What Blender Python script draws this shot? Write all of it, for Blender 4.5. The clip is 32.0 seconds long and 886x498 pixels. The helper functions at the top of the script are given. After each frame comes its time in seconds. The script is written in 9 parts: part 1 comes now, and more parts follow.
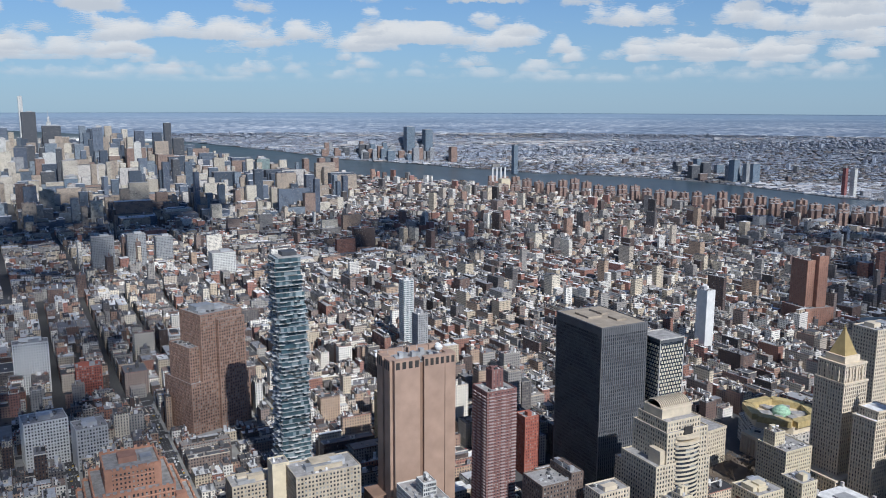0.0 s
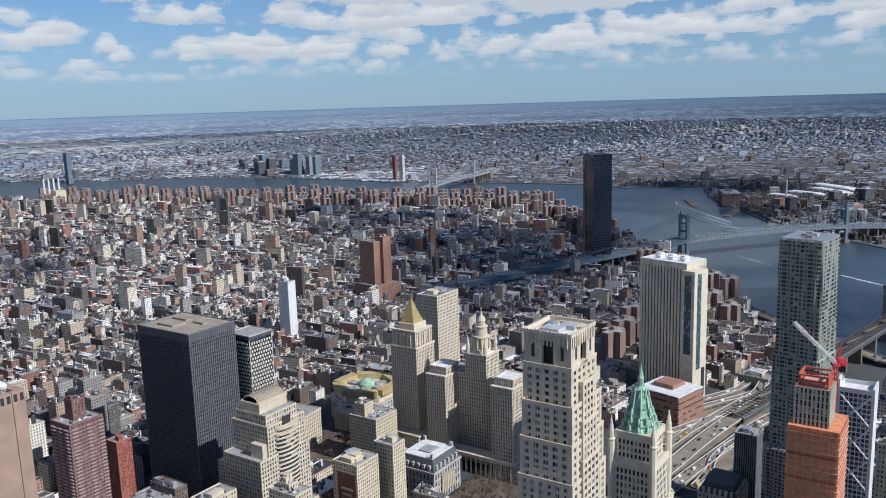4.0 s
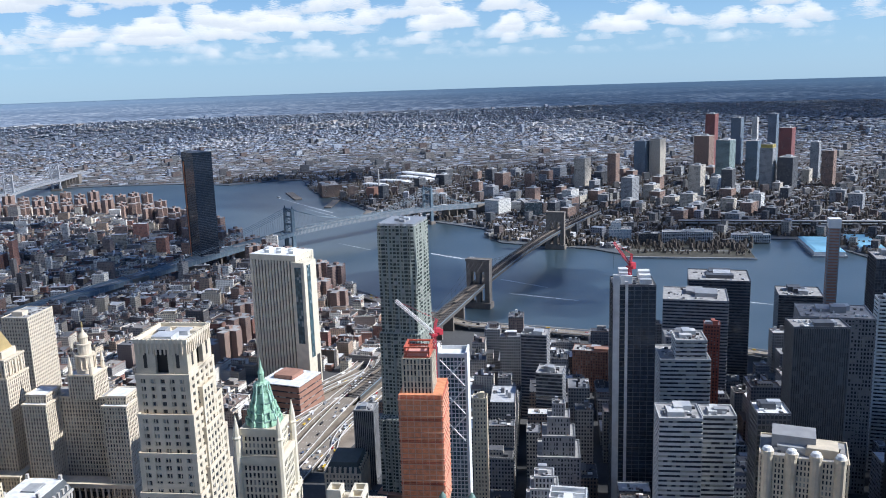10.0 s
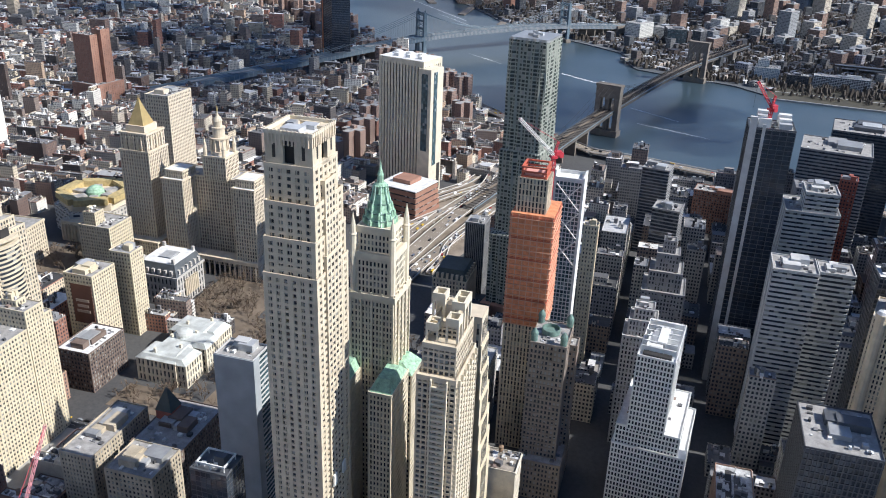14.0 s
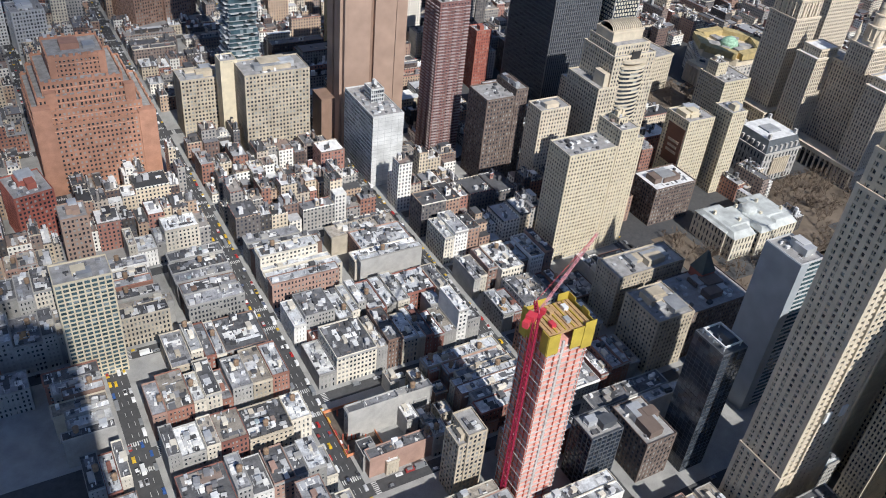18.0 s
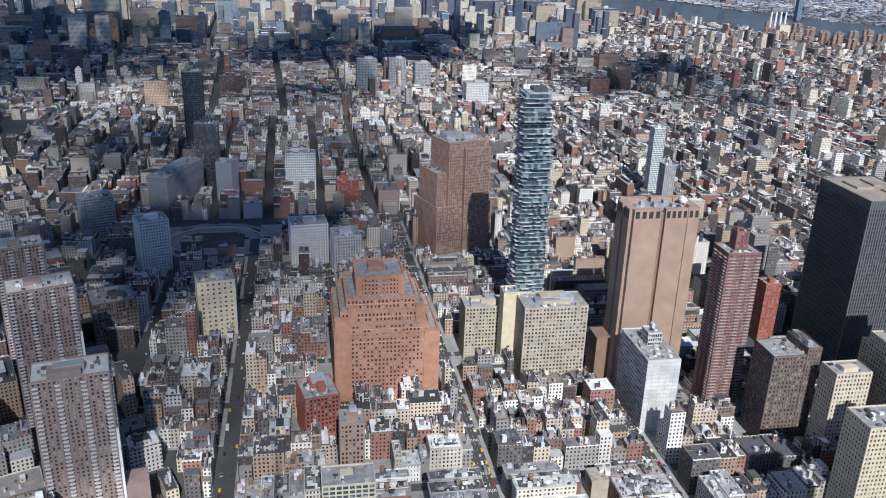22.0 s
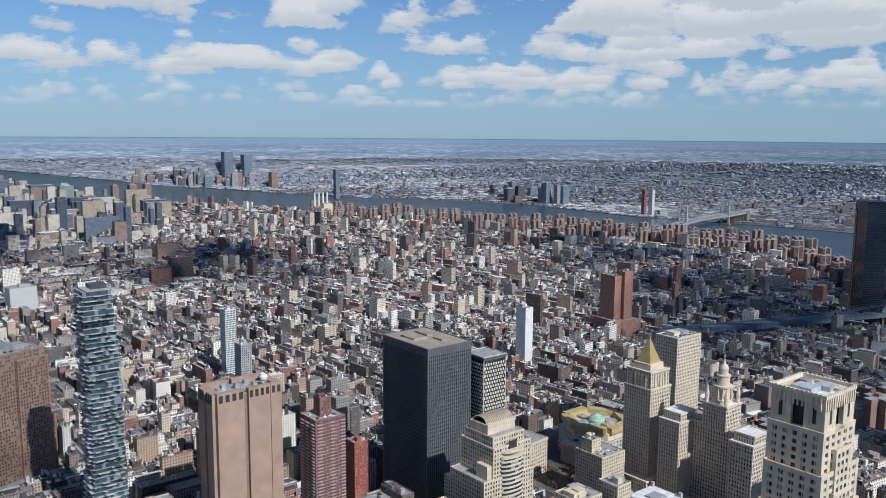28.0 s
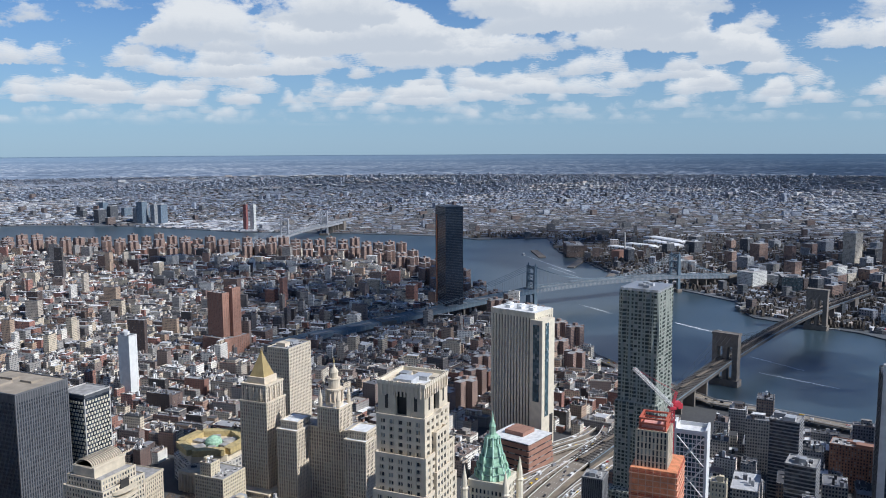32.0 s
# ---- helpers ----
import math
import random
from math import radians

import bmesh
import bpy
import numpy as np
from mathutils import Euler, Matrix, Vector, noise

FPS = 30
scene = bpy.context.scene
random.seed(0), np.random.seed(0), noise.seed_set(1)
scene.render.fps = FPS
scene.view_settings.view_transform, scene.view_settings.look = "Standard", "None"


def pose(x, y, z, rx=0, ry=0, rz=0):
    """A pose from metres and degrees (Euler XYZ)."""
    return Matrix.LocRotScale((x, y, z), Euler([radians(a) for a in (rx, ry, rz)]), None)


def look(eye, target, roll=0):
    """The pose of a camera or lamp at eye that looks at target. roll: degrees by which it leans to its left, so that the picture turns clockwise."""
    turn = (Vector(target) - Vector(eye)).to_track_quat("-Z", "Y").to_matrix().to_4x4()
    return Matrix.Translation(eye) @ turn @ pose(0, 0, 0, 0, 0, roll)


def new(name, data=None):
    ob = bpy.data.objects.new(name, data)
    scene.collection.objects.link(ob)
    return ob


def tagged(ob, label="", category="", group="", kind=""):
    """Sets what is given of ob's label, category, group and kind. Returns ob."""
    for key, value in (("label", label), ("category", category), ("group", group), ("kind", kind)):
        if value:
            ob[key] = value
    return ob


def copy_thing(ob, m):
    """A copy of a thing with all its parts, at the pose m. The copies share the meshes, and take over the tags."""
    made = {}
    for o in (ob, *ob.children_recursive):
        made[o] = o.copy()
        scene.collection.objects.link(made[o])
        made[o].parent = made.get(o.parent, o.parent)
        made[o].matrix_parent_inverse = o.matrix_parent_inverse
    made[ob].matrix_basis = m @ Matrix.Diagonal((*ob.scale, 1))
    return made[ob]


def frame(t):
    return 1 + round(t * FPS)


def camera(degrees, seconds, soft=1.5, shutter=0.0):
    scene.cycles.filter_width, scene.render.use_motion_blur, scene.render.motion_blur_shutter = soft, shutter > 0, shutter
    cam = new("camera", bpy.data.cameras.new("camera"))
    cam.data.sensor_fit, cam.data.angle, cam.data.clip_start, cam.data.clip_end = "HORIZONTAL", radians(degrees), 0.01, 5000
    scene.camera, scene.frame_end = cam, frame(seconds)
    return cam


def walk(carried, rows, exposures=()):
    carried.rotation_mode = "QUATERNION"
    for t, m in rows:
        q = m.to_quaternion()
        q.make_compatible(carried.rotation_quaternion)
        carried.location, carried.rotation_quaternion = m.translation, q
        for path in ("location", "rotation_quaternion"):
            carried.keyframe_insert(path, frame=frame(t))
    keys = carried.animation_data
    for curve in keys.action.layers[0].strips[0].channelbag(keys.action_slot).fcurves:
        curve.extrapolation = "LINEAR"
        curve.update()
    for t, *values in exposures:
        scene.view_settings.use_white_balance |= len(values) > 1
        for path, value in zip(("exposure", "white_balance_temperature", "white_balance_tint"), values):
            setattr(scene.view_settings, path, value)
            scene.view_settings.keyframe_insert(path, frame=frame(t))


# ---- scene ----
cam = camera(55.89, 32.0, soft=1.0)
# seconds, and the turn of the camera in degrees about x, y and z
PATH = [
    (0.0, 80.14, -0.16, -58.62), (0.5, 80.46, 0.50, -63.85), (1.0, 80.12, 0.95, -66.68), (1.5, 79.62, 0.92, -68.98),
    (2.0, 79.65, 0.50, -71.50), (2.5, 79.60, 0.56, -74.74), (3.0, 79.65, 1.22, -79.63), (3.5, 79.60, 1.67, -84.22),
    (5.5, 80.62, 1.83, -95.45), (6.0, 80.95, 2.39, -98.08), (6.5, 80.94, 2.50, -100.48), (7.0, 80.96, 2.18, -102.88),
    (7.5, 80.91, 1.97, -105.08), (8.0, 80.46, 1.94, -106.75), (8.5, 79.79, 2.35, -108.07), (9.0, 78.73, 2.77, -109.17),
    (9.5, 78.03, 2.51, -111.36), (10.0, 78.57, 1.77, -114.66), (10.5, 79.47, 1.14, -116.83), (11.0, 80.38, 0.30, -118.03),
    (11.5, 81.05, -0.22, -118.87), (12.0, 81.01, -0.26, -119.30), (12.5, 78.83, -0.48, -118.17), (13.0, 73.99, -0.94, -114.74),
    (13.5, 69.54, -1.65, -109.99), (14.0, 66.01, -2.05, -104.93), (14.5, 62.26, -2.31, -98.43), (15.0, 59.08, -2.10, -92.15),
    (15.5, 56.78, -1.16, -86.71), (17.5, 53.77, -4.05, -64.54), (18.0, 53.93, -4.94, -60.24), (18.5, 54.97, -5.18, -56.25),
    (19.0, 56.42, -4.92, -53.30), (19.5, 58.16, -4.59, -51.07), (20.0, 60.10, -4.30, -48.94), (20.5, 62.24, -3.93, -46.79),
    (21.0, 64.39, -3.37, -44.55), (21.5, 66.45, -2.51, -42.47), (22.0, 68.89, -1.79, -41.05), (22.5, 71.61, -1.12, -39.83),
    (23.0, 74.02, -0.19, -39.02), (23.5, 76.58, 0.34, -38.73), (24.0, 79.05, 0.56, -39.34), (24.5, 81.13, 0.71, -41.14),
    (25.0, 82.92, 0.26, -44.53), (25.5, 83.89, -0.01, -50.21), (27.5, 82.36, -0.50, -66.40), (28.0, 81.88, -0.42, -70.75),
    (28.5, 81.53, -0.66, -74.83), (29.0, 81.52, -0.74, -79.04), (29.5, 81.85, -1.09, -82.81), (30.0, 82.05, -1.58, -86.63),
    (30.5, 82.28, -1.27, -90.29), (31.0, 82.80, -0.94, -93.77), (31.5, 82.91, -0.37, -95.94), (32.0, 82.95, 0.24, -97.70),
]
EYE_Z = 386.0
# the clip's own balance: bluer towards the horizon, plainer when it looks down into the streets
BALANCE = [(0.0, -0.14, 6000, 9), (3.0, -0.16, 6000, 9), (6.0, 0.06, 6000, 9), (10.0, 0.36, 5900, 9), (12.0, 0.36, 5850, 9), (13.0, 0.4, 6000, 9), (14.5, 0.35, 6350, 9), (18.0, 0.05, 6250, 9), (20.0, 0.15, 6100, 9), (22.0, 0.04, 5950, 9), (25.0, -0.22, 5750, 9), (28.0, -0.18, 6000, 9), (32.0, -0.04, 6000, 9)]
walk(cam, [(t, pose(0, 0, EYE_Z, rx, ry, rz)) for t, rx, ry, rz in PATH], BALANCE)

# ---- world, sun, exposure ----
SUN_AZ, SUN_EL = 211.5, 40.0        # compass degrees, y is north


def node(nt, kind, out=0, **inputs):
    """A shader node; keys are input names or i0, i1...; values are numbers, colours or sockets. op, mode and such are set as attributes."""
    n = nt.nodes.new(kind)
    if "op" in inputs:
        n.operation = inputs.pop("op")
    if "dims" in inputs:
        n.noise_dimensions = inputs.pop("dims")
    if "blend" in inputs:
        n.data_type, n.blend_type = "RGBA", inputs.pop("blend")
    if "clamp" in inputs:
        n.use_clamp = inputs.pop("clamp")
    for key, value in inputs.items():
        socket = n.inputs[int(key[1:])] if key[0] == "i" and key[1:].isdigit() else n.inputs[key]
        if isinstance(value, bpy.types.NodeSocket):
            nt.links.new(value, socket)
        else:
            socket.default_value = value
    return n if out is None else n.outputs[out]


def ramp(nt, fac, stops, constant=False):
    n = nt.nodes.new("ShaderNodeValToRGB")
    if constant:
        n.color_ramp.interpolation = "CONSTANT"
    e = n.color_ramp.elements
    while len(e) < len(stops):
        e.new(0.5)
    for k, (p, c) in enumerate(stops):
        e[k].position = p
        e[k].color = (*c, 1) if len(c) == 3 else c
    nt.links.new(fac, n.inputs[0])
    return n.outputs[0]


def mathn(nt, op, a, b=0.0, clamp=False):
    return node(nt, "ShaderNodeMath", op=op, clamp=clamp, i0=a, i1=b)


def mixc(nt, fac, a, b, blend="MIX"):
    return node(nt, "ShaderNodeMix", 2, blend=blend, i0=fac, i6=a, i7=b)


def build_world():
    w = bpy.data.worlds.new("sky")
    scene.world = w
    w.use_nodes = True
    nt = w.node_tree
    nt.nodes.clear()
    sky = nt.nodes.new("ShaderNodeTexSky")
    sky.sky_type, sky.sun_disc = "NISHITA", False
    sky.sun_elevation, sky.sun_rotation = radians(SUN_EL), radians(SUN_AZ)
    sky.altitude, sky.air_density, sky.dust_density, sky.ozone_density = 400, 1.0, 0.2, 1.5
    sky = mixc(nt, 1.0, sky.outputs[0], (0.7, 0.99, 1.4, 1), "MULTIPLY")
    co = node(nt, "ShaderNodeTexCoord", 0)
    sep = node(nt, "ShaderNodeSeparateXYZ", None, i0=co)
    # cumulus on a level sheet: flat grey bases, and white billows that narrow towards their tops
    elev = mathn(nt, "MAXIMUM", sep.outputs[2], 0.012)
    px, py = mathn(nt, "DIVIDE", sep.outputs[0], elev), mathn(nt, "DIVIDE", sep.outputs[1], elev)

    puff = node(nt, "ShaderNodeTexNoise", Vector=node(nt, "ShaderNodeVectorMath", op="MULTIPLY", i0=co, i1=(1.0, 1.0, 2.2)), Scale=26.0, Detail=5.0, Roughness=0.6)
    puff = mathn(nt, "MULTIPLY", mathn(nt, "SUBTRACT", puff, 0.5), 0.26)
    fluff = node(nt, "ShaderNodeTexNoise", Vector=co, Scale=75.0, Detail=4.0, Roughness=0.7)
    fluff = mathn(nt, "MULTIPLY", mathn(nt, "SUBTRACT", fluff, 0.5), 0.12)

    def billow_layer(height, lo):
        up = mathn(nt, "ADD", fluff, height)
        at = node(nt, "ShaderNodeCombineXYZ", i0=mathn(nt, "MULTIPLY", px, up), i1=mathn(nt, "MULTIPLY", py, up), i2=1.3)
        wide = node(nt, "ShaderNodeTexNoise", Vector=at, Scale=0.17, Detail=1.0)
        body = node(nt, "ShaderNodeTexNoise", Vector=at, Scale=0.95, Detail=1.5, Roughness=0.45)
        d = mathn(nt, "ADD", mathn(nt, "ADD", body, puff), mathn(nt, "MULTIPLY", mathn(nt, "SUBTRACT", wide, 0.5), 0.6))
        d = mathn(nt, "ADD", d, mathn(nt, "MULTIPLY", mathn(nt, "MINIMUM", sep.outputs[1], 0.0), 0.12))
        return ramp(nt, d, [(lo, (0, 0, 0)), (lo + 0.035, (0.55, 0.55, 0.55)), (lo + 0.1, (1, 1, 1))]), d

    fade = ramp(nt, elev, [(0.0, (0, 0, 0)), (0.025, (0, 0, 0)), (0.05, (0.75, 0.75, 0.75)), (0.085, (1, 1, 1)), (0.3, (1, 1, 1)), (0.5, (0.2, 0.2, 0.2))])
    haze = ramp(nt, elev, [(0.0, (1, 1, 1)), (0.04, (0.8, 0.8, 0.8)), (0.17, (0.1, 0.1, 0.1)), (0.3, (0, 0, 0))])
    sky = mixc(nt, mathn(nt, "MULTIPLY", haze, 0.66), sky, (5.3, 7.5, 9.9, 1))
    for k in range(14):
        f = 1 - k / 13
        lo = 0.575 + 0.12 * f ** 1.6
        cover, thick = billow_layer(1.0 + 0.34 * f, lo)
        white, grey = (12.4, 12.3, 12.1), (8.8, 9.3, 10.0)
        m = min(1.0, 0.1 + f * 2.2)
        tone = [g + (w - g) * m for w, g in zip(white, grey)]
        shade = mixc(nt, ramp(nt, thick, [(lo + 0.04, (0, 0, 0)), (lo + 0.22, (0.4, 0.4, 0.4))]), (*tone, 1), (*grey, 1))
        sky = mixc(nt, mathn(nt, "MULTIPLY", cover, fade), sky, shade)
    col = sky
    bg = node(nt, "ShaderNodeBackground", Color=col, Strength=SKY)
    nt.links.new(bg, node(nt, "ShaderNodeOutputWorld", None).inputs[0])


SKY = 0.066
build_world()
sun = new("sun", bpy.data.lights.new("sun", "SUN"))
sun.data.energy, sun.data.angle, sun.data.color = 5.0, radians(0.53), (1.0, 0.955, 0.9)
_a, _e = radians(SUN_AZ), radians(SUN_EL)
SUN_DIR = Vector((math.sin(_a) * math.cos(_e), math.cos(_a) * math.cos(_e), math.sin(_e)))
sun.matrix_world = look(SUN_DIR * 3000, (0, 0, 0))


# where the clouds' shadows lie: compass degrees, range, half length, half width, heading
SHADE = [(24, 1060, 640, 350, 28), (20, 2250, 850, 560, 29), (34, 2900, 420, 300, 29), (16, 2900, 800, 480, 29), (40, 2800, 430, 250, 60), (57, 2350, 380, 270, 60), (93, 1800, 600, 330, 100), (84, 2500, 520, 280, 60), (41.5, 2560, 900, 230, 128), (117, 1560, 300, 200, 45), (137, 760, 220, 160, 60), (131, 2200, 540, 220, 50), (106, 3250, 620, 330, 110), (122, 3300, 700, 260, 130)]

# heads and tails of the wakes on the river, their width, and whether a ferry is there
WAKES = [(1600, -794, 1721, -746, 7, 1), (1310, -805, 1415, -762, 5, 0), (1201, -802, 1311, -722, 5, 0), (2895, -679, 2447, -738, 6, 1), (2268, -740, 2589, -690, 4, 0), (1833, -644, 1958, -602, 4, 0), (1010, -1067, 1097, -1005, 4, 0)]

# ---- materials ----
def material(name, rough=0.8, metal=0.0):
    m = bpy.data.materials.new(name)
    m.use_nodes = True
    nt = m.node_tree
    b = nt.nodes["Principled BSDF"]
    b.inputs["Roughness"].default_value, b.inputs["Metallic"].default_value = rough, metal
    return m, nt, b


def plain(name, colour, rough=0.8, metal=0.0, vary=0.25, scale=0.15, random_tint=0.0, fine=2.0, bump=0.0):
    """One surface: stains at two scales, grain, and a tint that differs from piece to piece."""
    m, nt, b = material(name, rough, metal)
    co = node(nt, "ShaderNodeTexCoord", 3)
    n1 = node(nt, "ShaderNodeTexNoise", Vector=co, Scale=scale, Detail=4.0)
    n2 = node(nt, "ShaderNodeTexNoise", Vector=co, Scale=fine, Detail=3.0)
    k = mathn(nt, "ADD", mathn(nt, "MULTIPLY", n1, 0.7), mathn(nt, "MULTIPLY", n2, 0.3))
    lo, hi = [c * (1 - vary) for c in colour], [min(1, c * (1 + vary)) for c in colour]
    col = ramp(nt, k, [(0.3, lo), (0.7, hi)])
    if random_tint:
        r = node(nt, "ShaderNodeObjectInfo", 5)
        col = node(nt, "ShaderNodeHueSaturation", Color=col, Value=mathn(nt, "ADD", mathn(nt, "MULTIPLY", r, 2 * random_tint), 1 - random_tint))
    nt.links.new(col, b.inputs["Base Color"])
    if bump:
        bp = node(nt, "ShaderNodeBump", Strength=bump, Distance=0.1, Height=n2)
        nt.links.new(bp, b.inputs["Normal"])
    return m


def glazing(name, colour, rough=0.15, cell=(3.0, 3.6), blind=0.25, light=(0.45, 0.45, 0.42)):
    """Window glass: panes differ, some have drawn blinds; coordinates are metres along the wall and up it."""
    m, nt, b = material(name, rough)
    uv = node(nt, "ShaderNodeUVMap", 0)
    s = node(nt, "ShaderNodeSeparateXYZ", None, i0=uv)
    cx = mathn(nt, "FLOOR", mathn(nt, "DIVIDE", s.outputs[0], cell[0]))
    cy = mathn(nt, "FLOOR", mathn(nt, "DIVIDE", s.outputs[1], cell[1]))
    wn = node(nt, "ShaderNodeTexWhiteNoise", None, i0=node(nt, "ShaderNodeCombineXYZ", i0=cx, i1=cy, i2=0.3))
    k = mathn(nt, "LESS_THAN", wn.outputs[0], blind)
    dark = node(nt, "ShaderNodeHueSaturation", Color=(*colour, 1), Value=mathn(nt, "ADD", 0.6, wn.outputs[0]))
    col = mixc(nt, mathn(nt, "MULTIPLY", k, 0.7), dark, (*light, 1))
    nt.links.new(col, b.inputs["Base Color"])
    b.inputs["Specular IOR Level"].default_value = 0.6
    return m


def cloud_material(name):
    """White billow that lets part of the sunlight through."""
    m, nt, b = material(name, 1.0)
    b.inputs["Base Color"].default_value = (0.9, 0.9, 0.9, 1)
    out = [n for n in nt.nodes if n.bl_idname == "ShaderNodeOutputMaterial"][0]
    clear = node(nt, "ShaderNodeBsdfTransparent")
    nt.links.new(node(nt, "ShaderNodeMixShader", i0=0.82, i1=b.outputs[0], i2=clear), out.inputs[0])
    return m


def fabric_wall(name, colours, pitch=(3.0, 3.4), win=(0.28, 0.72, 0.25, 0.78), glass=(0.03, 0.035, 0.045)):
    """Far walls: a tint for each house, rows of windows in metres along the wall, streaks."""
    m, nt, b = material(name, 0.85)
    r = node(nt, "ShaderNodeNewGeometry", 8)
    n = len(colours)
    col = ramp(nt, r, [(k / n, c) for k, c in enumerate(colours)], True)
    co = node(nt, "ShaderNodeTexCoord", 3)
    n1 = node(nt, "ShaderNodeTexNoise", Vector=co, Scale=0.12, Detail=4.0)
    col = node(nt, "ShaderNodeHueSaturation", Color=col, Value=mathn(nt, "ADD", mathn(nt, "MULTIPLY", n1, 0.5), 0.75))
    uv = node(nt, "ShaderNodeUVMap", 0)
    s = node(nt, "ShaderNodeSeparateXYZ", None, i0=uv)
    mask = None
    for k, (out, a, z) in enumerate(((0, win[0], win[1]), (1, win[2], win[3]))):
        fr = mathn(nt, "FRACT", mathn(nt, "DIVIDE", s.outputs[out], pitch[k]))
        inside = mathn(nt, "MULTIPLY", mathn(nt, "GREATER_THAN", fr, a), mathn(nt, "LESS_THAN", fr, z))
        mask = inside if mask is None else mathn(nt, "MULTIPLY", mask, inside)
    cell = node(nt, "ShaderNodeCombineXYZ", i0=mathn(nt, "FLOOR", mathn(nt, "DIVIDE", s.outputs[0], pitch[0])), i1=mathn(nt, "FLOOR", mathn(nt, "DIVIDE", s.outputs[1], pitch[1])), i2=r)
    wn = node(nt, "ShaderNodeTexWhiteNoise", 0, i0=cell)
    pane = ramp(nt, wn, [(0.0, glass), (0.8, [g * 2 for g in glass]), (1.0, (0.35, 0.34, 0.31))])
    nt.links.new(mixc(nt, mask, col, pane), b.inputs["Base Color"])
    nt.links.new(mathn(nt, "SUBTRACT", 0.85, mathn(nt, "MULTIPLY", mask, 0.6)), b.inputs["Roughness"])
    return m


def fabric_roof(name, colours):
    m, nt, b = material(name, 0.8)
    r = node(nt, "ShaderNodeNewGeometry", 8)
    n = len(colours)
    col = ramp(nt, r, [(k / n, c) for k, c in enumerate(colours)], True)
    co = node(nt, "ShaderNodeTexCoord", 3)
    n1 = node(nt, "ShaderNodeTexNoise", Vector=co, Scale=0.25, Detail=5.0, Roughness=0.65)
    col = node(nt, "ShaderNodeHueSaturation", Color=col, Value=mathn(nt, "ADD", mathn(nt, "MULTIPLY", n1, 1.1), 0.45))
    nt.links.new(col, b.inputs["Base Color"])
    return m


BRICK = [(0.3, 0.15, 0.11), (0.36, 0.23, 0.17), (0.56, 0.47, 0.35), (0.7, 0.63, 0.51), (0.1, 0.07, 0.06), (0.44, 0.32, 0.23), (0.76, 0.71, 0.62), (0.18, 0.12, 0.1),
         (0.3, 0.28, 0.26), (0.075, 0.065, 0.06), (0.62, 0.53, 0.4), (0.36, 0.34, 0.31), (0.82, 0.79, 0.72), (0.14, 0.125, 0.12), (0.36, 0.18, 0.14), (0.5, 0.43, 0.35), (0.66, 0.63, 0.58), (0.26, 0.2, 0.17)]
ROOFS = [(0.34, 0.34, 0.345), (0.06, 0.06, 0.063), (0.66, 0.66, 0.655), (0.12, 0.12, 0.125), (0.25, 0.25, 0.26), (0.085, 0.085, 0.088), (0.47, 0.47, 0.475), (0.18, 0.18, 0.19),
         (0.3, 0.275, 0.25), (0.54, 0.54, 0.54), (0.05, 0.05, 0.053), (0.2, 0.2, 0.21), (0.25, 0.19, 0.16), (0.1, 0.1, 0.105), (0.82, 0.81, 0.79), (0.075, 0.075, 0.08), (0.72, 0.71, 0.68), (0.14, 0.14, 0.145)]
M_FAB = fabric_wall("house_walls", BRICK)
M_FAB_BROWN = fabric_wall("brown_brick_estate_walls", [(0.22, 0.145, 0.12), (0.26, 0.17, 0.135), (0.3, 0.205, 0.165), (0.2, 0.13, 0.11)], (3.4, 2.9))
M_FAB_FIN = fabric_wall("office_walls", [(0.3, 0.3, 0.31), (0.42, 0.4, 0.37), (0.2, 0.21, 0.23), (0.5, 0.46, 0.4), (0.26, 0.2, 0.17)], (2.8, 3.7), (0.22, 0.78, 0.2, 0.75))
M_FAB_MID = fabric_wall("midtown_walls", [(0.46, 0.41, 0.33), (0.1, 0.13, 0.17), (0.55, 0.52, 0.48), (0.36, 0.3, 0.24), (0.06, 0.08, 0.11), (0.6, 0.55, 0.45), (0.2, 0.24, 0.28), (0.4, 0.33, 0.26), (0.13, 0.16, 0.21), (0.28, 0.2, 0.16), (0.09, 0.11, 0.15)], (3.4, 3.8), (0.25, 0.75, 0.25, 0.75))
M_ROOF = fabric_roof("house_roofs", ROOFS)
# blue haze of the distance is put into these wall and roof colours
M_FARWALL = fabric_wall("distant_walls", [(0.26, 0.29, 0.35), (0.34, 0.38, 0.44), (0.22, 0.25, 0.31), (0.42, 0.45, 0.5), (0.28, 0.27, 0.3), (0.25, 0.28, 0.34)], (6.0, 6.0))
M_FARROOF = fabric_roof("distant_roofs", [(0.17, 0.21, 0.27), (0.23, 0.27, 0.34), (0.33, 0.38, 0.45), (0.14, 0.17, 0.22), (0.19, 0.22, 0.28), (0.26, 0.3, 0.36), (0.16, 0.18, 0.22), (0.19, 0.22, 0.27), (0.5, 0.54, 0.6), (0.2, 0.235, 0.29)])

# ---- meshes from boxes ----
CORNERS = np.array([(-1, -1, 0), (1, -1, 0), (1, 1, 0), (-1, 1, 0), (-1, -1, 1), (1, -1, 1), (1, 1, 1), (-1, 1, 1)], float)
QUADS = np.array([(0, 1, 5, 4), (1, 2, 6, 5), (2, 3, 7, 6), (3, 0, 4, 7), (4, 5, 6, 7), (3, 2, 1, 0)])


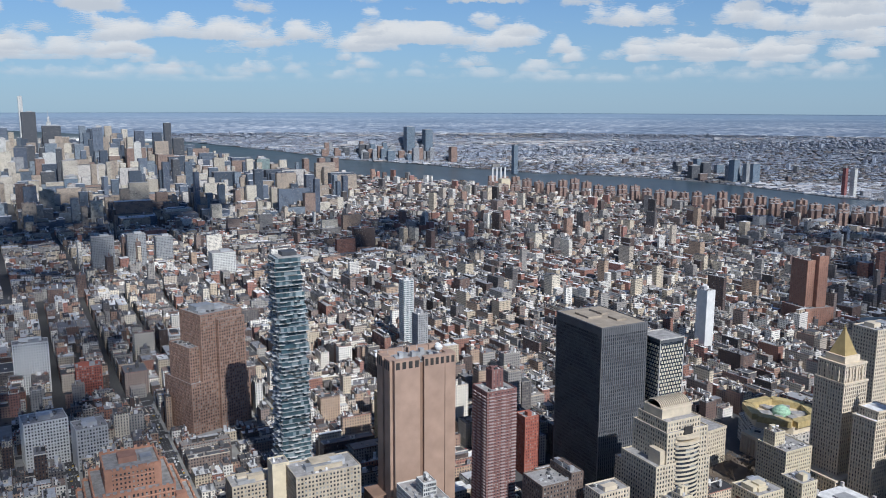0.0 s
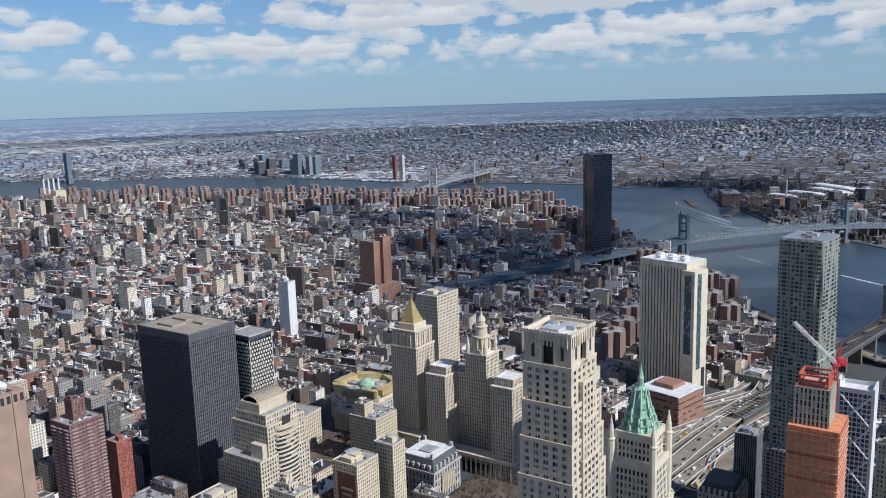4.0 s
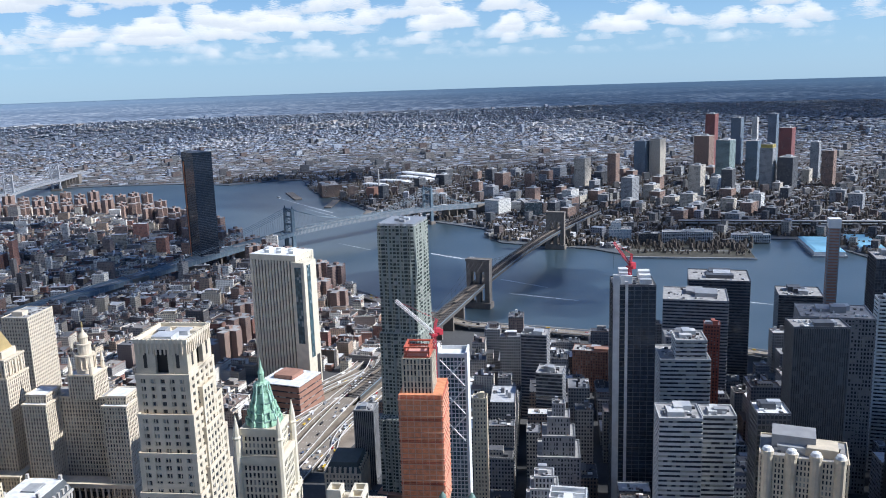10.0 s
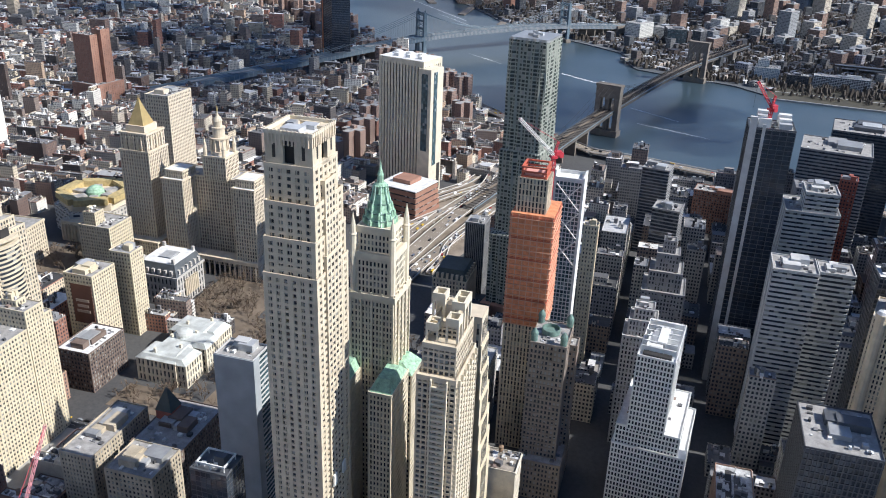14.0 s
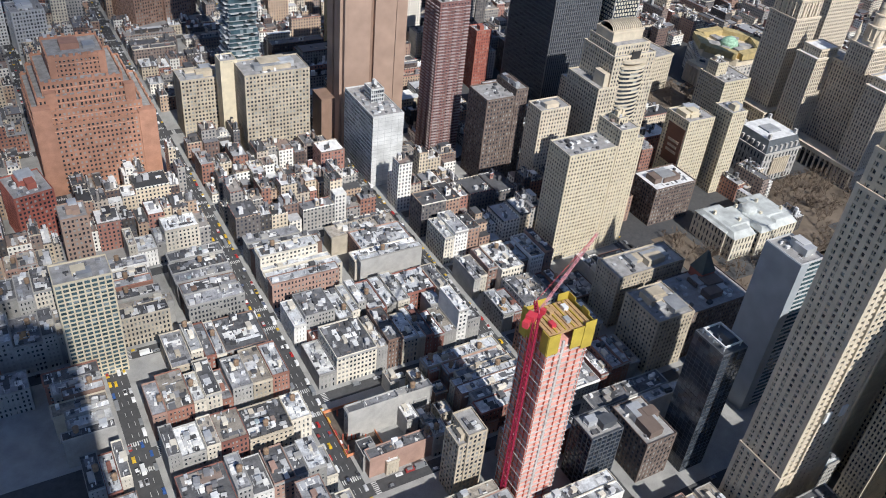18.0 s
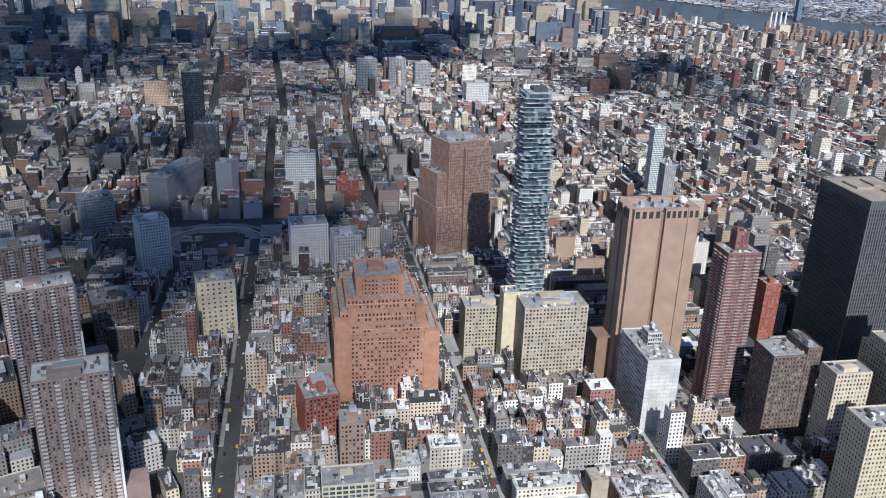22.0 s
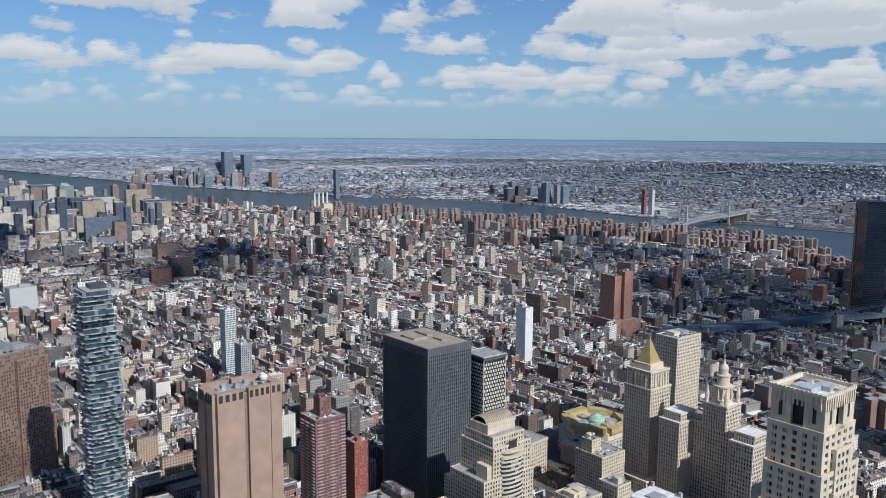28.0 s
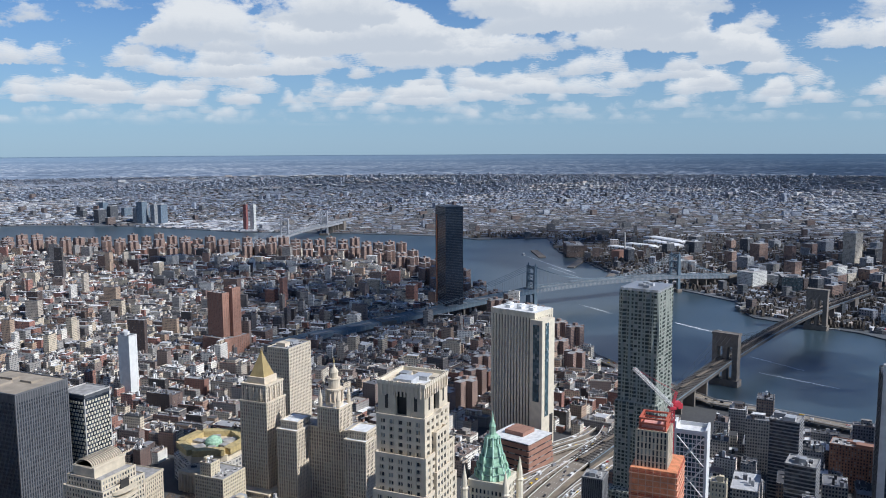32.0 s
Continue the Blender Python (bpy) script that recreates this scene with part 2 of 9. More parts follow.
def boxes_mesh(name, rows, mats):
    """One mesh of boxes: rows of x, y, z0, z1, width, depth, heading, side material, top material, top's scale. UVs are metres."""
    a = np.array([tuple(r) + (0, 0, 0, 1.0)[len(r) - 6:] for r in rows], float)
    n = len(a)
    h = np.radians(a[:, 6])
    c, s = np.cos(h), np.sin(h)
    sc = np.where(CORNERS[None, :, 2] > 0.5, a[:, 9:10], 1.0)
    lx = CORNERS[None, :, 0] * a[:, 4:5] / 2 * sc
    ly = CORNERS[None, :, 1] * a[:, 5:6] / 2 * sc
    v = np.empty((n, 8, 3))
    v[..., 0] = a[:, 0:1] + lx * c[:, None] + ly * s[:, None]
    v[..., 1] = a[:, 1:2] - lx * s[:, None] + ly * c[:, None]
    v[..., 2] = a[:, 2:3] + (a[:, 3:4] - a[:, 2:3]) * CORNERS[None, :, 2]
    faces = (QUADS[None] + 8 * np.arange(n)[:, None, None]).reshape(-1)
    me = bpy.data.meshes.new(name)
    me.vertices.add(8 * n), me.loops.add(24 * n), me.polygons.add(6 * n)
    me.vertices.foreach_set("co", v.reshape(-1))
    me.loops.foreach_set("vertex_index", faces.astype(np.int32))
    me.polygons.foreach_set("loop_start", np.arange(0, 24 * n, 4, dtype=np.int32))
    mi = np.zeros((n, 6), np.int32)
    mi[:, :4], mi[:, 4:] = a[:, 7:8], a[:, 8:9]
    me.polygons.foreach_set("material_index", mi.reshape(-1))
    uv = np.zeros((n, 6, 4, 2))
    z0, z1 = a[:, 2], a[:, 3]
    for k in range(4):
        length = a[:, 4] if k % 2 == 0 else a[:, 5]
        start = 100.0 * k
        uv[:, k, 0, 0], uv[:, k, 1, 0], uv[:, k, 2, 0], uv[:, k, 3, 0] = start, start + length, start + length, start
        uv[:, k, 0, 1], uv[:, k, 1, 1], uv[:, k, 2, 1], uv[:, k, 3, 1] = z0, z0, z1, z1
    uv[:, 4] = v[:, 4:8, :2]
    me.uv_layers.new(name="UVMap").data.foreach_set("uv", uv.reshape(-1))
    me.update(calc_edges=True)
    me.shade_flat()
    for m in mats:
        me.materials.append(m)
    return me


def root(name, label, category, x, y, z=0.0, head=0.0, group="", kind=""):
    ob = new(name)
    ob.matrix_world = pose(x, y, z, 0, 0, -head)
    return tagged(ob, label, category, group, kind)


def part(name, rows, mats, parent=None, label="", kind=""):
    """Boxes as one mesh object, under parent (in its own frame) or at top level."""
    ob = new(name, boxes_mesh(name, rows, mats if isinstance(mats, (list, tuple)) else [mats]))
    ob.parent = parent
    return tagged(ob, label, "", "", kind)


def prism_mesh(name, rings, mats, close=True, tags=None):
    """A mesh through rings of points, one above the other; the last ring is closed."""
    n = len(rings[0])
    verts = [p for r in rings for p in r]
    faces = [(k * n + i, k * n + (i + 1) % n, (k + 1) * n + (i + 1) % n, (k + 1) * n + i) for k in range(len(rings) - 1) for i in range(n)]
    if close:
        faces.append(tuple((len(rings) - 1) * n + i for i in range(n)))
    me = bpy.data.meshes.new(name)
    me.from_pydata(verts, [], faces)
    uv = me.uv_layers.new(name="UVMap")
    for p in me.polygons:
        along = 0.0
        for li in p.loop_indices:
            co = me.vertices[me.loops[li].vertex_index].co
            uv.data[li].uv = (co.x * 0.7 + co.y * 0.7, co.z) if abs(p.normal.z) < 0.9 else (co.x, co.y)
    for m in mats:
        me.materials.append(m)
    return me


def mesh_part(name, me, parent=None, label="", kind=""):
    ob = new(name, me)
    ob.parent = parent
    return tagged(ob, label, "", "", kind)


def loft(name, rings, mat, parent=None, label="", kind=""):
    return mesh_part(name, prism_mesh(name, rings, [mat]), parent, label, kind)


def circle(x, y, z, r, n=16, ry=None, turn=0.0):
    ry = r if ry is None else ry
    return [(x + r * math.cos(2 * math.pi * k / n + turn), y + ry * math.sin(2 * math.pi * k / n + turn), z) for k in range(n)]


def rod(name, points, radius, mat, parent=None, sides=6, label=""):
    """A round bar or cable through points, as a mesh."""
    rings = []
    pts = [Vector(p) for p in points]
    for k, p in enumerate(pts):
        d = (pts[min(k + 1, len(pts) - 1)] - pts[max(k - 1, 0)]).normalized()
        a = d.cross(Vector((0, 0, 1)))
        a = a.normalized() if a.length > 1e-4 else Vector((1, 0, 0))
        b = d.cross(a)
        rings.append([tuple(p + (a * math.cos(2 * math.pi * i / sides) + b * math.sin(2 * math.pi * i / sides)) * radius) for i in range(sides)])
    return loft(name, rings, mat, parent, label)


def ring(name, w, d, th, z0, z1, mat, parent, ox=0.0, oy=0.0, label=""):
    """A rectangular kerb or parapet as one closed band."""
    q = [(-1, -1), (1, -1), (1, 1), (-1, 1)]
    out = [[(ox + a * (w / 2 - t), oy + b * (d / 2 - t), z) for a, b in q] for t, z in ((0, z0), (0, z1), (th, z1), (th, z0))]
    return mesh_part(name, prism_mesh(name, out, [mat], False), parent, label)


def lathe(name, profile, mat, parent, n=16, ox=0.0, oy=0.0, label="", turn=0.0):
    return loft(name, [circle(ox, oy, z, max(r, 0.02), n, turn=turn) for r, z in profile], mat, parent, label)


# ---- the lie of the land: range by true distance, drawn in towards the backdrop past R_TRUE ----
R_TRUE, R_END = 3700.0, 4930.0


def draw_in(r):
    """Scale about the viewpoint for a thing at ground range r."""
    r = np.asarray(r, float)
    far = R_TRUE + (R_END - R_TRUE) * (1 - np.exp(-(r - R_TRUE) / (R_END - R_TRUE)))
    return np.where(r <= R_TRUE, 1.0, np.minimum(far, R_END) / np.maximum(r, 1))


def drawn(rows):
    """Boxes at true places, scaled about the viewpoint where they stand past R_TRUE."""
    a = np.array([tuple(r) + (0, 0, 0, 1.0)[len(r) - 6:] for r in rows], float)
    s = draw_in(np.hypot(a[:, 0], a[:, 1]))
    a[:, 0] *= s
    a[:, 1] *= s
    a[:, 2] = EYE_Z + s * (a[:, 2] - EYE_Z)
    a[:, 3] = EYE_Z + s * (a[:, 3] - EYE_Z)
    a[:, 4] *= s
    a[:, 5] *= s
    return a


# shores as seen from the tower: compass degrees and ground range
NEAR_SHORE = [(30, 9000), (40, 7000), (46, 5590), (51.5, 4540), (58, 4170), (61.3, 3980), (68, 3830), (77, 3454), (84, 3300), (91, 3200), (94, 3050), (96.6, 2640), (101.5, 2020), (108.5, 1500),
              (115.6, 1300), (123.6, 1254), (128, 1236), (140, 1180), (160, 1000), (180, 800)]
FAR_SHORE = [(30, 14000), (40, 9500), (46, 7400), (52, 5900), (57.3, 5420), (59.5, 5150), (65, 4777), (72.3, 4586), (76.3, 4402), (84, 3890), (90.6, 3740), (97, 3600), (100, 3450), (103, 3500), (105, 3500), (105.6, 3060),
             (109.8, 2463), (113.3, 2315), (117.4, 2156), (118.1, 1978), (119.9, 1945), (124.7, 1891), (126.6, 1836), (134.9, 1838), (135.2, 2050), (138.1, 2073), (142, 1894), (147.4, 1986), (160, 2100), (180, 2500)]


def shore(table, az):
    return float(np.interp(az, [p[0] for p in table], [p[1] for p in table]))


def compass(x, y):
    return math.degrees(math.atan2(x, y))


def on_manhattan(x, y, margin=0.0):
    az = compass(x, y)
    return az > -60 and math.hypot(x, y) < shore(NEAR_SHORE, max(az, 30.0)) - margin


def uv_to_xy(u, v, head):
    h = radians(head)
    return u * math.sin(h) + v * math.cos(h), u * math.cos(h) - v * math.sin(h)


# ---- ground, water ----
def ground_material(name, stops, scale, rough=0.9, streak=None):
    m, nt, b = material(name, rough)
    uv = node(nt, "ShaderNodeUVMap", 0)
    n1 = node(nt, "ShaderNodeTexNoise", Vector=uv, Scale=scale, Detail=8.0, Roughness=0.6)
    n2 = node(nt, "ShaderNodeTexNoise", Vector=uv, Scale=scale * 14, Detail=4.0, Roughness=0.7)
    k = mathn(nt, "ADD", mathn(nt, "MULTIPLY", n1, 0.5), mathn(nt, "MULTIPLY", n2, 0.5))
    nt.links.new(ramp(nt, k, stops), b.inputs["Base Color"])
    return m


M_STREET = ground_material("asphalt_streets", [(0.3, (0.045, 0.045, 0.048)), (0.7, (0.1, 0.1, 0.1))], 0.02)


def land_material():
    """Boroughs on the far side: dark streets and yards, towards the horizon flecks of roofs; blue haze is painted into
    colour and glow.
    """
    m, nt, b = material("distant_land", 0.95)
    uv = node(nt, "ShaderNodeUVMap", 0)
    n1 = node(nt, "ShaderNodeTexNoise", Vector=uv, Scale=0.0012, Detail=8.0, Roughness=0.6)
    close = ramp(nt, n1, [(0.35, (0.065, 0.07, 0.08)), (0.5, (0.1, 0.11, 0.12)), (0.65, (0.15, 0.16, 0.175))])
    cells = node(nt, "ShaderNodeTexVoronoi", 1, Vector=uv, Scale=0.011)
    sp = node(nt, "ShaderNodeSeparateXYZ", 0, i0=cells)
    n2 = node(nt, "ShaderNodeTexNoise", Vector=uv, Scale=0.00035, Detail=3.0)
    k = mathn(nt, "ADD", mathn(nt, "MULTIPLY", sp, 0.55), mathn(nt, "MULTIPLY", n2, 0.6))
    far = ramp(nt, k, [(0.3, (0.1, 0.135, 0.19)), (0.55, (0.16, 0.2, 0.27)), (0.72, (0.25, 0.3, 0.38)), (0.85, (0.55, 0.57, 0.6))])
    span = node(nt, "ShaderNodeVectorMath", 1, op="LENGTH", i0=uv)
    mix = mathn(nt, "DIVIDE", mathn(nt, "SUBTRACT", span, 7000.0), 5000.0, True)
    haze_mix = mathn(nt, "DIVIDE", mathn(nt, "SUBTRACT", span, 14000.0), 14000.0, True)
    # painted haze: the land fades to one blue with range
    far = mixc(nt, mathn(nt, "MULTIPLY", haze_mix, 0.8), far, (0.17, 0.235, 0.315, 1))
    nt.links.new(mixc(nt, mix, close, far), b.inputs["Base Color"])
    # faint blue emission stands in for haze, the land is no lamp
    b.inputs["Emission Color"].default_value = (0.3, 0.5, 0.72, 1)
    nt.links.new(mathn(nt, "ADD", mathn(nt, "MULTIPLY", mix, 0.05), mathn(nt, "MULTIPLY", haze_mix, 0.1)), b.inputs["Emission Strength"])
    return m


M_LAND = land_material()


def water_material():
    m, nt, b = material("river_water", 0.3)
    uv = node(nt, "ShaderNodeUVMap", 0)
    n1 = node(nt, "ShaderNodeTexNoise", Vector=uv, Scale=0.006, Detail=4.0)
    nt.links.new(ramp(nt, n1, [(0.35, (0.04, 0.065, 0.082)), (0.65, (0.058, 0.085, 0.105))]), b.inputs["Base Color"])
    n2 = node(nt, "ShaderNodeTexNoise", Vector=uv, Scale=0.12, Detail=6.0, Roughness=0.65)
    nt.links.new(node(nt, "ShaderNodeBump", Strength=0.16, Distance=1.0, Height=n2), b.inputs["Normal"])
    return m


M_WATER = water_material()


def polar_sheet(name, azimuths, inner, outer, radii, z, mat, skirt=0.0):
    """A sheet between two ranges for each azimuth, following draw_in; UVs are true metres."""
    verts, uvs, faces = [], [], []
    m = len(radii)
    for az in azimuths:
        a, b = inner(az), outer(az)
        for k in range(m):
            r = a * (b / a) ** radii[k]
            s = float(draw_in(r))
            verts.append((math.sin(radians(az)) * r * s, math.cos(radians(az)) * r * s, EYE_Z + s * (z - EYE_Z)))
            uvs.append((math.sin(radians(az)) * r, math.cos(radians(az)) * r))
    for i in range(len(azimuths) - 1):
        for k in range(m - 1):
            faces.append((i * m + k, (i + 1) * m + k, (i + 1) * m + k + 1, i * m + k + 1)[::-1])
    if skirt:
        base = len(verts)
        for k in (0, m - 1):
            for i in range(len(azimuths)):
                x, y, zz = verts[i * m + k]
                verts.append((x, y, zz - skirt)), uvs.append(uvs[i * m + k])
        n = len(azimuths)
        for i in range(n - 1):
            faces.append((i * m, (i + 1) * m, base + i + 1, base + i)[::-1])
            faces.append((i * m + m - 1, (i + 1) * m + m - 1, base + n + i + 1, base + n + i))
    me = bpy.data.meshes.new(name)
    me.from_pydata(verts, [], faces)
    layer = me.uv_layers.new(name="UVMap")
    idx = np.empty(len(me.loops), np.int32)
    me.loops.foreach_get("vertex_index", idx)
    layer.data.foreach_set("uv", np.array(uvs)[idx].reshape(-1))
    me.materials.append(mat)
    return new(name, me)


FINE = [k / 60 for k in range(61)]
tagged(polar_sheet("ground", [-60 + k * 0.5 for k in range(481)], lambda a: 0.5, lambda a: shore(NEAR_SHORE, max(a, 30.0)) if a > 29 else 9000.0, [k / 140 for k in range(141)], 0.0, M_STREET, 4.0), "dark asphalt city ground with grey pavements", "ground", kind="structure")
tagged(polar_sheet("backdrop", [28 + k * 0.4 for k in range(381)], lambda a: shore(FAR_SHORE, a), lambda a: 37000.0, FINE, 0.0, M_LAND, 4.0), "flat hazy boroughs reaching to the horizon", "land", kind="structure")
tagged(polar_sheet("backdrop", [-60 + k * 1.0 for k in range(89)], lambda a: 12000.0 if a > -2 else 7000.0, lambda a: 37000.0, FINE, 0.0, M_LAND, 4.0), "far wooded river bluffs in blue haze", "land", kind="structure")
tagged(polar_sheet("water", [28 + k * 0.4 for k in range(381)], lambda a: shore(NEAR_SHORE, a) * 0.985, lambda a: shore(FAR_SHORE, a) * 1.015, FINE, -2.5, M_WATER), "blue grey river with ruffled surface", "river", kind="structure")
tagged(polar_sheet("water", [-60 + k * 1.0 for k in range(89)], lambda a: 8800.0, lambda a: 12300.0, FINE, -2.5, M_WATER), "wide pale river far upstream", "river", kind="structure")
tagged(polar_sheet("water", [180 + k * 2.0 for k in range(61)], lambda a: 60.0, lambda a: 4900.0, FINE, -2.5, M_WATER), "harbour water behind the viewpoint", "river", kind="structure")

# ---- facades ----
KEEP = []          # footprints that the street blocks leave free: x, y, half width, half depth, heading


def keep(x, y, w, d, head=31.5, margin=4.0):
    KEEP.append((x, y, w / 2 + margin, d / 2 + margin, math.cos(radians(head)), math.sin(radians(head))))


def kept(x, y, size):
    for kx, ky, hw, hd, c, s in KEEP:
        dx, dy = x - kx, y - ky
        if abs(dx) + abs(dy) > hw + hd + 2 * size + 60:
            continue
        lx, ly = dx * c - dy * s, dx * s + dy * c
        if abs(lx) < hw + size and abs(ly) < hd + size:
            return True
    return False


def facade_rows(w, d, z0, z1, bay, floor, pier, band, proud, ox=0.0, oy=0.0):
    """Glass core, and the bands and piers that stand proud of it."""
    core = [(ox, oy, z0, z1 - 0.05, w - 2 * proud, d - 2 * proud)]
    grid = []
    nf = max(1, round((z1 - z0) / floor))
    fl = (z1 - z0) / nf
    if band:
        for k in range(nf + 1):
            zc = z0 + k * fl
            grid.append((ox, oy, max(z0, zc - band / 2), min(z1, zc + band / 2), w - 0.12, d - 0.12))
    if pier:
        nx, ny = max(1, round(w / bay)), max(1, round(d / bay))
        for k in range(1, nx):
            grid.append((ox - w / 2 + pier / 2 + k * (w - pier) / nx, oy, z0, z1, pier, d))
        for k in range(1, ny):
            grid.append((ox, oy - d / 2 + pier / 2 + k * (d - pier) / ny, z0, z1, w, pier))
        for sx in (-1, 1):
            for sy in (-1, 1):
                grid.append((ox + sx * (w - pier) / 2, oy + sy * (d - pier) / 2, z0, z1, pier + 0.02, pier + 0.02))
    return core, grid


def roof_rows(w, d, z, ox=0.0, oy=0.0, par=1.1, th=0.5):
    return [(ox, oy, z - 0.3, z + 0.12, w - 0.1, d - 0.1)], (w, d, th, z, z + par, ox, oy)


M_ROOFTOP = plain("gravel_rooftop", (0.32, 0.31, 0.3), 0.95, vary=0.4, scale=0.2)
M_WHITEROOF = plain("white_rooftop", (0.7, 0.7, 0.69), 0.9, vary=0.25, scale=0.2)
M_PLANT = plain("galvanised_plant", (0.42, 0.43, 0.44), 0.5, 0.3, random_tint=0.3)


def tower(name, label, x, y, w, d, h, head, wall, glass, bay=3.2, floor=3.7, pier=1.3, band=1.5, proud=0.4, tiers=None, roof=None, plant=2, category="tower", seed=1, group=""):
    """A tall building: glazing behind a real grid of piers and bands, roof with parapet and plant. tiers: (z0, z1, w, d, ox, oy)."""
    rng = random.Random(seed * 17 + int(abs(x) + abs(y)))
    b = root(name, label, category, x, y, 0.0, head, group)
    keep(x, y, w, d, head)
    core, grid, slabs, pars, plants = [], [], [], [], []
    for z0, z1, tw, td, ox, oy in tiers or [(0.0, h, w, d, 0.0, 0.0)]:
        c, g = facade_rows(tw, td, z0, z1, bay, floor, pier, band, proud, ox, oy)
        s, p = roof_rows(tw, td, z1, ox, oy)
        core += c
        grid += g
        slabs += s
        pars.append(p)
    z0, z1, tw, td, ox, oy = (tiers or [(0.0, h, w, d, 0.0, 0.0)])[-1]
    for k in range(plant):
        pw, pd = tw * rng.uniform(0.2, 0.45), td * rng.uniform(0.2, 0.45)
        px, py = ox + rng.uniform(-0.22, 0.22) * tw, oy + rng.uniform(-0.22, 0.22) * td
        part("mechanical_penthouse", [(px, py, z1 + 0.1, z1 + rng.uniform(2.5, 6), pw, pd)], M_PLANT if k % 2 else wall, b)
    part("glazing", core, glass, b, kind="stuff")
    if grid:
        part("facade", grid, wall, b, kind="stuff")
    for k, s in enumerate(slabs):
        part("roof", [s], roof or M_ROOFTOP, b)
    for pw, pd, th, z, zt, ox, oy in pars:
        ring("parapet", pw, pd, th, z, zt, wall, b, ox, oy)
    bits = []
    for q0, q1, tw, td, ox, oy in tiers or [(0.0, h, w, d, 0.0, 0.0)]:
        for k in range(int(min(26, 4 + tw * td * 0.02)) if tw * td > 90 else 0):
            sw, sd, sh = rng.uniform(0.6, 3.4), rng.uniform(0.6, 3.4), rng.uniform(0.4, 2.2)
            bits.append((ox + rng.uniform(-0.44, 0.44) * (tw - 5), oy + rng.uniform(-0.44, 0.44) * (td - 5), q1 + 0.1, q1 + sh, sw, sd))
    part("rooftop_equipment", bits, M_ROOF, b, kind="stuff")
    return b


M_GLASS = glazing("dark_window_glass", (0.03, 0.036, 0.045))
M_GLASS_BLUE = glazing("blue_green_curtain_glass", (0.05, 0.085, 0.1), 0.1, blind=0.12, light=(0.3, 0.36, 0.38))
M_GLASS_BLACK = glazing("black_curtain_glass", (0.03, 0.038, 0.05), 0.12, blind=0.12, light=(0.12, 0.14, 0.16))
M_LIME = plain("pale_limestone", (0.627, 0.538, 0.412), 0.85, vary=0.15)
M_LIME2 = plain("weathered_limestone", (0.59, 0.51, 0.385), 0.85, vary=0.2)
M_GRANITE = plain("grey_granite", (0.45, 0.43, 0.4), 0.85, vary=0.2)
M_CREAM = plain("cream_brick", (0.62, 0.54, 0.39), 0.9, vary=0.15)
M_TERRA = plain("white_terracotta", (0.67, 0.605, 0.475), 0.7, vary=0.15)
M_GLASS_BLIND = glazing("window_glass_with_blinds", (0.04, 0.045, 0.05), 0.2, (3.3, 3.9), 0.3, (0.5, 0.47, 0.42))
M_ORANGE_BRICK = plain("orange_brick", (0.42, 0.22, 0.145), 0.9, vary=0.22)
M_BROWN_BRICK = plain("brown_brick", (0.33, 0.18, 0.13), 0.9, vary=0.2)
M_RED_BRICK = plain("red_brick", (0.34, 0.11, 0.08), 0.9, vary=0.2)
M_DARK = plain("dark_metal_cladding", (0.085, 0.09, 0.1), 0.5, vary=0.3)
M_GREY = plain("grey_concrete", (0.36, 0.36, 0.36), 0.9, vary=0.2)
M_STEEL = plain("brushed_steel_panels", (0.5, 0.5, 0.5), 0.35, 0.6, vary=0.2, scale=0.05)
M_TAN = plain("tan_granite_panels", (0.36, 0.25, 0.19), 0.8, vary=0.2, scale=0.07)
M_WHITE = plain("white_panels", (0.7, 0.7, 0.68), 0.7, vary=0.12)
M_PALEPANEL = plain("pale_weathered_panels", (0.58, 0.58, 0.56), 0.8, vary=0.3, scale=0.09)
M_BLUEGREY = plain("blue_grey_panels", (0.34, 0.37, 0.4), 0.6, vary=0.2, scale=0.08)
M_NET = plain("orange_safety_netting", (0.66, 0.26, 0.13), 0.9, vary=0.3, scale=0.3)
M_SALMONPOST = plain("pale_netting_frame", (0.62, 0.36, 0.25), 0.9, vary=0.15)
M_PINK = plain("pink_formwork_boards", (0.68, 0.33, 0.27), 0.9, vary=0.2)
M_YELLOW = plain("yellow_formwork_screen", (0.47, 0.35, 0.05), 0.8, vary=0.2)
M_MAGENTA = plain("crimson_painted_steel", (0.33, 0.02, 0.055), 0.5, vary=0.2)
M_FADED = plain("faded_pink_steel", (0.5, 0.22, 0.24), 0.6, vary=0.2)
M_RED = plain("red_painted_steel", (0.55, 0.05, 0.07), 0.5, vary=0.15)
M_COPPER = plain("green_copper", (0.31, 0.49, 0.35), 0.7, vary=0.45, scale=0.4)
M_OLDSTONE = plain("sooty_tan_stone", (0.29, 0.24, 0.2), 0.9, vary=0.25)
M_SLATE0 = plain("dark_green_slate", (0.06, 0.075, 0.07), 0.6, vary=0.3)
M_OLDCOPPER = plain("dull_green_copper", (0.14, 0.22, 0.19), 0.7, vary=0.35, scale=0.4)
M_COPPERLIGHT = plain("pale_green_copper_ribs", (0.42, 0.62, 0.5), 0.7, vary=0.25, scale=0.4)
M_GOLD = plain("gilded_tiles", (0.46, 0.34, 0.15), 0.45, 0.3, vary=0.2)
M_BLUESTEEL = plain("blue_grey_steel", (0.12, 0.17, 0.21), 0.6, vary=0.2)
M_STONE = plain("weathered_bridge_stone", (0.19, 0.165, 0.14), 0.95, vary=0.25)
M_CONC = plain("pale_concrete", (0.5, 0.48, 0.45), 0.9, vary=0.2)

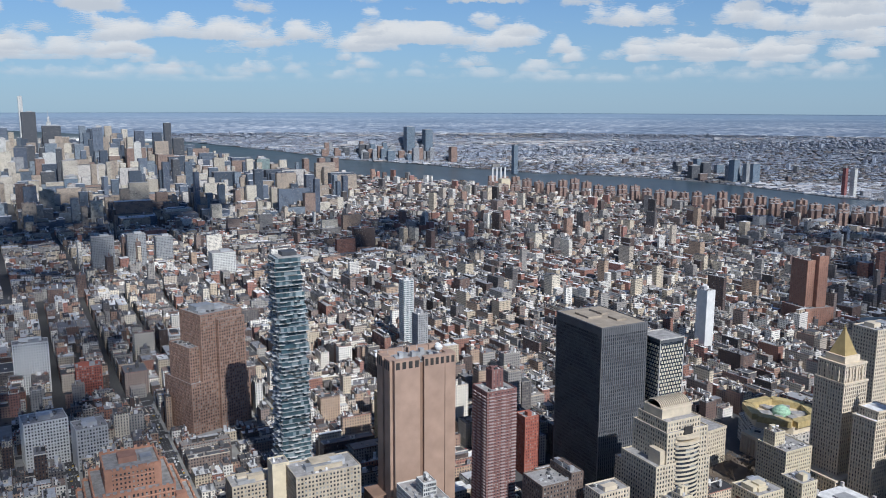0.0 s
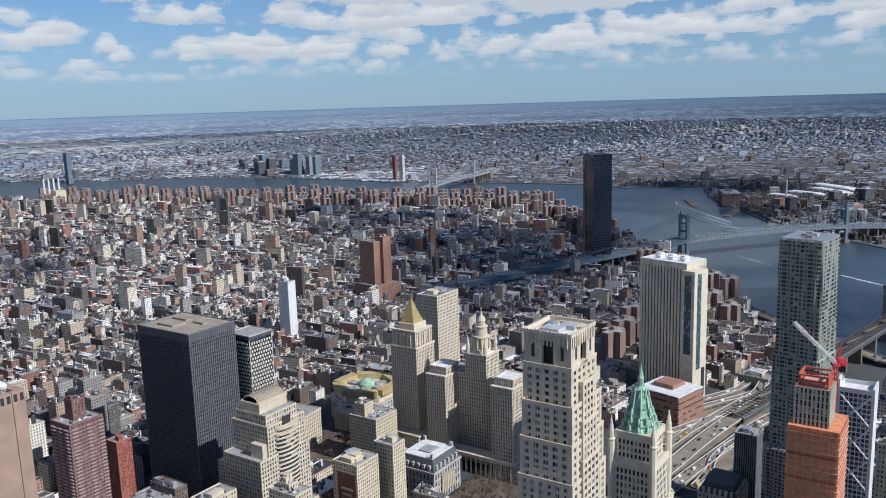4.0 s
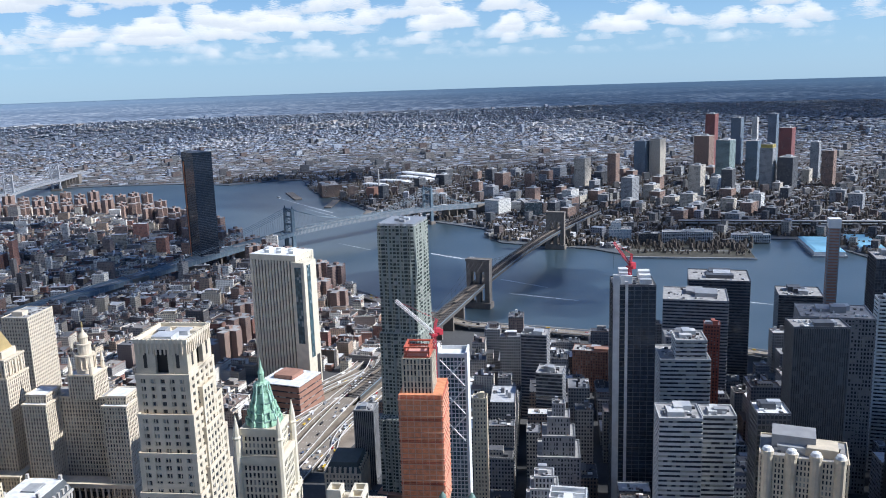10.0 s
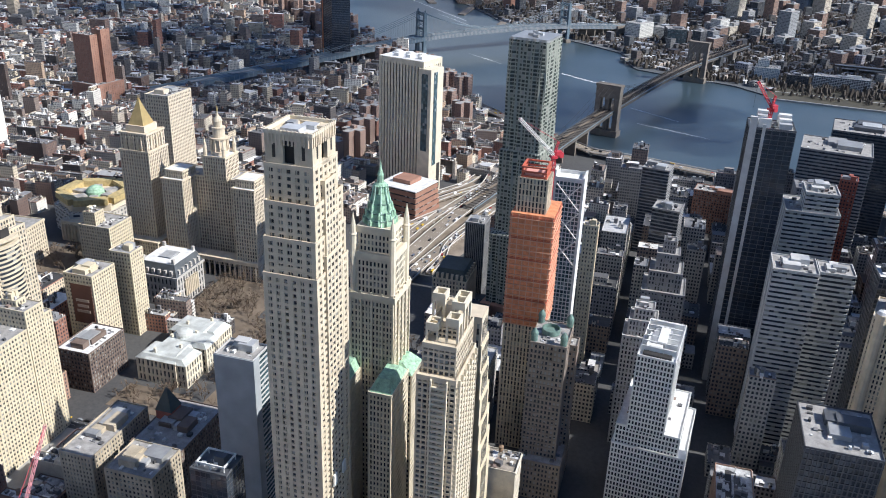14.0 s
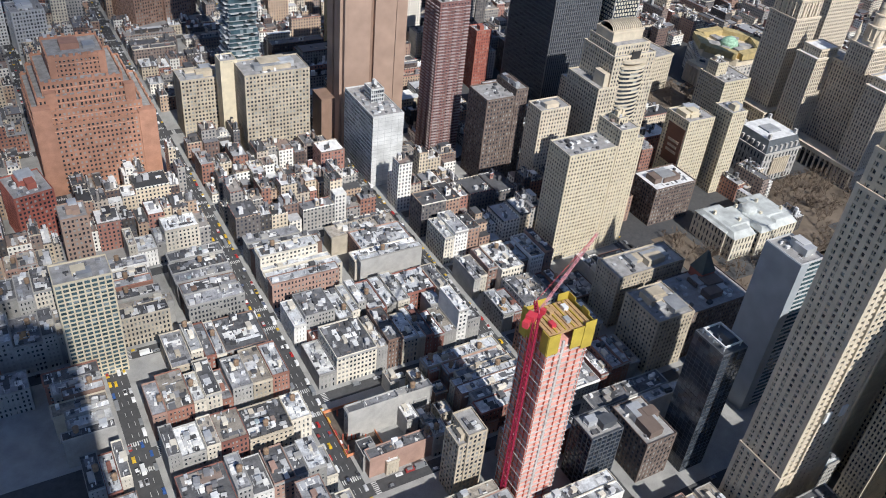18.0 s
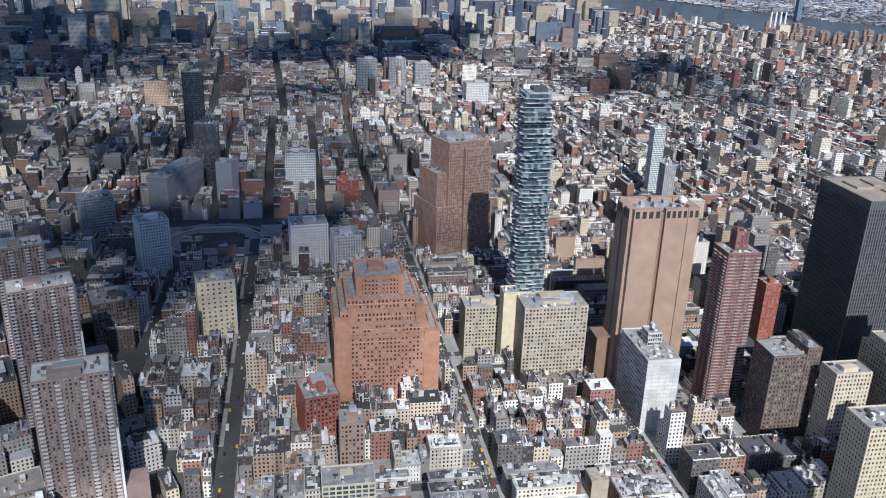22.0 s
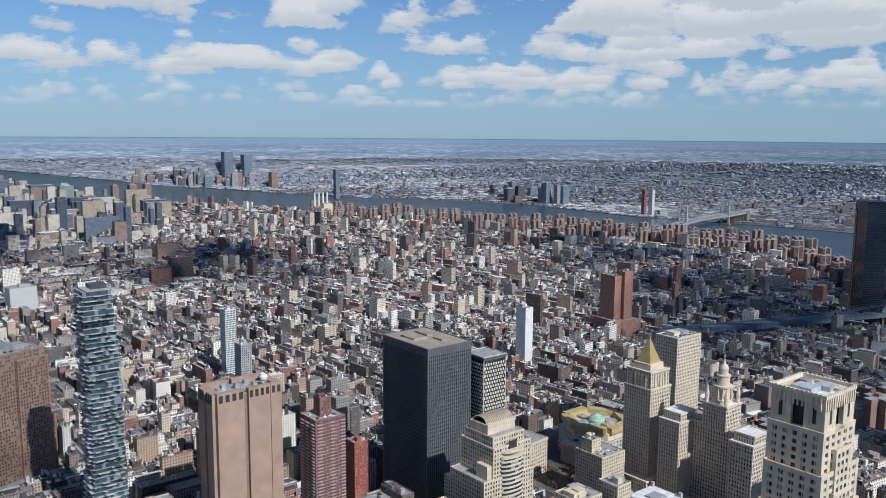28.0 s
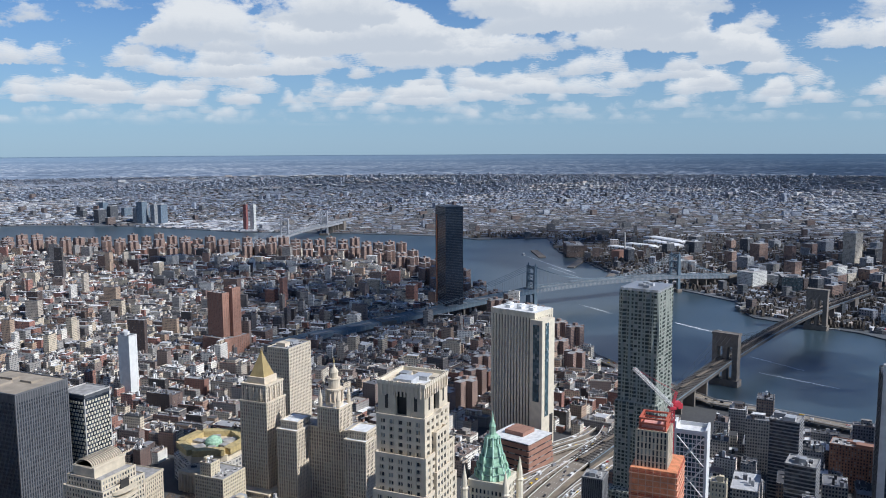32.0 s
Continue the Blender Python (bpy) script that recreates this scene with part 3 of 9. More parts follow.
# ---- civic centre and Tribeca: the towers that stand out ----
def slots(face, w, d, xs, z0, z1, width, depth=0.4):
    """Upright slots on one face, proud of it by a hand: face 0 looks down the heading, 1 to its left."""
    if face == 0:
        return [(x, -d / 2, z0, z1, width, depth) for x in xs]
    return [(-w / 2, x, z0, z1, depth, width) for x in xs]


def federal_slab():
    x, y, w, d, h = 754, 279, 54, 73, 182
    b = root("office_tower", "black federal office slab with close silver fins", "tower", x, y, 0, 31.5)
    keep(x, y, w, d)
    part("glazing", [(0, 0, 0, h, w - 1.2, d - 1.2)], M_GLASS_BLACK, b, kind="stuff")
    fins = []
    for k in range(1, 45):
        fins.append((0, -d / 2 + 0.2 + k * (d - 0.4) / 45, 0, h, w, 0.22))
    for k in range(1, 22):
        fins.append((-w / 2 + 0.4 + k * (w - 0.8) / 22, 0, 0, h, 0.95, d + 0.04))
    part("finned_face", fins, M_FIN, b, "dull silver upright fins", "stuff")
    part("spandrel_band", [(0, 0, z, z + 1.2, w - 0.7, d - 0.2) for z in np.arange(4, h - 8, 3.9)], M_DARK, b, kind="stuff")
    part("corner_post", [(sx * (w / 2 - 0.5), sy * (d / 2 - 0.5), 0, h, 1.0, 1.0) for sx in (-1, 1) for sy in (-1, 1)], M_FIN, b, kind="stuff")
    part("crown_band", [(0, 0, h - 7, h, w - 0.3, d - 0.1)], M_DARK, b)
    part("roof", [(0, 0, h, h + 0.3, w, d)], M_BROWNROOF, b, "tan gravel roof")
    ring("parapet", w + 0.3, d + 0.3, 0.8, h, h + 1.2, M_FIN, b)
    for px, py, pw, pd in ((-8, 10, 16, 22), (10, -12, 12, 14), (9, 16, 8, 20)):
        part("mechanical_penthouse", [(px, py, h + 0.3, h + 2.2, pw, pd)], M_BROWNROOF, b)


def chequered_annex():
    x, y, w, d, h = 779, 226, 30, 30, 166
    b = root("office_tower", "dark court annex with a chequer of white panels", "tower", x, y, 0, 31.5)
    keep(x, y, w, d)
    part("glazing", [(0, 0, 0, h - 3, w - 0.6, d - 0.6)], M_GLASS_BLACK, b, kind="stuff")
    chips = []
    for k in range(42):
        for m in range(9):
            o = -w / 2 + 1.6 + m * 3.3 + (1.65 if k % 2 else 0)
            if o < w / 2 - 0.9:
                chips += [(o, -d / 2 + 0.1, 4 + k * 3.75, 6.3 + k * 3.75, 1.75, 0.7), (-w / 2 + 0.1, o, 4 + k * 3.75, 6.3 + k * 3.75, 0.7, 1.75)]
    part("white_panel", chips, M_TERRA, b, kind="stuff")
    for sx in (-1, 1):
        for sy in (-1, 1):
            part("corner_pier", [(sx * (w / 2 - 0.4), sy * (d / 2 - 0.4), 0, h, 0.9, 0.9)], M_CONC, b)
    part("crown_band", [(0, 0, h - 3, h, w + 0.1, d + 0.1)], M_DARK, b)
    part("roof", [(0, 0, h, h + 0.2, w - 1, d - 1)], M_ROOFTOP, b)
    ring("parapet", w + 0.2, d + 0.2, 0.6, h, h + 1.1, M_CONC, b)


def long_lines():
    x, y, h = 597, 391, 170
    b = root("telephone_exchange", "windowless tan granite tower with ribbed shafts", "tower", x, y, 0, 31.5)
    w, d = 60, 36
    keep(x, y, w + 6, d + 6)
    # recessed core in the darker granite, its shade put into the colour
    part("core", [(0, 0, 0, h - 5, w - 5, d - 5)], M_TAN_DARK, b)
    for cx, cw in ((-17.5, 24), (8.5, 20), (24, 10)):
        part("shaft", [(cx, -d / 2 + 1.6, 0, h, cw, 5.2)], M_TAN, b)
        part("shaft", [(cx, d / 2 - 1.6, 0, h, cw, 5.2)], M_TAN, b)
        n = max(2, round(cw / 5.6))
        for k in range(n):
            vx = cx - cw / 2 + (k + 0.5) * cw / n
            part("vent", [(vx, -d / 2 - 0.9, h - 8, h - 1.8, cw / n * 0.6, 0.4)], M_VENT_GAP, b)
    for cy in (-8, 8):
        part("shaft", [(-w / 2 + 2, cy, 0, h - 1, 8, 12)], M_TAN, b)
        part("shaft", [(w / 2 - 2, cy, 0, h - 1, 8, 12)], M_TAN, b)
        for k in range(3):
            part("vent", [(-w / 2 - 1.9, cy - 4 + k * 4, h - 10, h - 2.5, 0.4, 2.4)], M_VENT_GAP, b)
    for cx in (-22, -14, 6, 12):
        part("louvre_frame", [(cx, -d / 2 - 1.1, 33, 39, 5.4, 0.5), (cx, -d / 2 - 1.4, 34, 38, 2, 0.3)], M_TAN_DARK, b)
    part("annex", [(-w / 2 - 8, 6, 0, 44, 14, 22)], M_TAN_DARK, b)
    part("roof", [(0, 0, h - 5, h - 4.6, w - 4, d - 4)], M_ROOFTOP, b)
    for k in range(7):
        part("cooling_unit", [(-20 + k * 5.5, 3 + (k % 3) * 3 - 3, h - 4.6, h - 1.5 + (k % 2) * 2, 4, 5)], M_PLANT, b)
    lathe("satellite_dish", [(0.4, h - 4.6), (0.5, h + 0.5), (3.2, h + 2.2), (3.7, h + 4.4), (2.2, h + 6.4), (0.1, h + 6.9)], M_WHITE, b, 16, 18, -8, "white radome")
    lathe("satellite_dish", [(0.3, h - 4.6), (0.4, h + 0.2), (2.2, h + 1.4), (2.4, h + 3.2), (0.1, h + 4.6)], M_WHITE, b, 14, 23, 4, "white radome")
    for k in range(5):
        rod("antenna", [(-24 + k * 7, 8, h - 4.6), (-24 + k * 7, 8, h + 3 + k % 3)], 0.15, M_PLANT, b, 5)


def stacked_tower():
    x, y, h = 592, 535, 243
    b = root("stacked_glass_tower", "slender glass tower of shifted floors with white balconies", "tower", x, y, 0, 31.5)
    keep(x, y, 36, 36)
    rg = random.Random(5)
    nf = 58
    fl = h / nf
    core = []
    for k in range(nf):
        z = k * fl
        top = k > nf - 10
        base = 30.5 if k < 14 else (29 if not top else 27.5)
        amp = 1.2 if k < 30 else (1.8 if not top else 4.0)
        if k % (1 if not top else 2) == 0:
            ox, oy = rg.uniform(-amp, amp), rg.uniform(-amp, amp)
            sw, sd = base + rg.uniform(-1, 1.6), base + rg.uniform(-1, 1.6)
        core.append((ox, oy, z + 0.45, z + fl, sw - 2.2, sd - 2.2))
        part("floor_slab", [(ox, oy, z, z + 0.5, sw + 0.2, sd + 0.2)], M_BALCONY0 if not top else M_CONC, b)
        for e in range(5):
            bx, bw = rg.uniform(-11, 11), rg.uniform(3, 10)
            side = rg.choice((0, 1))
            row = (ox + bx, oy - sd / 2 - 1.2, z + 0.15, z + 0.5, bw, 2.6) if side == 0 else (ox - sw / 2 - 1.2, oy + bx, z + 0.15, z + 0.5, 2.6, bw)
            part("balcony", [row], M_WHITE, b)
    part("glazing", core, M_GLASS_SKY, b, kind="stuff")
    part("roof", [(0, 0, h, h + 0.6, 24, 24)], M_CONC, b)
    part("mechanical_penthouse", [(1, 2, h + 0.6, h + 4.5, 14, 14)], M_DARK, b)


def telegraph_building():
    x, y = 408, 534
    b = root("brick_skyscraper", "huge stepped orange brick telegraph building", "tower", x, y, 0, 31.5)
    keep(x, y, 90, 86)
    tiers = [(0, 60, 90, 82, 0, 4), (0, 70, 80, 77, -4, 5), (70, 79, 72, 68, -3, 6), (79, 88, 60, 58, -4, 8), (88, 103, 42, 42, -4, 9)]
    core, grid = [], []
    for z0, z1, w, d, ox, oy in tiers:
        c, g = facade_rows(w, d, z0, z1, 3.3, 3.9, 1.7, 1.8, 0.6, ox, oy)
        core += c
        grid += g
        part("roof", [(ox, oy, z1 - 0.3, z1 + 0.1, w - 0.6, d - 0.6)], M_ROOFTOP, b)
        ring("parapet", w + 0.1, d + 0.1, 0.7, z1, z1 + 1.6, M_ORANGE_BRICK, b, ox, oy)
        teeth = [(ox - w / 2 + 2 + k * 5.2, oy + s * (d / 2 - 0.3), z1, z1 + 2.8 + k % 2, 2.2, 1.2) for k in range(int(w / 5.2)) for s in (-1, 1)] + [(ox + s * (w / 2 - 0.3), oy - d / 2 + 2 + k * 5.2, z1, z1 + 2.8 + k % 2, 1.2, 2.2) for k in range(int(d / 5.2)) for s in (-1, 1)]
        part("crenellation", teeth, M_ORANGE_BRICK, b, kind="stuff")
        part("pale_coping", [(ox, oy, z1 - 4.4, z1 - 4.0, w + 0.3, d + 0.3)], M_SALMONPOST, b)
    part("glazing", core, M_GLASS_BLIND, b, kind="stuff")
    part("brick_wall", grid, M_ORANGE_BRICK, b, kind="stuff")
    for sx in (-1, 1):
        part("corner_pavilion", [(sx * 38, -34.0, 0, 64 if sx > 0 else 76, 13, 8.4)], M_ORANGE_BRICK, b)
        part("buttress", [(sx * 29, -25.6, 66, 84, 8, 7)], M_ORANGE_BRICK, b)
        part("buttress", [(sx * 18 - 4, -11, 86, 106, 5, 3)], M_ORANGE_BRICK, b)
    for k in range(9):
        part("chimney_pot", [(-22 + k * 4.6, -11.0, 103, 106.4, 2.2, 1.8)], M_ORANGE_BRICK, b)
    part("mechanical_penthouse", [(-6, 12, 102, 108, 14, 14)], M_BROWN_BRICK, b)
    part("mechanical_penthouse", [(8, 8, 102, 106, 9, 10)], M_PLANT, b)


def curved_federal():
    x, y = 668, 186
    b = root("office_tower", "white granite federal tower with a bowed front and arched crown", "tower", x, y, 0, 31.5)
    keep(x, y, 62, 46)
    core, grid = [], []
    for z0, z1, w, d, ox, oy in [(0, 96, 58, 44, 0, 0), (0, 122, 44, 42, 4, 0), (122, 130, 36, 36, 3, 1)]:
        c, g = facade_rows(w, d, z0, z1, 3.1, 3.8, 1.35, 1.5, 0.5, ox, oy)
        core += c
        grid += g
        part("roof", [(ox, oy, z1 - 0.2, z1 + 0.1, w - 0.6, d - 0.6)], M_ROOFTOP, b)
        ring("parapet", w + 0.1, d + 0.1, 0.6, z1, z1 + 1.2, M_LIME2, b, ox, oy)
    part("glazing", core, M_GLASS, b, kind="stuff")
    part("facade", grid, M_LIME2, b, kind="stuff")

    def bow(z, bulge):
        return [(4 + 13 * math.cos(a), -20.5 - bulge * math.sin(a), z) for a in np.linspace(math.pi, 0, 13)] + [(17, -18, z), (-9, -18, z)]
    loft("bowed_glass", [bow(6, 4.6), bow(114, 4.6)][::1], M_GLASS, b)
    for z in np.arange(6, 114, 3.8):
        loft("bowed_spandrel", [bow(z, 5.2), bow(z + 1.6, 5.2)], M_LIME2, b)
    for z in (112, 117):
        loft("bowed_cornice", [bow(z, 6.0), bow(z + 2.2, 6.0)], M_LIME2, b)
    # near-black panel in place of an open arch
    part("dark_arch", [(4, -21.2, 118, 126, 9, 0.8)], M_VENT_GAP, b)
    part("crown_block", [(3, 3, 130, 139, 32, 22)], M_LIME2, b)
    part("crown_cornice", [(3, 3, 137.4, 138.4, 33, 23)], M_LIME, b)
    # low barrel-vaulted trellis along the crown
    arc = np.linspace(0, math.pi, 9)
    loft("vaulted_crown", [[(xx, 3 + 8 * math.cos(a), 139 + 4.6 * math.sin(a)) for a in arc] for xx in (-12, 18)], M_BROWNROOF, b)
    for k in range(15):
        xx = -12 + k * 30 / 14
        rod("crown_rib", [(xx, 3 + 8.5 * math.cos(a), 139 + 5.1 * math.sin(a)) for a in arc], 0.4, M_LIME2, b, 5)
    part("shoulder_block", [(-17, -12, 96, 108, 12, 14)], M_LIME2, b)


def gold_courthouse():
    x, y = 884, 76
    b = root("courthouse_tower", "tall limestone courthouse tower under a gold pyramid", "tower", x, y, 0, 31.5)
    keep(x, y, 56, 50)
    core, grid = [], []
    for z0, z1, w, d in [(0, 26, 58, 50), (26, 120, 34, 34), (120, 138, 31, 31)]:
        c, g = facade_rows(w, d, z0, z1, 3.2, 4.1, 1.5, 1.3, 0.6)
        core += c
        grid += g
        ring("cornice", w + 1.4, d + 1.4, 1.0, z1 - 1.2, z1 + 0.8, M_LIME, b)
        part("roof", [(0, 0, z1 - 0.2, z1 + 0.1, w - 0.4, d - 0.4)], M_LIME2, b)
    part("glazing", core, M_GLASS, b, kind="stuff")
    part("stone_wall", grid, M_LIME, b, kind="stuff")
    for k in range(5):
        part("column", [(-9 + k * 4.5, -15.9, 121.5, 135, 1.4, 1.2)], M_LIME, b)
        part("column", [(-15.9, -9 + k * 4.5, 121.5, 135, 1.2, 1.4)], M_LIME, b)
    part("pyramid_roof", [(0, 0, 144.8, 168, 18, 18, 0, 0, 0, 0.14)], M_GOLD, b, "gilded pyramid roof")
    part("drum", [(0, 0, 138, 145, 22, 22)], M_LIME, b)
    part("lantern", [(0, 0, 167, 171, 2.8, 2.8, 0, 0, 0, 0.7)], M_GOLD, b)
    part("finial", [(0, 0, 171, 175, 0.8, 0.8, 0, 0, 0, 0.1)], M_GOLD, b)


def municipal_building():
    x, y = 838, 2
    b = root("municipal_building", "vast limestone municipal building with a tiered lantern tower", "tower", x, y, 0, 31.5)
    keep(x, y, 70, 110)
    core, grid = [], []
    for z0, z1, w, d, ox, oy in [(0, 98, 26, 104, 10, 0), (0, 98, 30, 24, -10, 40), (0, 98, 30, 24, -10, -40), (98, 106, 24, 20, -8, 40), (98, 106, 24, 20, -8, -40), (98, 122, 26, 26, 4, 0)]:
        c, g = facade_rows(w, d, z0, z1, 3.0, 4.0, 1.3, 1.1, 0.7, ox, oy)
        core += c
        grid += g
        ring("cornice", w + 1.6, d + 1.6, 1.2, z1 - 1.0, z1 + 1.0, M_LIME, b, ox, oy)
        part("roof", [(ox, oy, z1 - 0.2, z1 + 0.2, w - 0.4, d - 0.4)], M_WHITEROOF if w > 20 and d < 40 else M_ROOFTOP, b)
    part("glazing", core, M_GLASS, b, kind="stuff")
    part("stone_wall", grid, M_LIME, b, kind="stuff")
    for k in range(18):
        lathe("column", [(1.1, 0), (0.95, 16), (1.2, 17)], M_LIME, b, 10, -27 + (0 if 4 < k < 13 else 0), -50 + k * 5.9)
    part("colonnade_roof", [(-20, 0, 17, 21, 16, 106)], M_LIME, b)
    for sx in (-1, 1):
        for sy in (-1, 1):
            lathe("turret", [(2.0, 122), (2.0, 130), (2.4, 130.5), (1.6, 133), (0.2, 141)], M_LIME, b, 8, 4 + sx * 10.5, sy * 10.5)
    lathe("drum", [(9.2, 122), (9.2, 126), (8.2, 126.5), (8.2, 138), (9.4, 138.5), (9.4, 140)], M_LIME, b, 20, 4, 0)
    for k in range(12):
        a = 2 * math.pi * k / 12
        part("column", [(4 + 8.7 * math.cos(a), 8.7 * math.sin(a), 126.5, 138.4, 1.0, 1.0)], M_LIME, b)
    lathe("upper_drum", [(6.2, 140), (6.2, 149), (7.0, 149.4), (7.0, 150.5)], M_LIME, b, 16, 4, 0)
    lathe("cupola", [(4.2, 150.5), (4.2, 156), (4.8, 156.4), (3.6, 159), (1.6, 161.5), (1.0, 163.5), (0.3, 166)], M_LIME2, b, 14, 4, 0)
    lathe("statue_finial", [(0.5, 166), (0.9, 168), (0.4, 171), (0.05, 172.5)], M_GOLD, b, 8, 4, 0)


def hotel_tower():
    x, y = 367, -36
    b = root("hotel_tower", "pale limestone hotel tower with a notched loggia crown", "tower", x, y, 0, 31.5)
    keep(x, y, 44, 36)
    tiers = [(0, 50, 39, 29, 1, 0), (50, 214, 37, 27.5, 1, 0), (214, 232, 35, 26, 1, 0), (232, 249, 32, 25, 1, 0), (249, 266, 27, 24, 1, 1)]
    core, grid, mullions = [], [], []
    for z0, z1, w, d, ox, oy in tiers:
        c, g = facade_rows(w, d, z0, z1, 5.0, 3.5, 2.3, 1.5, 0.7, ox, oy)
        core += c
        grid += g
        mullions += facade_rows(w - 0.5, d - 0.5, z0, z1, 2.5, 3.5, 0.4, 0, 0.7, ox, oy)[1]
        part("roof", [(ox, oy, z1 - 0.2, z1 + 0.1, w - 0.4, d - 0.4)], M_LIME, b)
        ring("parapet", w + 0.2, d + 0.2, 0.6, z1, z1 + 1.5, M_LIME, b, ox, oy)
    # broad middle bays that climb past the setbacks
    for z1, w, d in ((222, 18, 29.2), (240, 15, 27.8), (258, 12, 26.4)):
        c, g = facade_rows(w, d, 50, z1, 4.2, 3.6, 1.5, 1.5, 0.4, 1, 0)
        core += c
        grid += g
        ring("parapet", w + 0.2, d + 0.2, 0.6, z1, z1 + 1.4, M_LIME, b, 1, 0)
        c, g = facade_rows(w * 2.05, d * 0.5, 50, z1 - 4, 4.2, 3.6, 1.5, 1.5, 0.4, 2, 0)
        core += c
        grid += g
        ring("parapet", w * 2.05 + 0.2, d * 0.5 + 0.2, 0.6, z1 - 4, z1 - 2.6, M_LIME, b, 2, 0)
    part("glazing", core, M_GLASS, b, kind="stuff")
    part("stone_wall", grid, M_LIME2, b, kind="stuff")
    part("mullions", mullions, M_LIME2, b, kind="stuff")
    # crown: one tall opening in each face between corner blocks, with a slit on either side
    # near-black core: the shade inside the loggia openings is painted on it
    part("crown_core", [(1, 1, 266, 279, 19, 17)], M_VENT_GAP, b)
    for sx in (-1, 1):
        for sy in (-1, 1):
            part("crown_corner", [(1 + sx * 9.1, 1 + sy * 8.4, 266, 281, 6.8, 6.2)], M_LIME2, b)
            part("crown_slit", [(1 + sx * 7.6, 1 + sy * 11.4, 270, 276.5, 1.5, 0.5)], M_VENT_GAP, b)
            part("crown_slit", [(1 + sx * 12.4, 1 + sy * 7.2, 270, 276.5, 0.5, 1.5)], M_VENT_GAP, b)
            part("crown_jamb", [(1 + sx * 4.4, 1 + sy * 10.6, 266, 281, 2.6, 2.0)], M_LIME2, b)
            part("crown_jamb", [(1 + sx * 11.6, 1 + sy * 4.0, 266, 281, 2.0, 2.4)], M_LIME2, b)
    for s in (-1, 1):
        part("crown_lintel", [(1, 1 + s * 10.6, 278.2, 281.2, 12, 2.1)], M_LIME, b)
        part("crown_lintel", [(1 + s * 11.6, 1, 278.2, 281.2, 2.1, 11)], M_LIME, b)
        part("crown_sill", [(1, 1 + s * 10.9, 265.5, 267.4, 8, 2.4)], M_LIME, b)
        part("crown_sill", [(1 + s * 11.9, 1, 265.5, 267.4, 2.4, 8)], M_LIME, b)
    ring("crown_parapet", 25.8, 23.8, 1.0, 281, 282.6, M_TERRA, b, 1, 1)
    fins = [(1 - 11.4 + k * 1.9, 1 + s * 11.75, 276, 282.9, 0.7, 0.6) for k in range(13) for s in (-1, 1)] + [(1 + s * 12.75, 1 - 9.5 + k * 1.9, 276, 282.9, 0.6, 0.7) for k in range(11) for s in (-1, 1)]
    part("fin_screen", fins, M_LIME, b, kind="stuff")
    part("roof_deck", [(1, 1, 279, 279.6, 22, 20)], M_WHITEROOF, b)
    for px, py, pw, pd, ph in ((-3, 2, 8, 9, 2.6), (6, -2, 6, 7, 2), (4, 6, 5, 4, 3)):
        part("roof_plant", [(1 + px, 1 + py, 279.6, 279.6 + ph, pw, pd)], M_PLANT, b)
    for k in range(2):
        ring("hoist_frame", 4, 1, 0.5, 90, 97, M_WHITE, b, -6 + k * 12, -15.6)


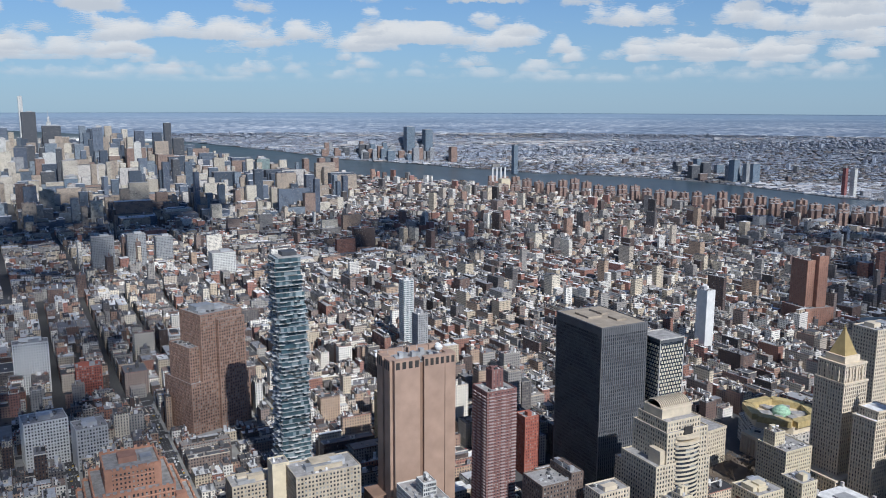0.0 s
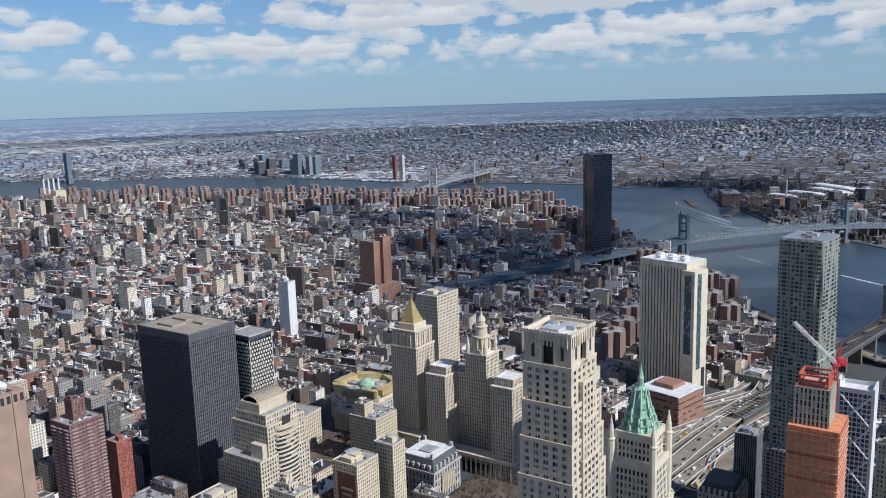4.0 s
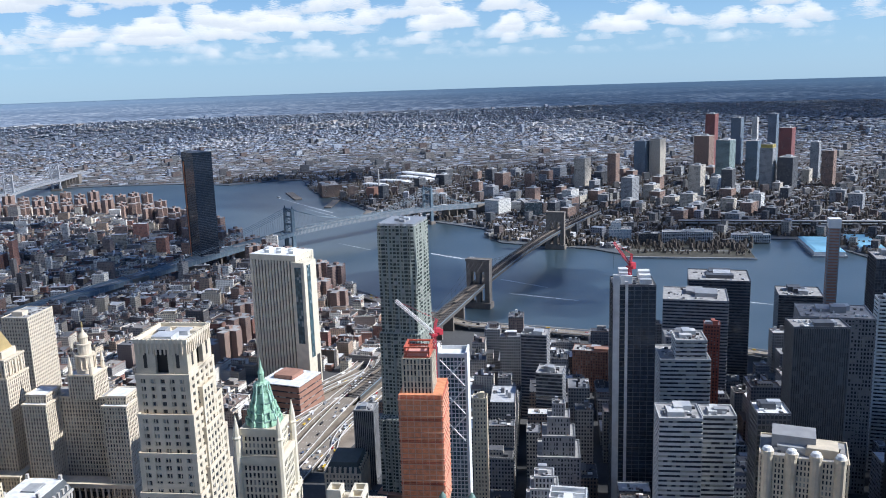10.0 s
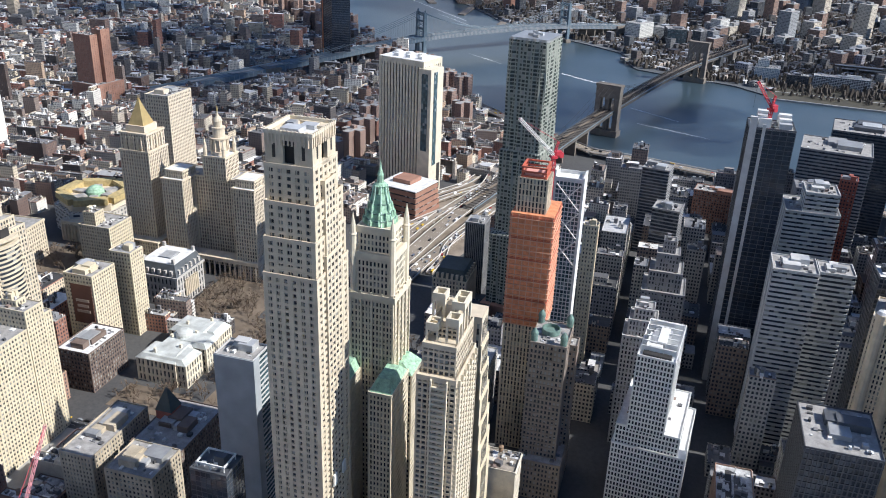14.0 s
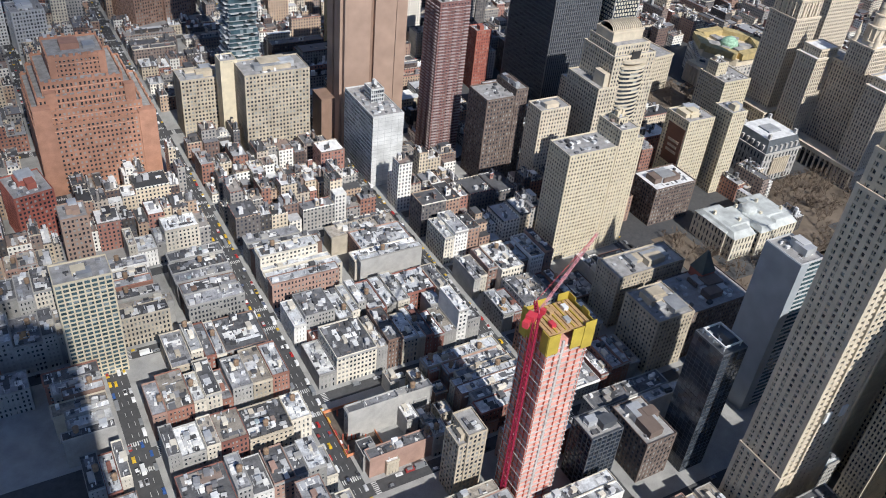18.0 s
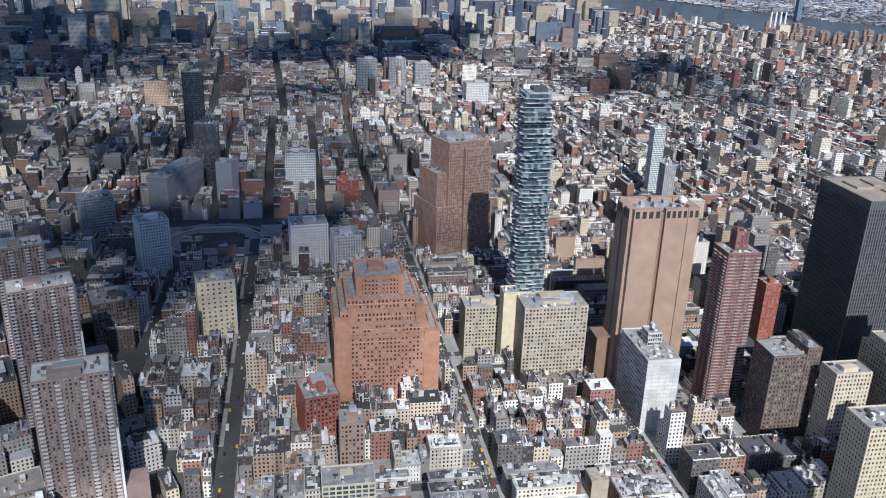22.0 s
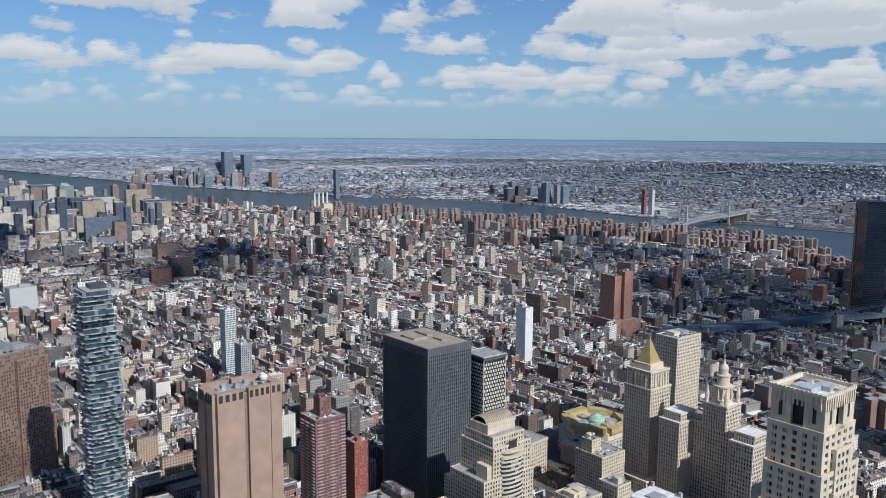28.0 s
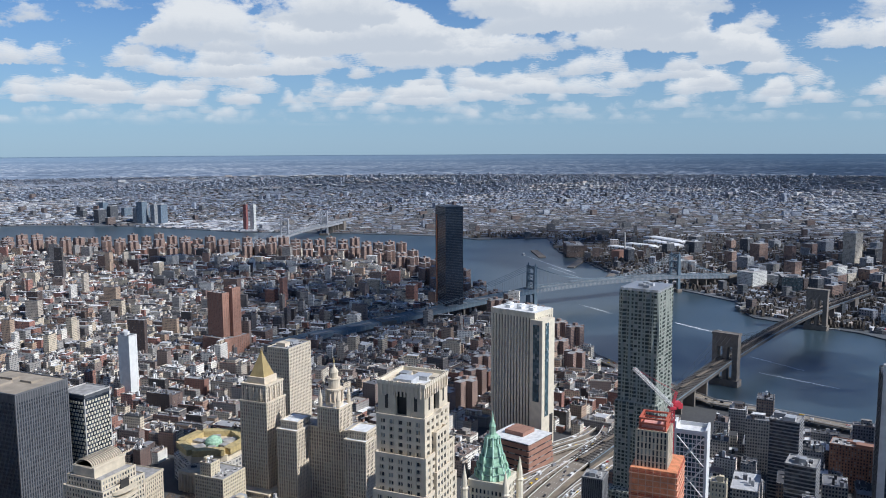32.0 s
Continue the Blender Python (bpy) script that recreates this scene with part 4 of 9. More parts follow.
def gothic_tower():
    x, y = 432, -85
    b = root("gothic_skyscraper", "cream terracotta gothic tower with a green copper spire", "tower", x, y, 0, 31.5)
    keep(x, y, 62, 50)
    tiers = [(0, 166, 27, 27, 0, 0), (166, 191, 24, 24, 0, 0), (191, 206, 19, 19, 0, 0), (0, 116, 30, 14, -22, 14), (0, 116, 30, 14, -22, -14), (0, 112, 20, 46, 4, 0)]
    core, grid = [], []
    for z0, z1, w, d, ox, oy in tiers:
        c, g = facade_rows(w, d, z0, z1, 2.3, 3.9, 1.05, 1.2, 0.55, ox, oy)
        core += c
        grid += g
        if z1 > 130:
            ring("tracery_canopy", w + 1.8, d + 1.8, 1.2, z1 - 3.2, z1 + 0.6, M_TERRA, b, ox, oy)
            part("roof", [(ox, oy, z1, z1 + 0.2, w, d)], M_LIME2, b)
    part("glazing", core, M_GLASS, b, kind="stuff")
    part("terracotta_wall", grid, M_TERRA, b, kind="stuff")
    for oy in (-14, 14):
        part("copper_roof", [(-22, oy, 116, 123, 30, 14, 0, 0, 0, 0.55)], M_COPPER, b, "green copper wing roof")
        ring("wing_parapet", 30.6, 14.6, 0.6, 115, 117, M_TERRA, b, -22, oy)
    part("copper_roof", [(4, 0, 112, 118, 20, 46, 0, 0, 0, 0.7)], M_COPPER, b, "green copper wing roof")
    for sx in (-1, 1):
        for sy in (-1, 1):
            lathe("turret", [(2.0, 160), (2.0, 201), (2.4, 202), (1.7, 203), (1.6, 207), (0.1, 215)], M_TERRA, b, 8, sx * 11.8, sy * 11.8)
    lathe("copper_crown", [(9.6, 206), (9.3, 209), (8.6, 209.4), (7.6, 213), (7.0, 213.4), (5.7, 218), (5.2, 218.4), (4.3, 224)], M_COPPER, b, 8, turn=math.pi / 8)
    for k in range(8):
        a = 2 * math.pi * k / 8 + math.pi / 8
        rod("copper_rib", [(r * math.cos(a), r * math.sin(a), z) for r, z in ((9.9, 205), (8.8, 209.5), (6.6, 215.5), (4.5, 224), (3.8, 229))], 0.45, M_COPPERLIGHT, b, 5)
    for z, rr in ((209.2, 9.3), (213.2, 7.7), (218.2, 5.8)):
        lathe("copper_ledge", [(rr - 0.5, z - 0.3), (rr + 0.3, z), (rr + 0.3, z + 0.4), (rr - 0.5, z + 0.5)], M_OLDCOPPER, b, 8, turn=math.pi / 8)
    for ring_z, rr, n in ((207, 9.4, 12), (211, 8.1, 12), (215, 6.6, 8)):
        for k in range(n):
            a = 2 * math.pi * (k + 0.5) / n
            lathe("dormer", [(0.8, ring_z), (0.8, ring_z + 2.0), (0.05, ring_z + 4)], M_COPPER, b, 4, rr * math.cos(a), rr * math.sin(a))
    for k in range(5):
        o = -13 + 6.5 * k
        for px, py, w, d in ((o, -13.9, 1.1, 0.9), (-13.9, o, 0.9, 1.1), (o, 13.9, 1.1, 0.9), (13.9, o, 0.9, 1.1)):
            part("rib", [(px, py, 0, 168, w, d)], M_TERRA, b)
    lathe("lantern", [(3.5, 223.5), (3.4, 228), (4.1, 228.4), (2.4, 230)], M_COPPER, b, 8)
    lathe("spire", [(2.0, 230), (1.7, 234), (2.0, 234.4), (0.8, 238), (0.1, 243)], M_COPPER, b, 8)


def ribbed_apartments():
    x, y = 344, -102
    b = root("apartment_tower", "pale apartment tower of balcony rows with an open frame crown", "tower", x, y, 0, 31.5)
    keep(x, y, 44, 26)
    core, grid = [], []
    for z0, z1, w, d, ox, oy in [(0, 166, 38, 20, 0, 0), (166, 182, 33, 17, 1, 0), (182, 190, 20, 13, 3, 0)]:
        c, g = facade_rows(w, d, z0, z1, 2.7, 3.1, 0.7, 1.0, 0.9, ox, oy)
        core += c
        grid += g
        part("roof", [(ox, oy, z1 - 0.1, z1 + 0.2, w - 0.5, d - 0.5)], M_LIME2, b)
        ring("parapet", w + 0.2, d + 0.2, 0.6, z1 - 1.6, z1 + 1.2, M_LIME2, b, ox, oy)
    part("glazing", core, M_GLASS, b, kind="stuff")
    part("facade", grid, M_LIME2, b, kind="stuff")
    for k in range(1, 53):
        part("balcony", [(0, -10.6, 3.1 * k, 3.1 * k + 0.9, 33, 1.4)], M_TERRA, b)
        part("balcony", [(-19.6, -1.5, 3.1 * k, 3.1 * k + 0.9, 1.4, 7)], M_TERRA, b)
    for py in (-5.6, 2.4):
        part("balcony_pier", [(-19.9, py, 0, 166, 1.6, 0.7)], M_TERRA, b)
    for k in range(7):
        part("balcony_pier", [(-16 + k * 5.4, -11.0, 0, 166, 0.6, 1.2)], M_TERRA, b)
    for sx, sy, ph in ((-10, -5, 196), (-10, 5, 192), (0, -5, 200), (0, 5, 203), (10, -4, 198), (10, 5, 194)):
        ring("crown_frame", 7.5, 6.5, 1.0, ph - 4, ph, M_TERRA, b, sx + 2, sy)
        for ax in (-1, 1):
            for ay in (-1, 1):
                part("crown_post", [(sx + 2 + ax * 3.2, sy + ay * 2.7, 182, ph - 4, 1.0, 1.0)], M_TERRA, b)
    part("water_tank_house", [(4, 0, 190, 197, 8, 7)], M_LIME2, b)
    n = root("stepped_block", "tan brick office block climbing in terraces", "office block", 378, -124, 0, 31.5)
    keep(378, -124, 30, 26)
    for k in range(7):
        part("terrace_storey", [(k * 1.3 - 3, 0, 0, 176 - k * 17, 14 + k * 2.6, 18 + k * 1.0)], M_CREAM if k else M_LIME, n)
        part("terrace_windows", [(k * 1.3 - 3 - (7 + k * 1.3) - 0.04, -7 + m * 3.4, 20, 172 - k * 17, 0.3, 1.3) for m in range(5)], M_GLASS, n, kind="stuff")
        part("terrace_windows", [(k * 1.3 - 8 + m * 2.8, -9 - k * 0.5 - 0.04, 20, 172 - k * 17, 1.3, 0.3) for m in range(5)], M_GLASS, n, kind="stuff")


def rippled_tower():
    x, y, h = 668, -264, 266
    b = root("rippled_steel_tower", "rippled stainless steel apartment tower", "tower", x, y, 0, 40)
    keep(x, y, 60, 50, 40)
    rings = []
    n = 104
    for k in range(118):
        z = h * k / 117
        w, d = (27, 21) if z < 95 else ((21.5, 18.5) if z < 172 else (20, 17))
        pts, total = [], 4 * (w + d)
        for i in range(n):
            q = (i + 0.5) / n * total
            side = 0 if q < 2 * w else 1 if q < 2 * w + 2 * d else 2 if q < 4 * w + 2 * d else 3
            q -= (0, 2 * w, 2 * w + 2 * d, 4 * w + 2 * d)[side]
            wave = 0.8 * math.sin(q * 1.15 + side * 1.7 + 1.6 * math.sin(z * 0.04 + q * 0.2)) * (0.35 + 0.65 * math.sin(z * 0.018 + q * 0.13 + side) ** 2)
            px, py = ((-w + q, -d - wave), (w + wave, -d + q), (w - q, d + wave), (-w - wave, d - q))[side]
            pts.append((px, py, z))
        rings.append(pts)
    loft("steel_skin", rings, M_RIPPLE, b, "rippled steel panels with rows of windows")
    loft("roof_screen", [[(px * 0.97, py * 0.97, z) for px, py, _ in rings[-1]] for z in (h - 1, h + 2)], M_STEEL, b)
    for k in range(4):
        part("roof_plant", [(-10 + k * 6, (k % 2) * 6 - 3, h + 2, h + 4.0, 4, 5)], M_PLANT, b)
    part("podium", [(0, 0, 0, 24, 64, 48)], M_ORANGE_BRICK, b)


def white_exchange():
    x, y, h = 1058, -247, 172
    b = root("exchange_tower", "white marble ribbed telephone exchange tower", "tower", x, y, 0, 46)
    keep(x, y, 60, 90, 46)
    # near-black core shows as stripes between the pale ribs
    part("core", [(0, 0, 0, h, 42, 66)], M_VENT_GAP, b)
    ribs = []
    for k in range(1, 14):
        ribs.append((0, -32.6 + k * 65.2 / 14, 0, h + 2, 44.6, 2.9))
    for k in range(1, 8):
        ribs.append((-21 + k * 42 / 8, 0, 0, h + 2.02, 3.1, 68))
    ribs += [(sx * 20.6, sy * 32.3, 0, h + 2, 3.6, 3.6) for sx in (-1, 1) for sy in (-1, 1)]
    part("crown_band", [(0, 0, h - 5, h + 1.6, 44.2, 67.6)], M_TERRA, b)
    part("stone_ribs", ribs, M_TERRA, b, "white limestone ribs", "stuff")
    part("service_tower", [(-10, -38, 0, h - 6, 30, 18)], M_TERRA, b)
    part("glass_strip", [(-25.3, -38, 60, h - 12, 0.6, 9), (-14, -47.3, 40, h - 10, 8, 0.6)], M_GLASS_BLUE, b)
    part("dark_slot", [(-2, -47.2, 4, 40, 7, 0.6)], M_VENT_GAP, b)
    part("roof", [(0, 0, h + 2, h + 2.4, 44, 67)], M_WHITEROOF, b)
    for k in range(6):
        part("roof_plant", [(-8 + (k % 2) * 14, -22 + k * 9, h + 2.4, h + 6, 9, 7)], M_WHITE, b)
    p = root("police_headquarters", "low brown brick headquarters with a white terrace roof", "building", 965, -225, 0, 46)
    keep(965, -225, 60, 70, 46)
    for k in range(5):
        part("brick_storey", [(0, 0, k * 7, k * 7 + 5, 56 - k, 60 - k)], M_BROWN_BRICK, p)
        part("window_band", [(0, 0, k * 7 + 5, k * 7 + 7, 53 - k, 57 - k)], M_GLASS, p)
    part("roof", [(0, 0, 35, 36, 53, 57)], M_WHITEROOF, p)
    part("mechanical_penthouse", [(4, 4, 36, 41, 26, 26)], M_BROWN_BRICK, p)


def blue_glass_tower():
    x, y, h = 1838, -262, 248
    b = root("glass_tower", "dark blue glass tower by the bridge with an orange hoist strip", "tower", x, y, 0, 75)
    keep(x, y, 60, 60, 75)
    part("glazing", [(0, 0, 0, h, 42, 56)], M_GLASS_NAVY, b, kind="stuff")
    part("floor_edges", [(0, 0, z, z + 0.5, 42.3, 56.3) for z in np.arange(6, h, 3.6)], M_DARK, b, kind="stuff")
    # dark sheet on the sunless side, the shade painted by its colour
    part("shadow_side", [(0, 28.6, 0, h + 4, 43, 2)], M_DARK, b)
    part("hoist_strip", [(-21.8, 22, 0, h - 14, 1.4, 2.6)], M_NET, b, "orange hoist")
    part("crown", [(0, 0, h, h + 5, 40, 54)], M_DARK, b)
    ring("parapet", 42.6, 56.6, 0.8, h, h + 5.6, M_GLASS_NAVY, b)


def netted_tower():
    x, y = 488, -203
    b = root("unfinished_tower", "unfinished concrete tower wrapped in orange netting", "tower", x, y, 0, 31.5)
    keep(x, y, 40, 36)
    c, g = facade_rows(32, 28, 0, 104, 2.6, 3.6, 1.3, 0.6, 0.5)
    part("glazing", c, M_GLASS, b, kind="stuff")
    part("stone_frame", g, M_LIME2, b, kind="stuff")
    part("concrete_frame", [(0, 0, 104, 186, 29, 25)], M_GREY, b)
    for k in range(22):
        z = 104 + k * 3.75
        part("netting_panel", [(0.15 * (k % 3), 0.1 * (k % 2), z + 0.25, z + 3.6, 32.4, 28.4)], M_NET, b)
        part("floor_slab", [(0.2 * (k % 3), 0, z, z + 0.45, 34.0, 30.0)], M_SALMONPOST, b)
        if k % 4 == 1:
            part("guard_rail", [(0, 0, z + 0.9, z + 1.05, 33.4, 29.4), (0, 0, z + 1.8, z + 1.95, 33.4, 29.4)], M_REDOX, b)
    part("frame_grid", [(-15.6 + 5.2 * k, 0, 104, 186, 0.5, 29.3) for k in range(7)] + [(0, -13.5 + 4.5 * k, 104, 186, 33.3, 0.5) for k in range(7)], M_SALMONPOST, b, kind="stuff")
    c, g = facade_rows(20, 20, 186, 210, 2.4, 4.0, 1.2, 0.5, 0.6, -3, 2)
    part("upper_glazing", c, M_GLASS, b, kind="stuff")
    part("upper_frame", g, M_LIME2, b, kind="stuff")
    for z in (210, 213.2, 216.4):
        ring("top_frame", 17, 17, 1.2, z, z + 1.0, M_REDOX, b, -3, 2)
    for sx in (-1, 1):
        for sy in (-1, 1):
            part("top_post", [(-3 + sx * 7.7, 2 + sy * 7.7, 210, 217, 1, 1)], M_REDOX, b)
    part("top_deck", [(-3, 2, 210, 212.5, 13, 13)], M_PINK, b)
    w = root("white_tower", "narrow white residential tower behind the netted one", "tower", 541, -250, 0, 31.5)
    keep(541, -250, 22, 24)
    c, g = facade_rows(19, 20, 0, 186, 3.0, 3.4, 0.6, 0.7, 0.4)
    part("glazing", c, M_GLASS_BLUE, w, kind="stuff")
    part("facade", g, M_WHITE, w, kind="stuff")
    part("white_end_wall", [(0, -10.6, 0, 190, 19.4, 1.4)], M_WHITE, w, "plain white end wall")
    part("white_end_wall", [(-4, 10.6, 0, 194, 10, 1.4)], M_WHITE, w)
    for z in range(120, 186, 22):
        rod("wind_brace", [(-9.9, -9, z), (-9.9, 9, z + 20)], 0.5, M_WHITE, w, 5)
        rod("wind_brace", [(-9.9, 9, z), (-9.9, -9, z + 20)], 0.5, M_WHITE, w, 5)
    ring("parapet", 19.5, 20.5, 0.7, 186, 189, M_WHITE, w)
    part("roof", [(0, 0, 186, 186.3, 18, 19)], M_WHITEROOF, w)


def lattice(name, a, b, size, mat, parent, bays, thick=0.16):
    """A square lattice boom from a to b: four chords and zigzag braces, one mesh."""
    a, b = Vector(a), Vector(b)
    d = (b - a).normalized()
    s = d.cross(Vector((0.3, 0.2, 1)) if abs(d.z) < 0.95 else Vector((1, 0, 0))).normalized()
    t = d.cross(s)
    verts, faces = [], []

    def bar(p, q, r):
        e = (q - p).normalized()
        m = e.cross(Vector((0.21, 0.94, 0.27))).normalized()
        n = e.cross(m)
        base = len(verts)
        for c in (p, q):
            for i, j in ((-1, -1), (1, -1), (1, 1), (-1, 1)):
                verts.append(tuple(c + m * i * r + n * j * r))
        for i in range(4):
            faces.append((base + i, base + (i + 1) % 4, base + 4 + (i + 1) % 4, base + 4 + i))
    corner = [s * (size / 2) * i + t * (size / 2) * j for i, j in ((-1, -1), (1, -1), (1, 1), (-1, 1))]
    for c in corner:
        bar(a + c, b + c, thick * 1.5)
    for k in range(bays):
        p, q = a + (b - a) * (k / bays), a + (b - a) * ((k + 1) / bays)
        for i in range(4):
            bar(p + corner[i], q + corner[(i + 1) % 4], thick)
    me = bpy.data.meshes.new(name)
    me.from_pydata(verts, [], faces)
    me.materials.append(mat)
    return mesh_part(name, me, parent)


def tower_crane(label, x, y, z0, z1, jib, mast_mat, jib_mat, size=2.2, jib_size=1.5, bar=0.11):
    b = root("tower_crane", label, "crane", x, y, 0)
    lattice("mast", (0, 0, z0), (0, 0, z1), size, mast_mat, b, max(6, int((z1 - z0) / 3)))
    part("slewing_platform", [(0, 0, z1, z1 + 1.4, 4.5, 4.5)], mast_mat, b)
    part("cab", [(1.8, -1.8, z1 + 1.4, z1 + 4.0, 2.0, 2.4)], M_RED, b)
    part("machine_house", [(-jib[0] * 0.12, -jib[1] * 0.12, z1 + 1.4, z1 + 4.2, 4.2, 4.2)], M_RED, b)
    tip = (jib[0], jib[1], z1 + jib[2])
    lattice("jib", (0, 0, z1 + 2), tip, jib_size, jib_mat, b, 16, bar)
    top = (-jib[0] * 0.1, -jib[1] * 0.1, z1 + 11)
    lattice("a_frame", (0, 0, z1 + 1.4), top, 1.2, mast_mat, b, 5, 0.12)
    rod("pendant_line", [top, tip], 0.12, M_RED, b, 4)
    rod("hoist_rope", [tip, (tip[0], tip[1], tip[2] - 22)], 0.08, M_DARK, b, 4)
    part("counterweight", [(-jib[0] * 0.2, -jib[1] * 0.2, z1 - 1, z1 + 2.4, 3, 3)], M_RED, b)
    return b


def pink_tower():
    x, y, h = 298, 82, 128
    b = root("unfinished_tower", "unfinished tower of pink boarded floors with a yellow screen", "tower", x, y, 0, 31.5)
    keep(x, y, 28, 26)
    n, props = 34, []
    for k in range(n):
        z = k * h / n
        part("floor_slab", [(0.25 * (k % 3), 0.2 * (k % 2), z, z + 0.4, 25, 21)], M_CONC, b)
        part("boarding", [(-0.2, 0, z + 0.4, z + h / n, 22.6, 18.8)], M_PINK, b)
        for m in range(6):
            props += [(-11.6 + m * 4.6, -10.0, z + 0.4, z + h / n, 0.5, 0.5), (-12.0, -9.4 + m * 3.7, z + 0.4, z + h / n, 0.5, 0.5)]
    for sx in (-1, 1):
        for sy in (-1, 1):
            part("corner_column", [(sx * 11.4, sy * 9.5, 0, h, 1.2, 1.2)], M_CONC, b)
    part("edge_prop", props, M_REDOX, b, kind="stuff")
    part("floor_edge_column", [(-3, -9.8, 0, h, 1.4, 1.0)], M_CONC, b)
    for sx, sy, w, d in ((0, -11.2, 27, 0.5), (0, 11.2, 27, 0.5), (-13.3, 0, 0.5, 22), (13.3, 0, 0.5, 22)):
        for k in range(4):
            if (sy, k) in ((-11.2, 1), (11.2, 2)) or (sx, k) == (-13.3, 1):
                continue
            part("screen_panel", [(sx + (k - 1.5) * w * 0.25 * (w > 1), sy + (k - 1.5) * d * 0.25 * (d > 1), h - 5 - 2.5 * (k % 2), h + 7 + 2 * (k % 2), w * 0.24 if w > 1 else w, d * 0.24 if d > 1 else d)], M_YELLOW, b)
    part("formwork_deck", [(0, 0, h + 5, h + 6, 24, 19)], M_PLY, b)
    for k in range(9):
        part("deck_beam", [(-10 + k * 2.5, 0, h + 6, h + 6.7, 0.6, 18)], M_YELLOW if k % 2 else M_PLY, b)
    for k in range(4):
        part("material_pallet", [(-7 + k * 4.2, -4 + (k % 2) * 8, h + 6, h + 8, 2.6, 3.4)], (M_RED, M_PLY, M_PLANT, M_WHITE)[k], b)
    part("hoist_shaft", [(14, 4, 0, h - 20, 3, 6)], M_REDOX, b)
    tower_crane("crimson luffing tower crane beside the pink tower", 283, 88, 0, 142, (42, -8, 26), M_MAGENTA, M_FADED, jib_size=0.9, bar=0.07)


M_FIN = plain("dull_silver_fins", (0.17, 0.17, 0.175), 0.5, 0.2, vary=0.1)
M_BROWNROOF = plain("tan_gravel_roof", (0.33, 0.28, 0.22), 0.95, vary=0.25, scale=0.1)
# darkened copy of the tan granite that carries painted shade
M_TAN_DARK = plain("shaded_granite_panels", (0.25, 0.16, 0.115), 0.85, vary=0.15)
# for real vents, and as near-black fill behind openings and ribs
M_VENT_GAP = plain("dark_louvres", (0.035, 0.033, 0.032), 0.7, vary=0.2)
M_BALCONY0 = plain("grey_slab_edges", (0.36, 0.38, 0.39), 0.7, vary=0.25)
M_GLASS_SKY = glazing("pale_balcony_glass", (0.05, 0.085, 0.1), 0.1, (3.1, 4.2), 0.3, (0.34, 0.41, 0.43))
M_GLASS_NAVY = glazing("navy_curtain_glass", (0.018, 0.026, 0.04), 0.12, (2.0, 3.6), 0.04, (0.05, 0.06, 0.08))
M_RIPPLE = fabric_wall("rippled_steel_with_windows", [(0.28, 0.3, 0.26), (0.28, 0.3, 0.26)], (2.3, 3.3), (0.22, 0.84, 0.18, 0.8), (0.03, 0.038, 0.035))
M_REDOX = plain("red_primed_steel", (0.5, 0.12, 0.07), 0.7, vary=0.2)
M_PLY = plain("formwork_plywood", (0.45, 0.29, 0.14), 0.9, vary=0.25, scale=0.6)

M_DARKBRICK = plain("dark_sooty_brick", (0.16, 0.12, 0.1), 0.9, vary=0.25)
M_BANDPALE0 = plain("pale_grey_panels", (0.5, 0.5, 0.5), 0.7, vary=0.15)
M_SIGN = plain("faded_brown_sign_paint", (0.16, 0.075, 0.05), 0.9, vary=0.2)
M_SIGNLINE = plain("faded_cream_sign_paint", (0.42, 0.33, 0.26), 0.9, vary=0.2)
federal_slab()
chequered_annex()
long_lines()
stacked_tower()
telegraph_building()
curved_federal()
gold_courthouse()
municipal_building()
hotel_tower()
gothic_tower()
ribbed_apartments()
rippled_tower()
white_exchange()
blue_glass_tower()
netted_tower()
pink_tower()
tower_crane("red and white luffing crane above the netted tower", 512, -222, 180, 212, (-18, 34, 34), M_RED, M_WHITE, 2.4)
M_BUFF = plain("weathered_buff_brick", (0.45, 0.385, 0.29), 0.9, vary=0.3, scale=0.1)
M_CREAM2 = plain("mottled_tan_brick", (0.5, 0.38, 0.22), 0.9, vary=0.25)
M_BALCONY2 = plain("grey_balcony_concrete", (0.36, 0.3, 0.29), 0.85, vary=0.15)
M_TELBRICK = plain("tan_brown_brick", (0.34, 0.215, 0.16), 0.9, vary=0.25)
M_SALMON = plain("salmon_brick", (0.21, 0.105, 0.095), 0.9, vary=0.2)
M_ESTATEGREY = plain("warm_grey_concrete", (0.3, 0.275, 0.25), 0.9, vary=0.2)
M_ESTATE = plain("grey_brown_brick", (0.27, 0.2, 0.175), 0.9, vary=0.2)
M_BALCONY = plain("pale_balcony_concrete", (0.56, 0.55, 0.53), 0.85, vary=0.15)
t = tower("apartment_tower", "slim dark salmon brick apartment tower with white balconies", 611, 320, 29, 26, 152, 31.5, M_SALMON, M_GLASS, 3.2, 2.9, 1.7, 1.3, 0.5, tiers=[(0, 146, 29, 26, 0, 0), (146, 162, 11, 10, 0, 0)], plant=1)
part("floor_slabs", [(0, 0, 2.9 * k - 0.14, 2.9 * k + 0.14, 29.5, 26.5) for k in range(1, 50)], M_BALCONY2, t, kind="stuff")
for n, (px, pw) in enumerate(((-10.5, 5.0), (1.5, 4.0), (12.0, 4.5))):
    part("balcony_strip", [(px, -13.6, 2.9 * k, 2.9 * k + 0.75, pw, 1.3) for k in range(1, 50)], M_BALCONY2, t, "stack of grey white balconies", kind="stuff")
for n in range(3):
    part("balcony_strip", [(-15.1, -9 + n * 8.5, 2.9 * k, 2.9 * k + 0.75, 1.3, 4.4) for k in range(1, 50)], M_BALCONY2, t, "stack of grey white balconies", kind="stuff")
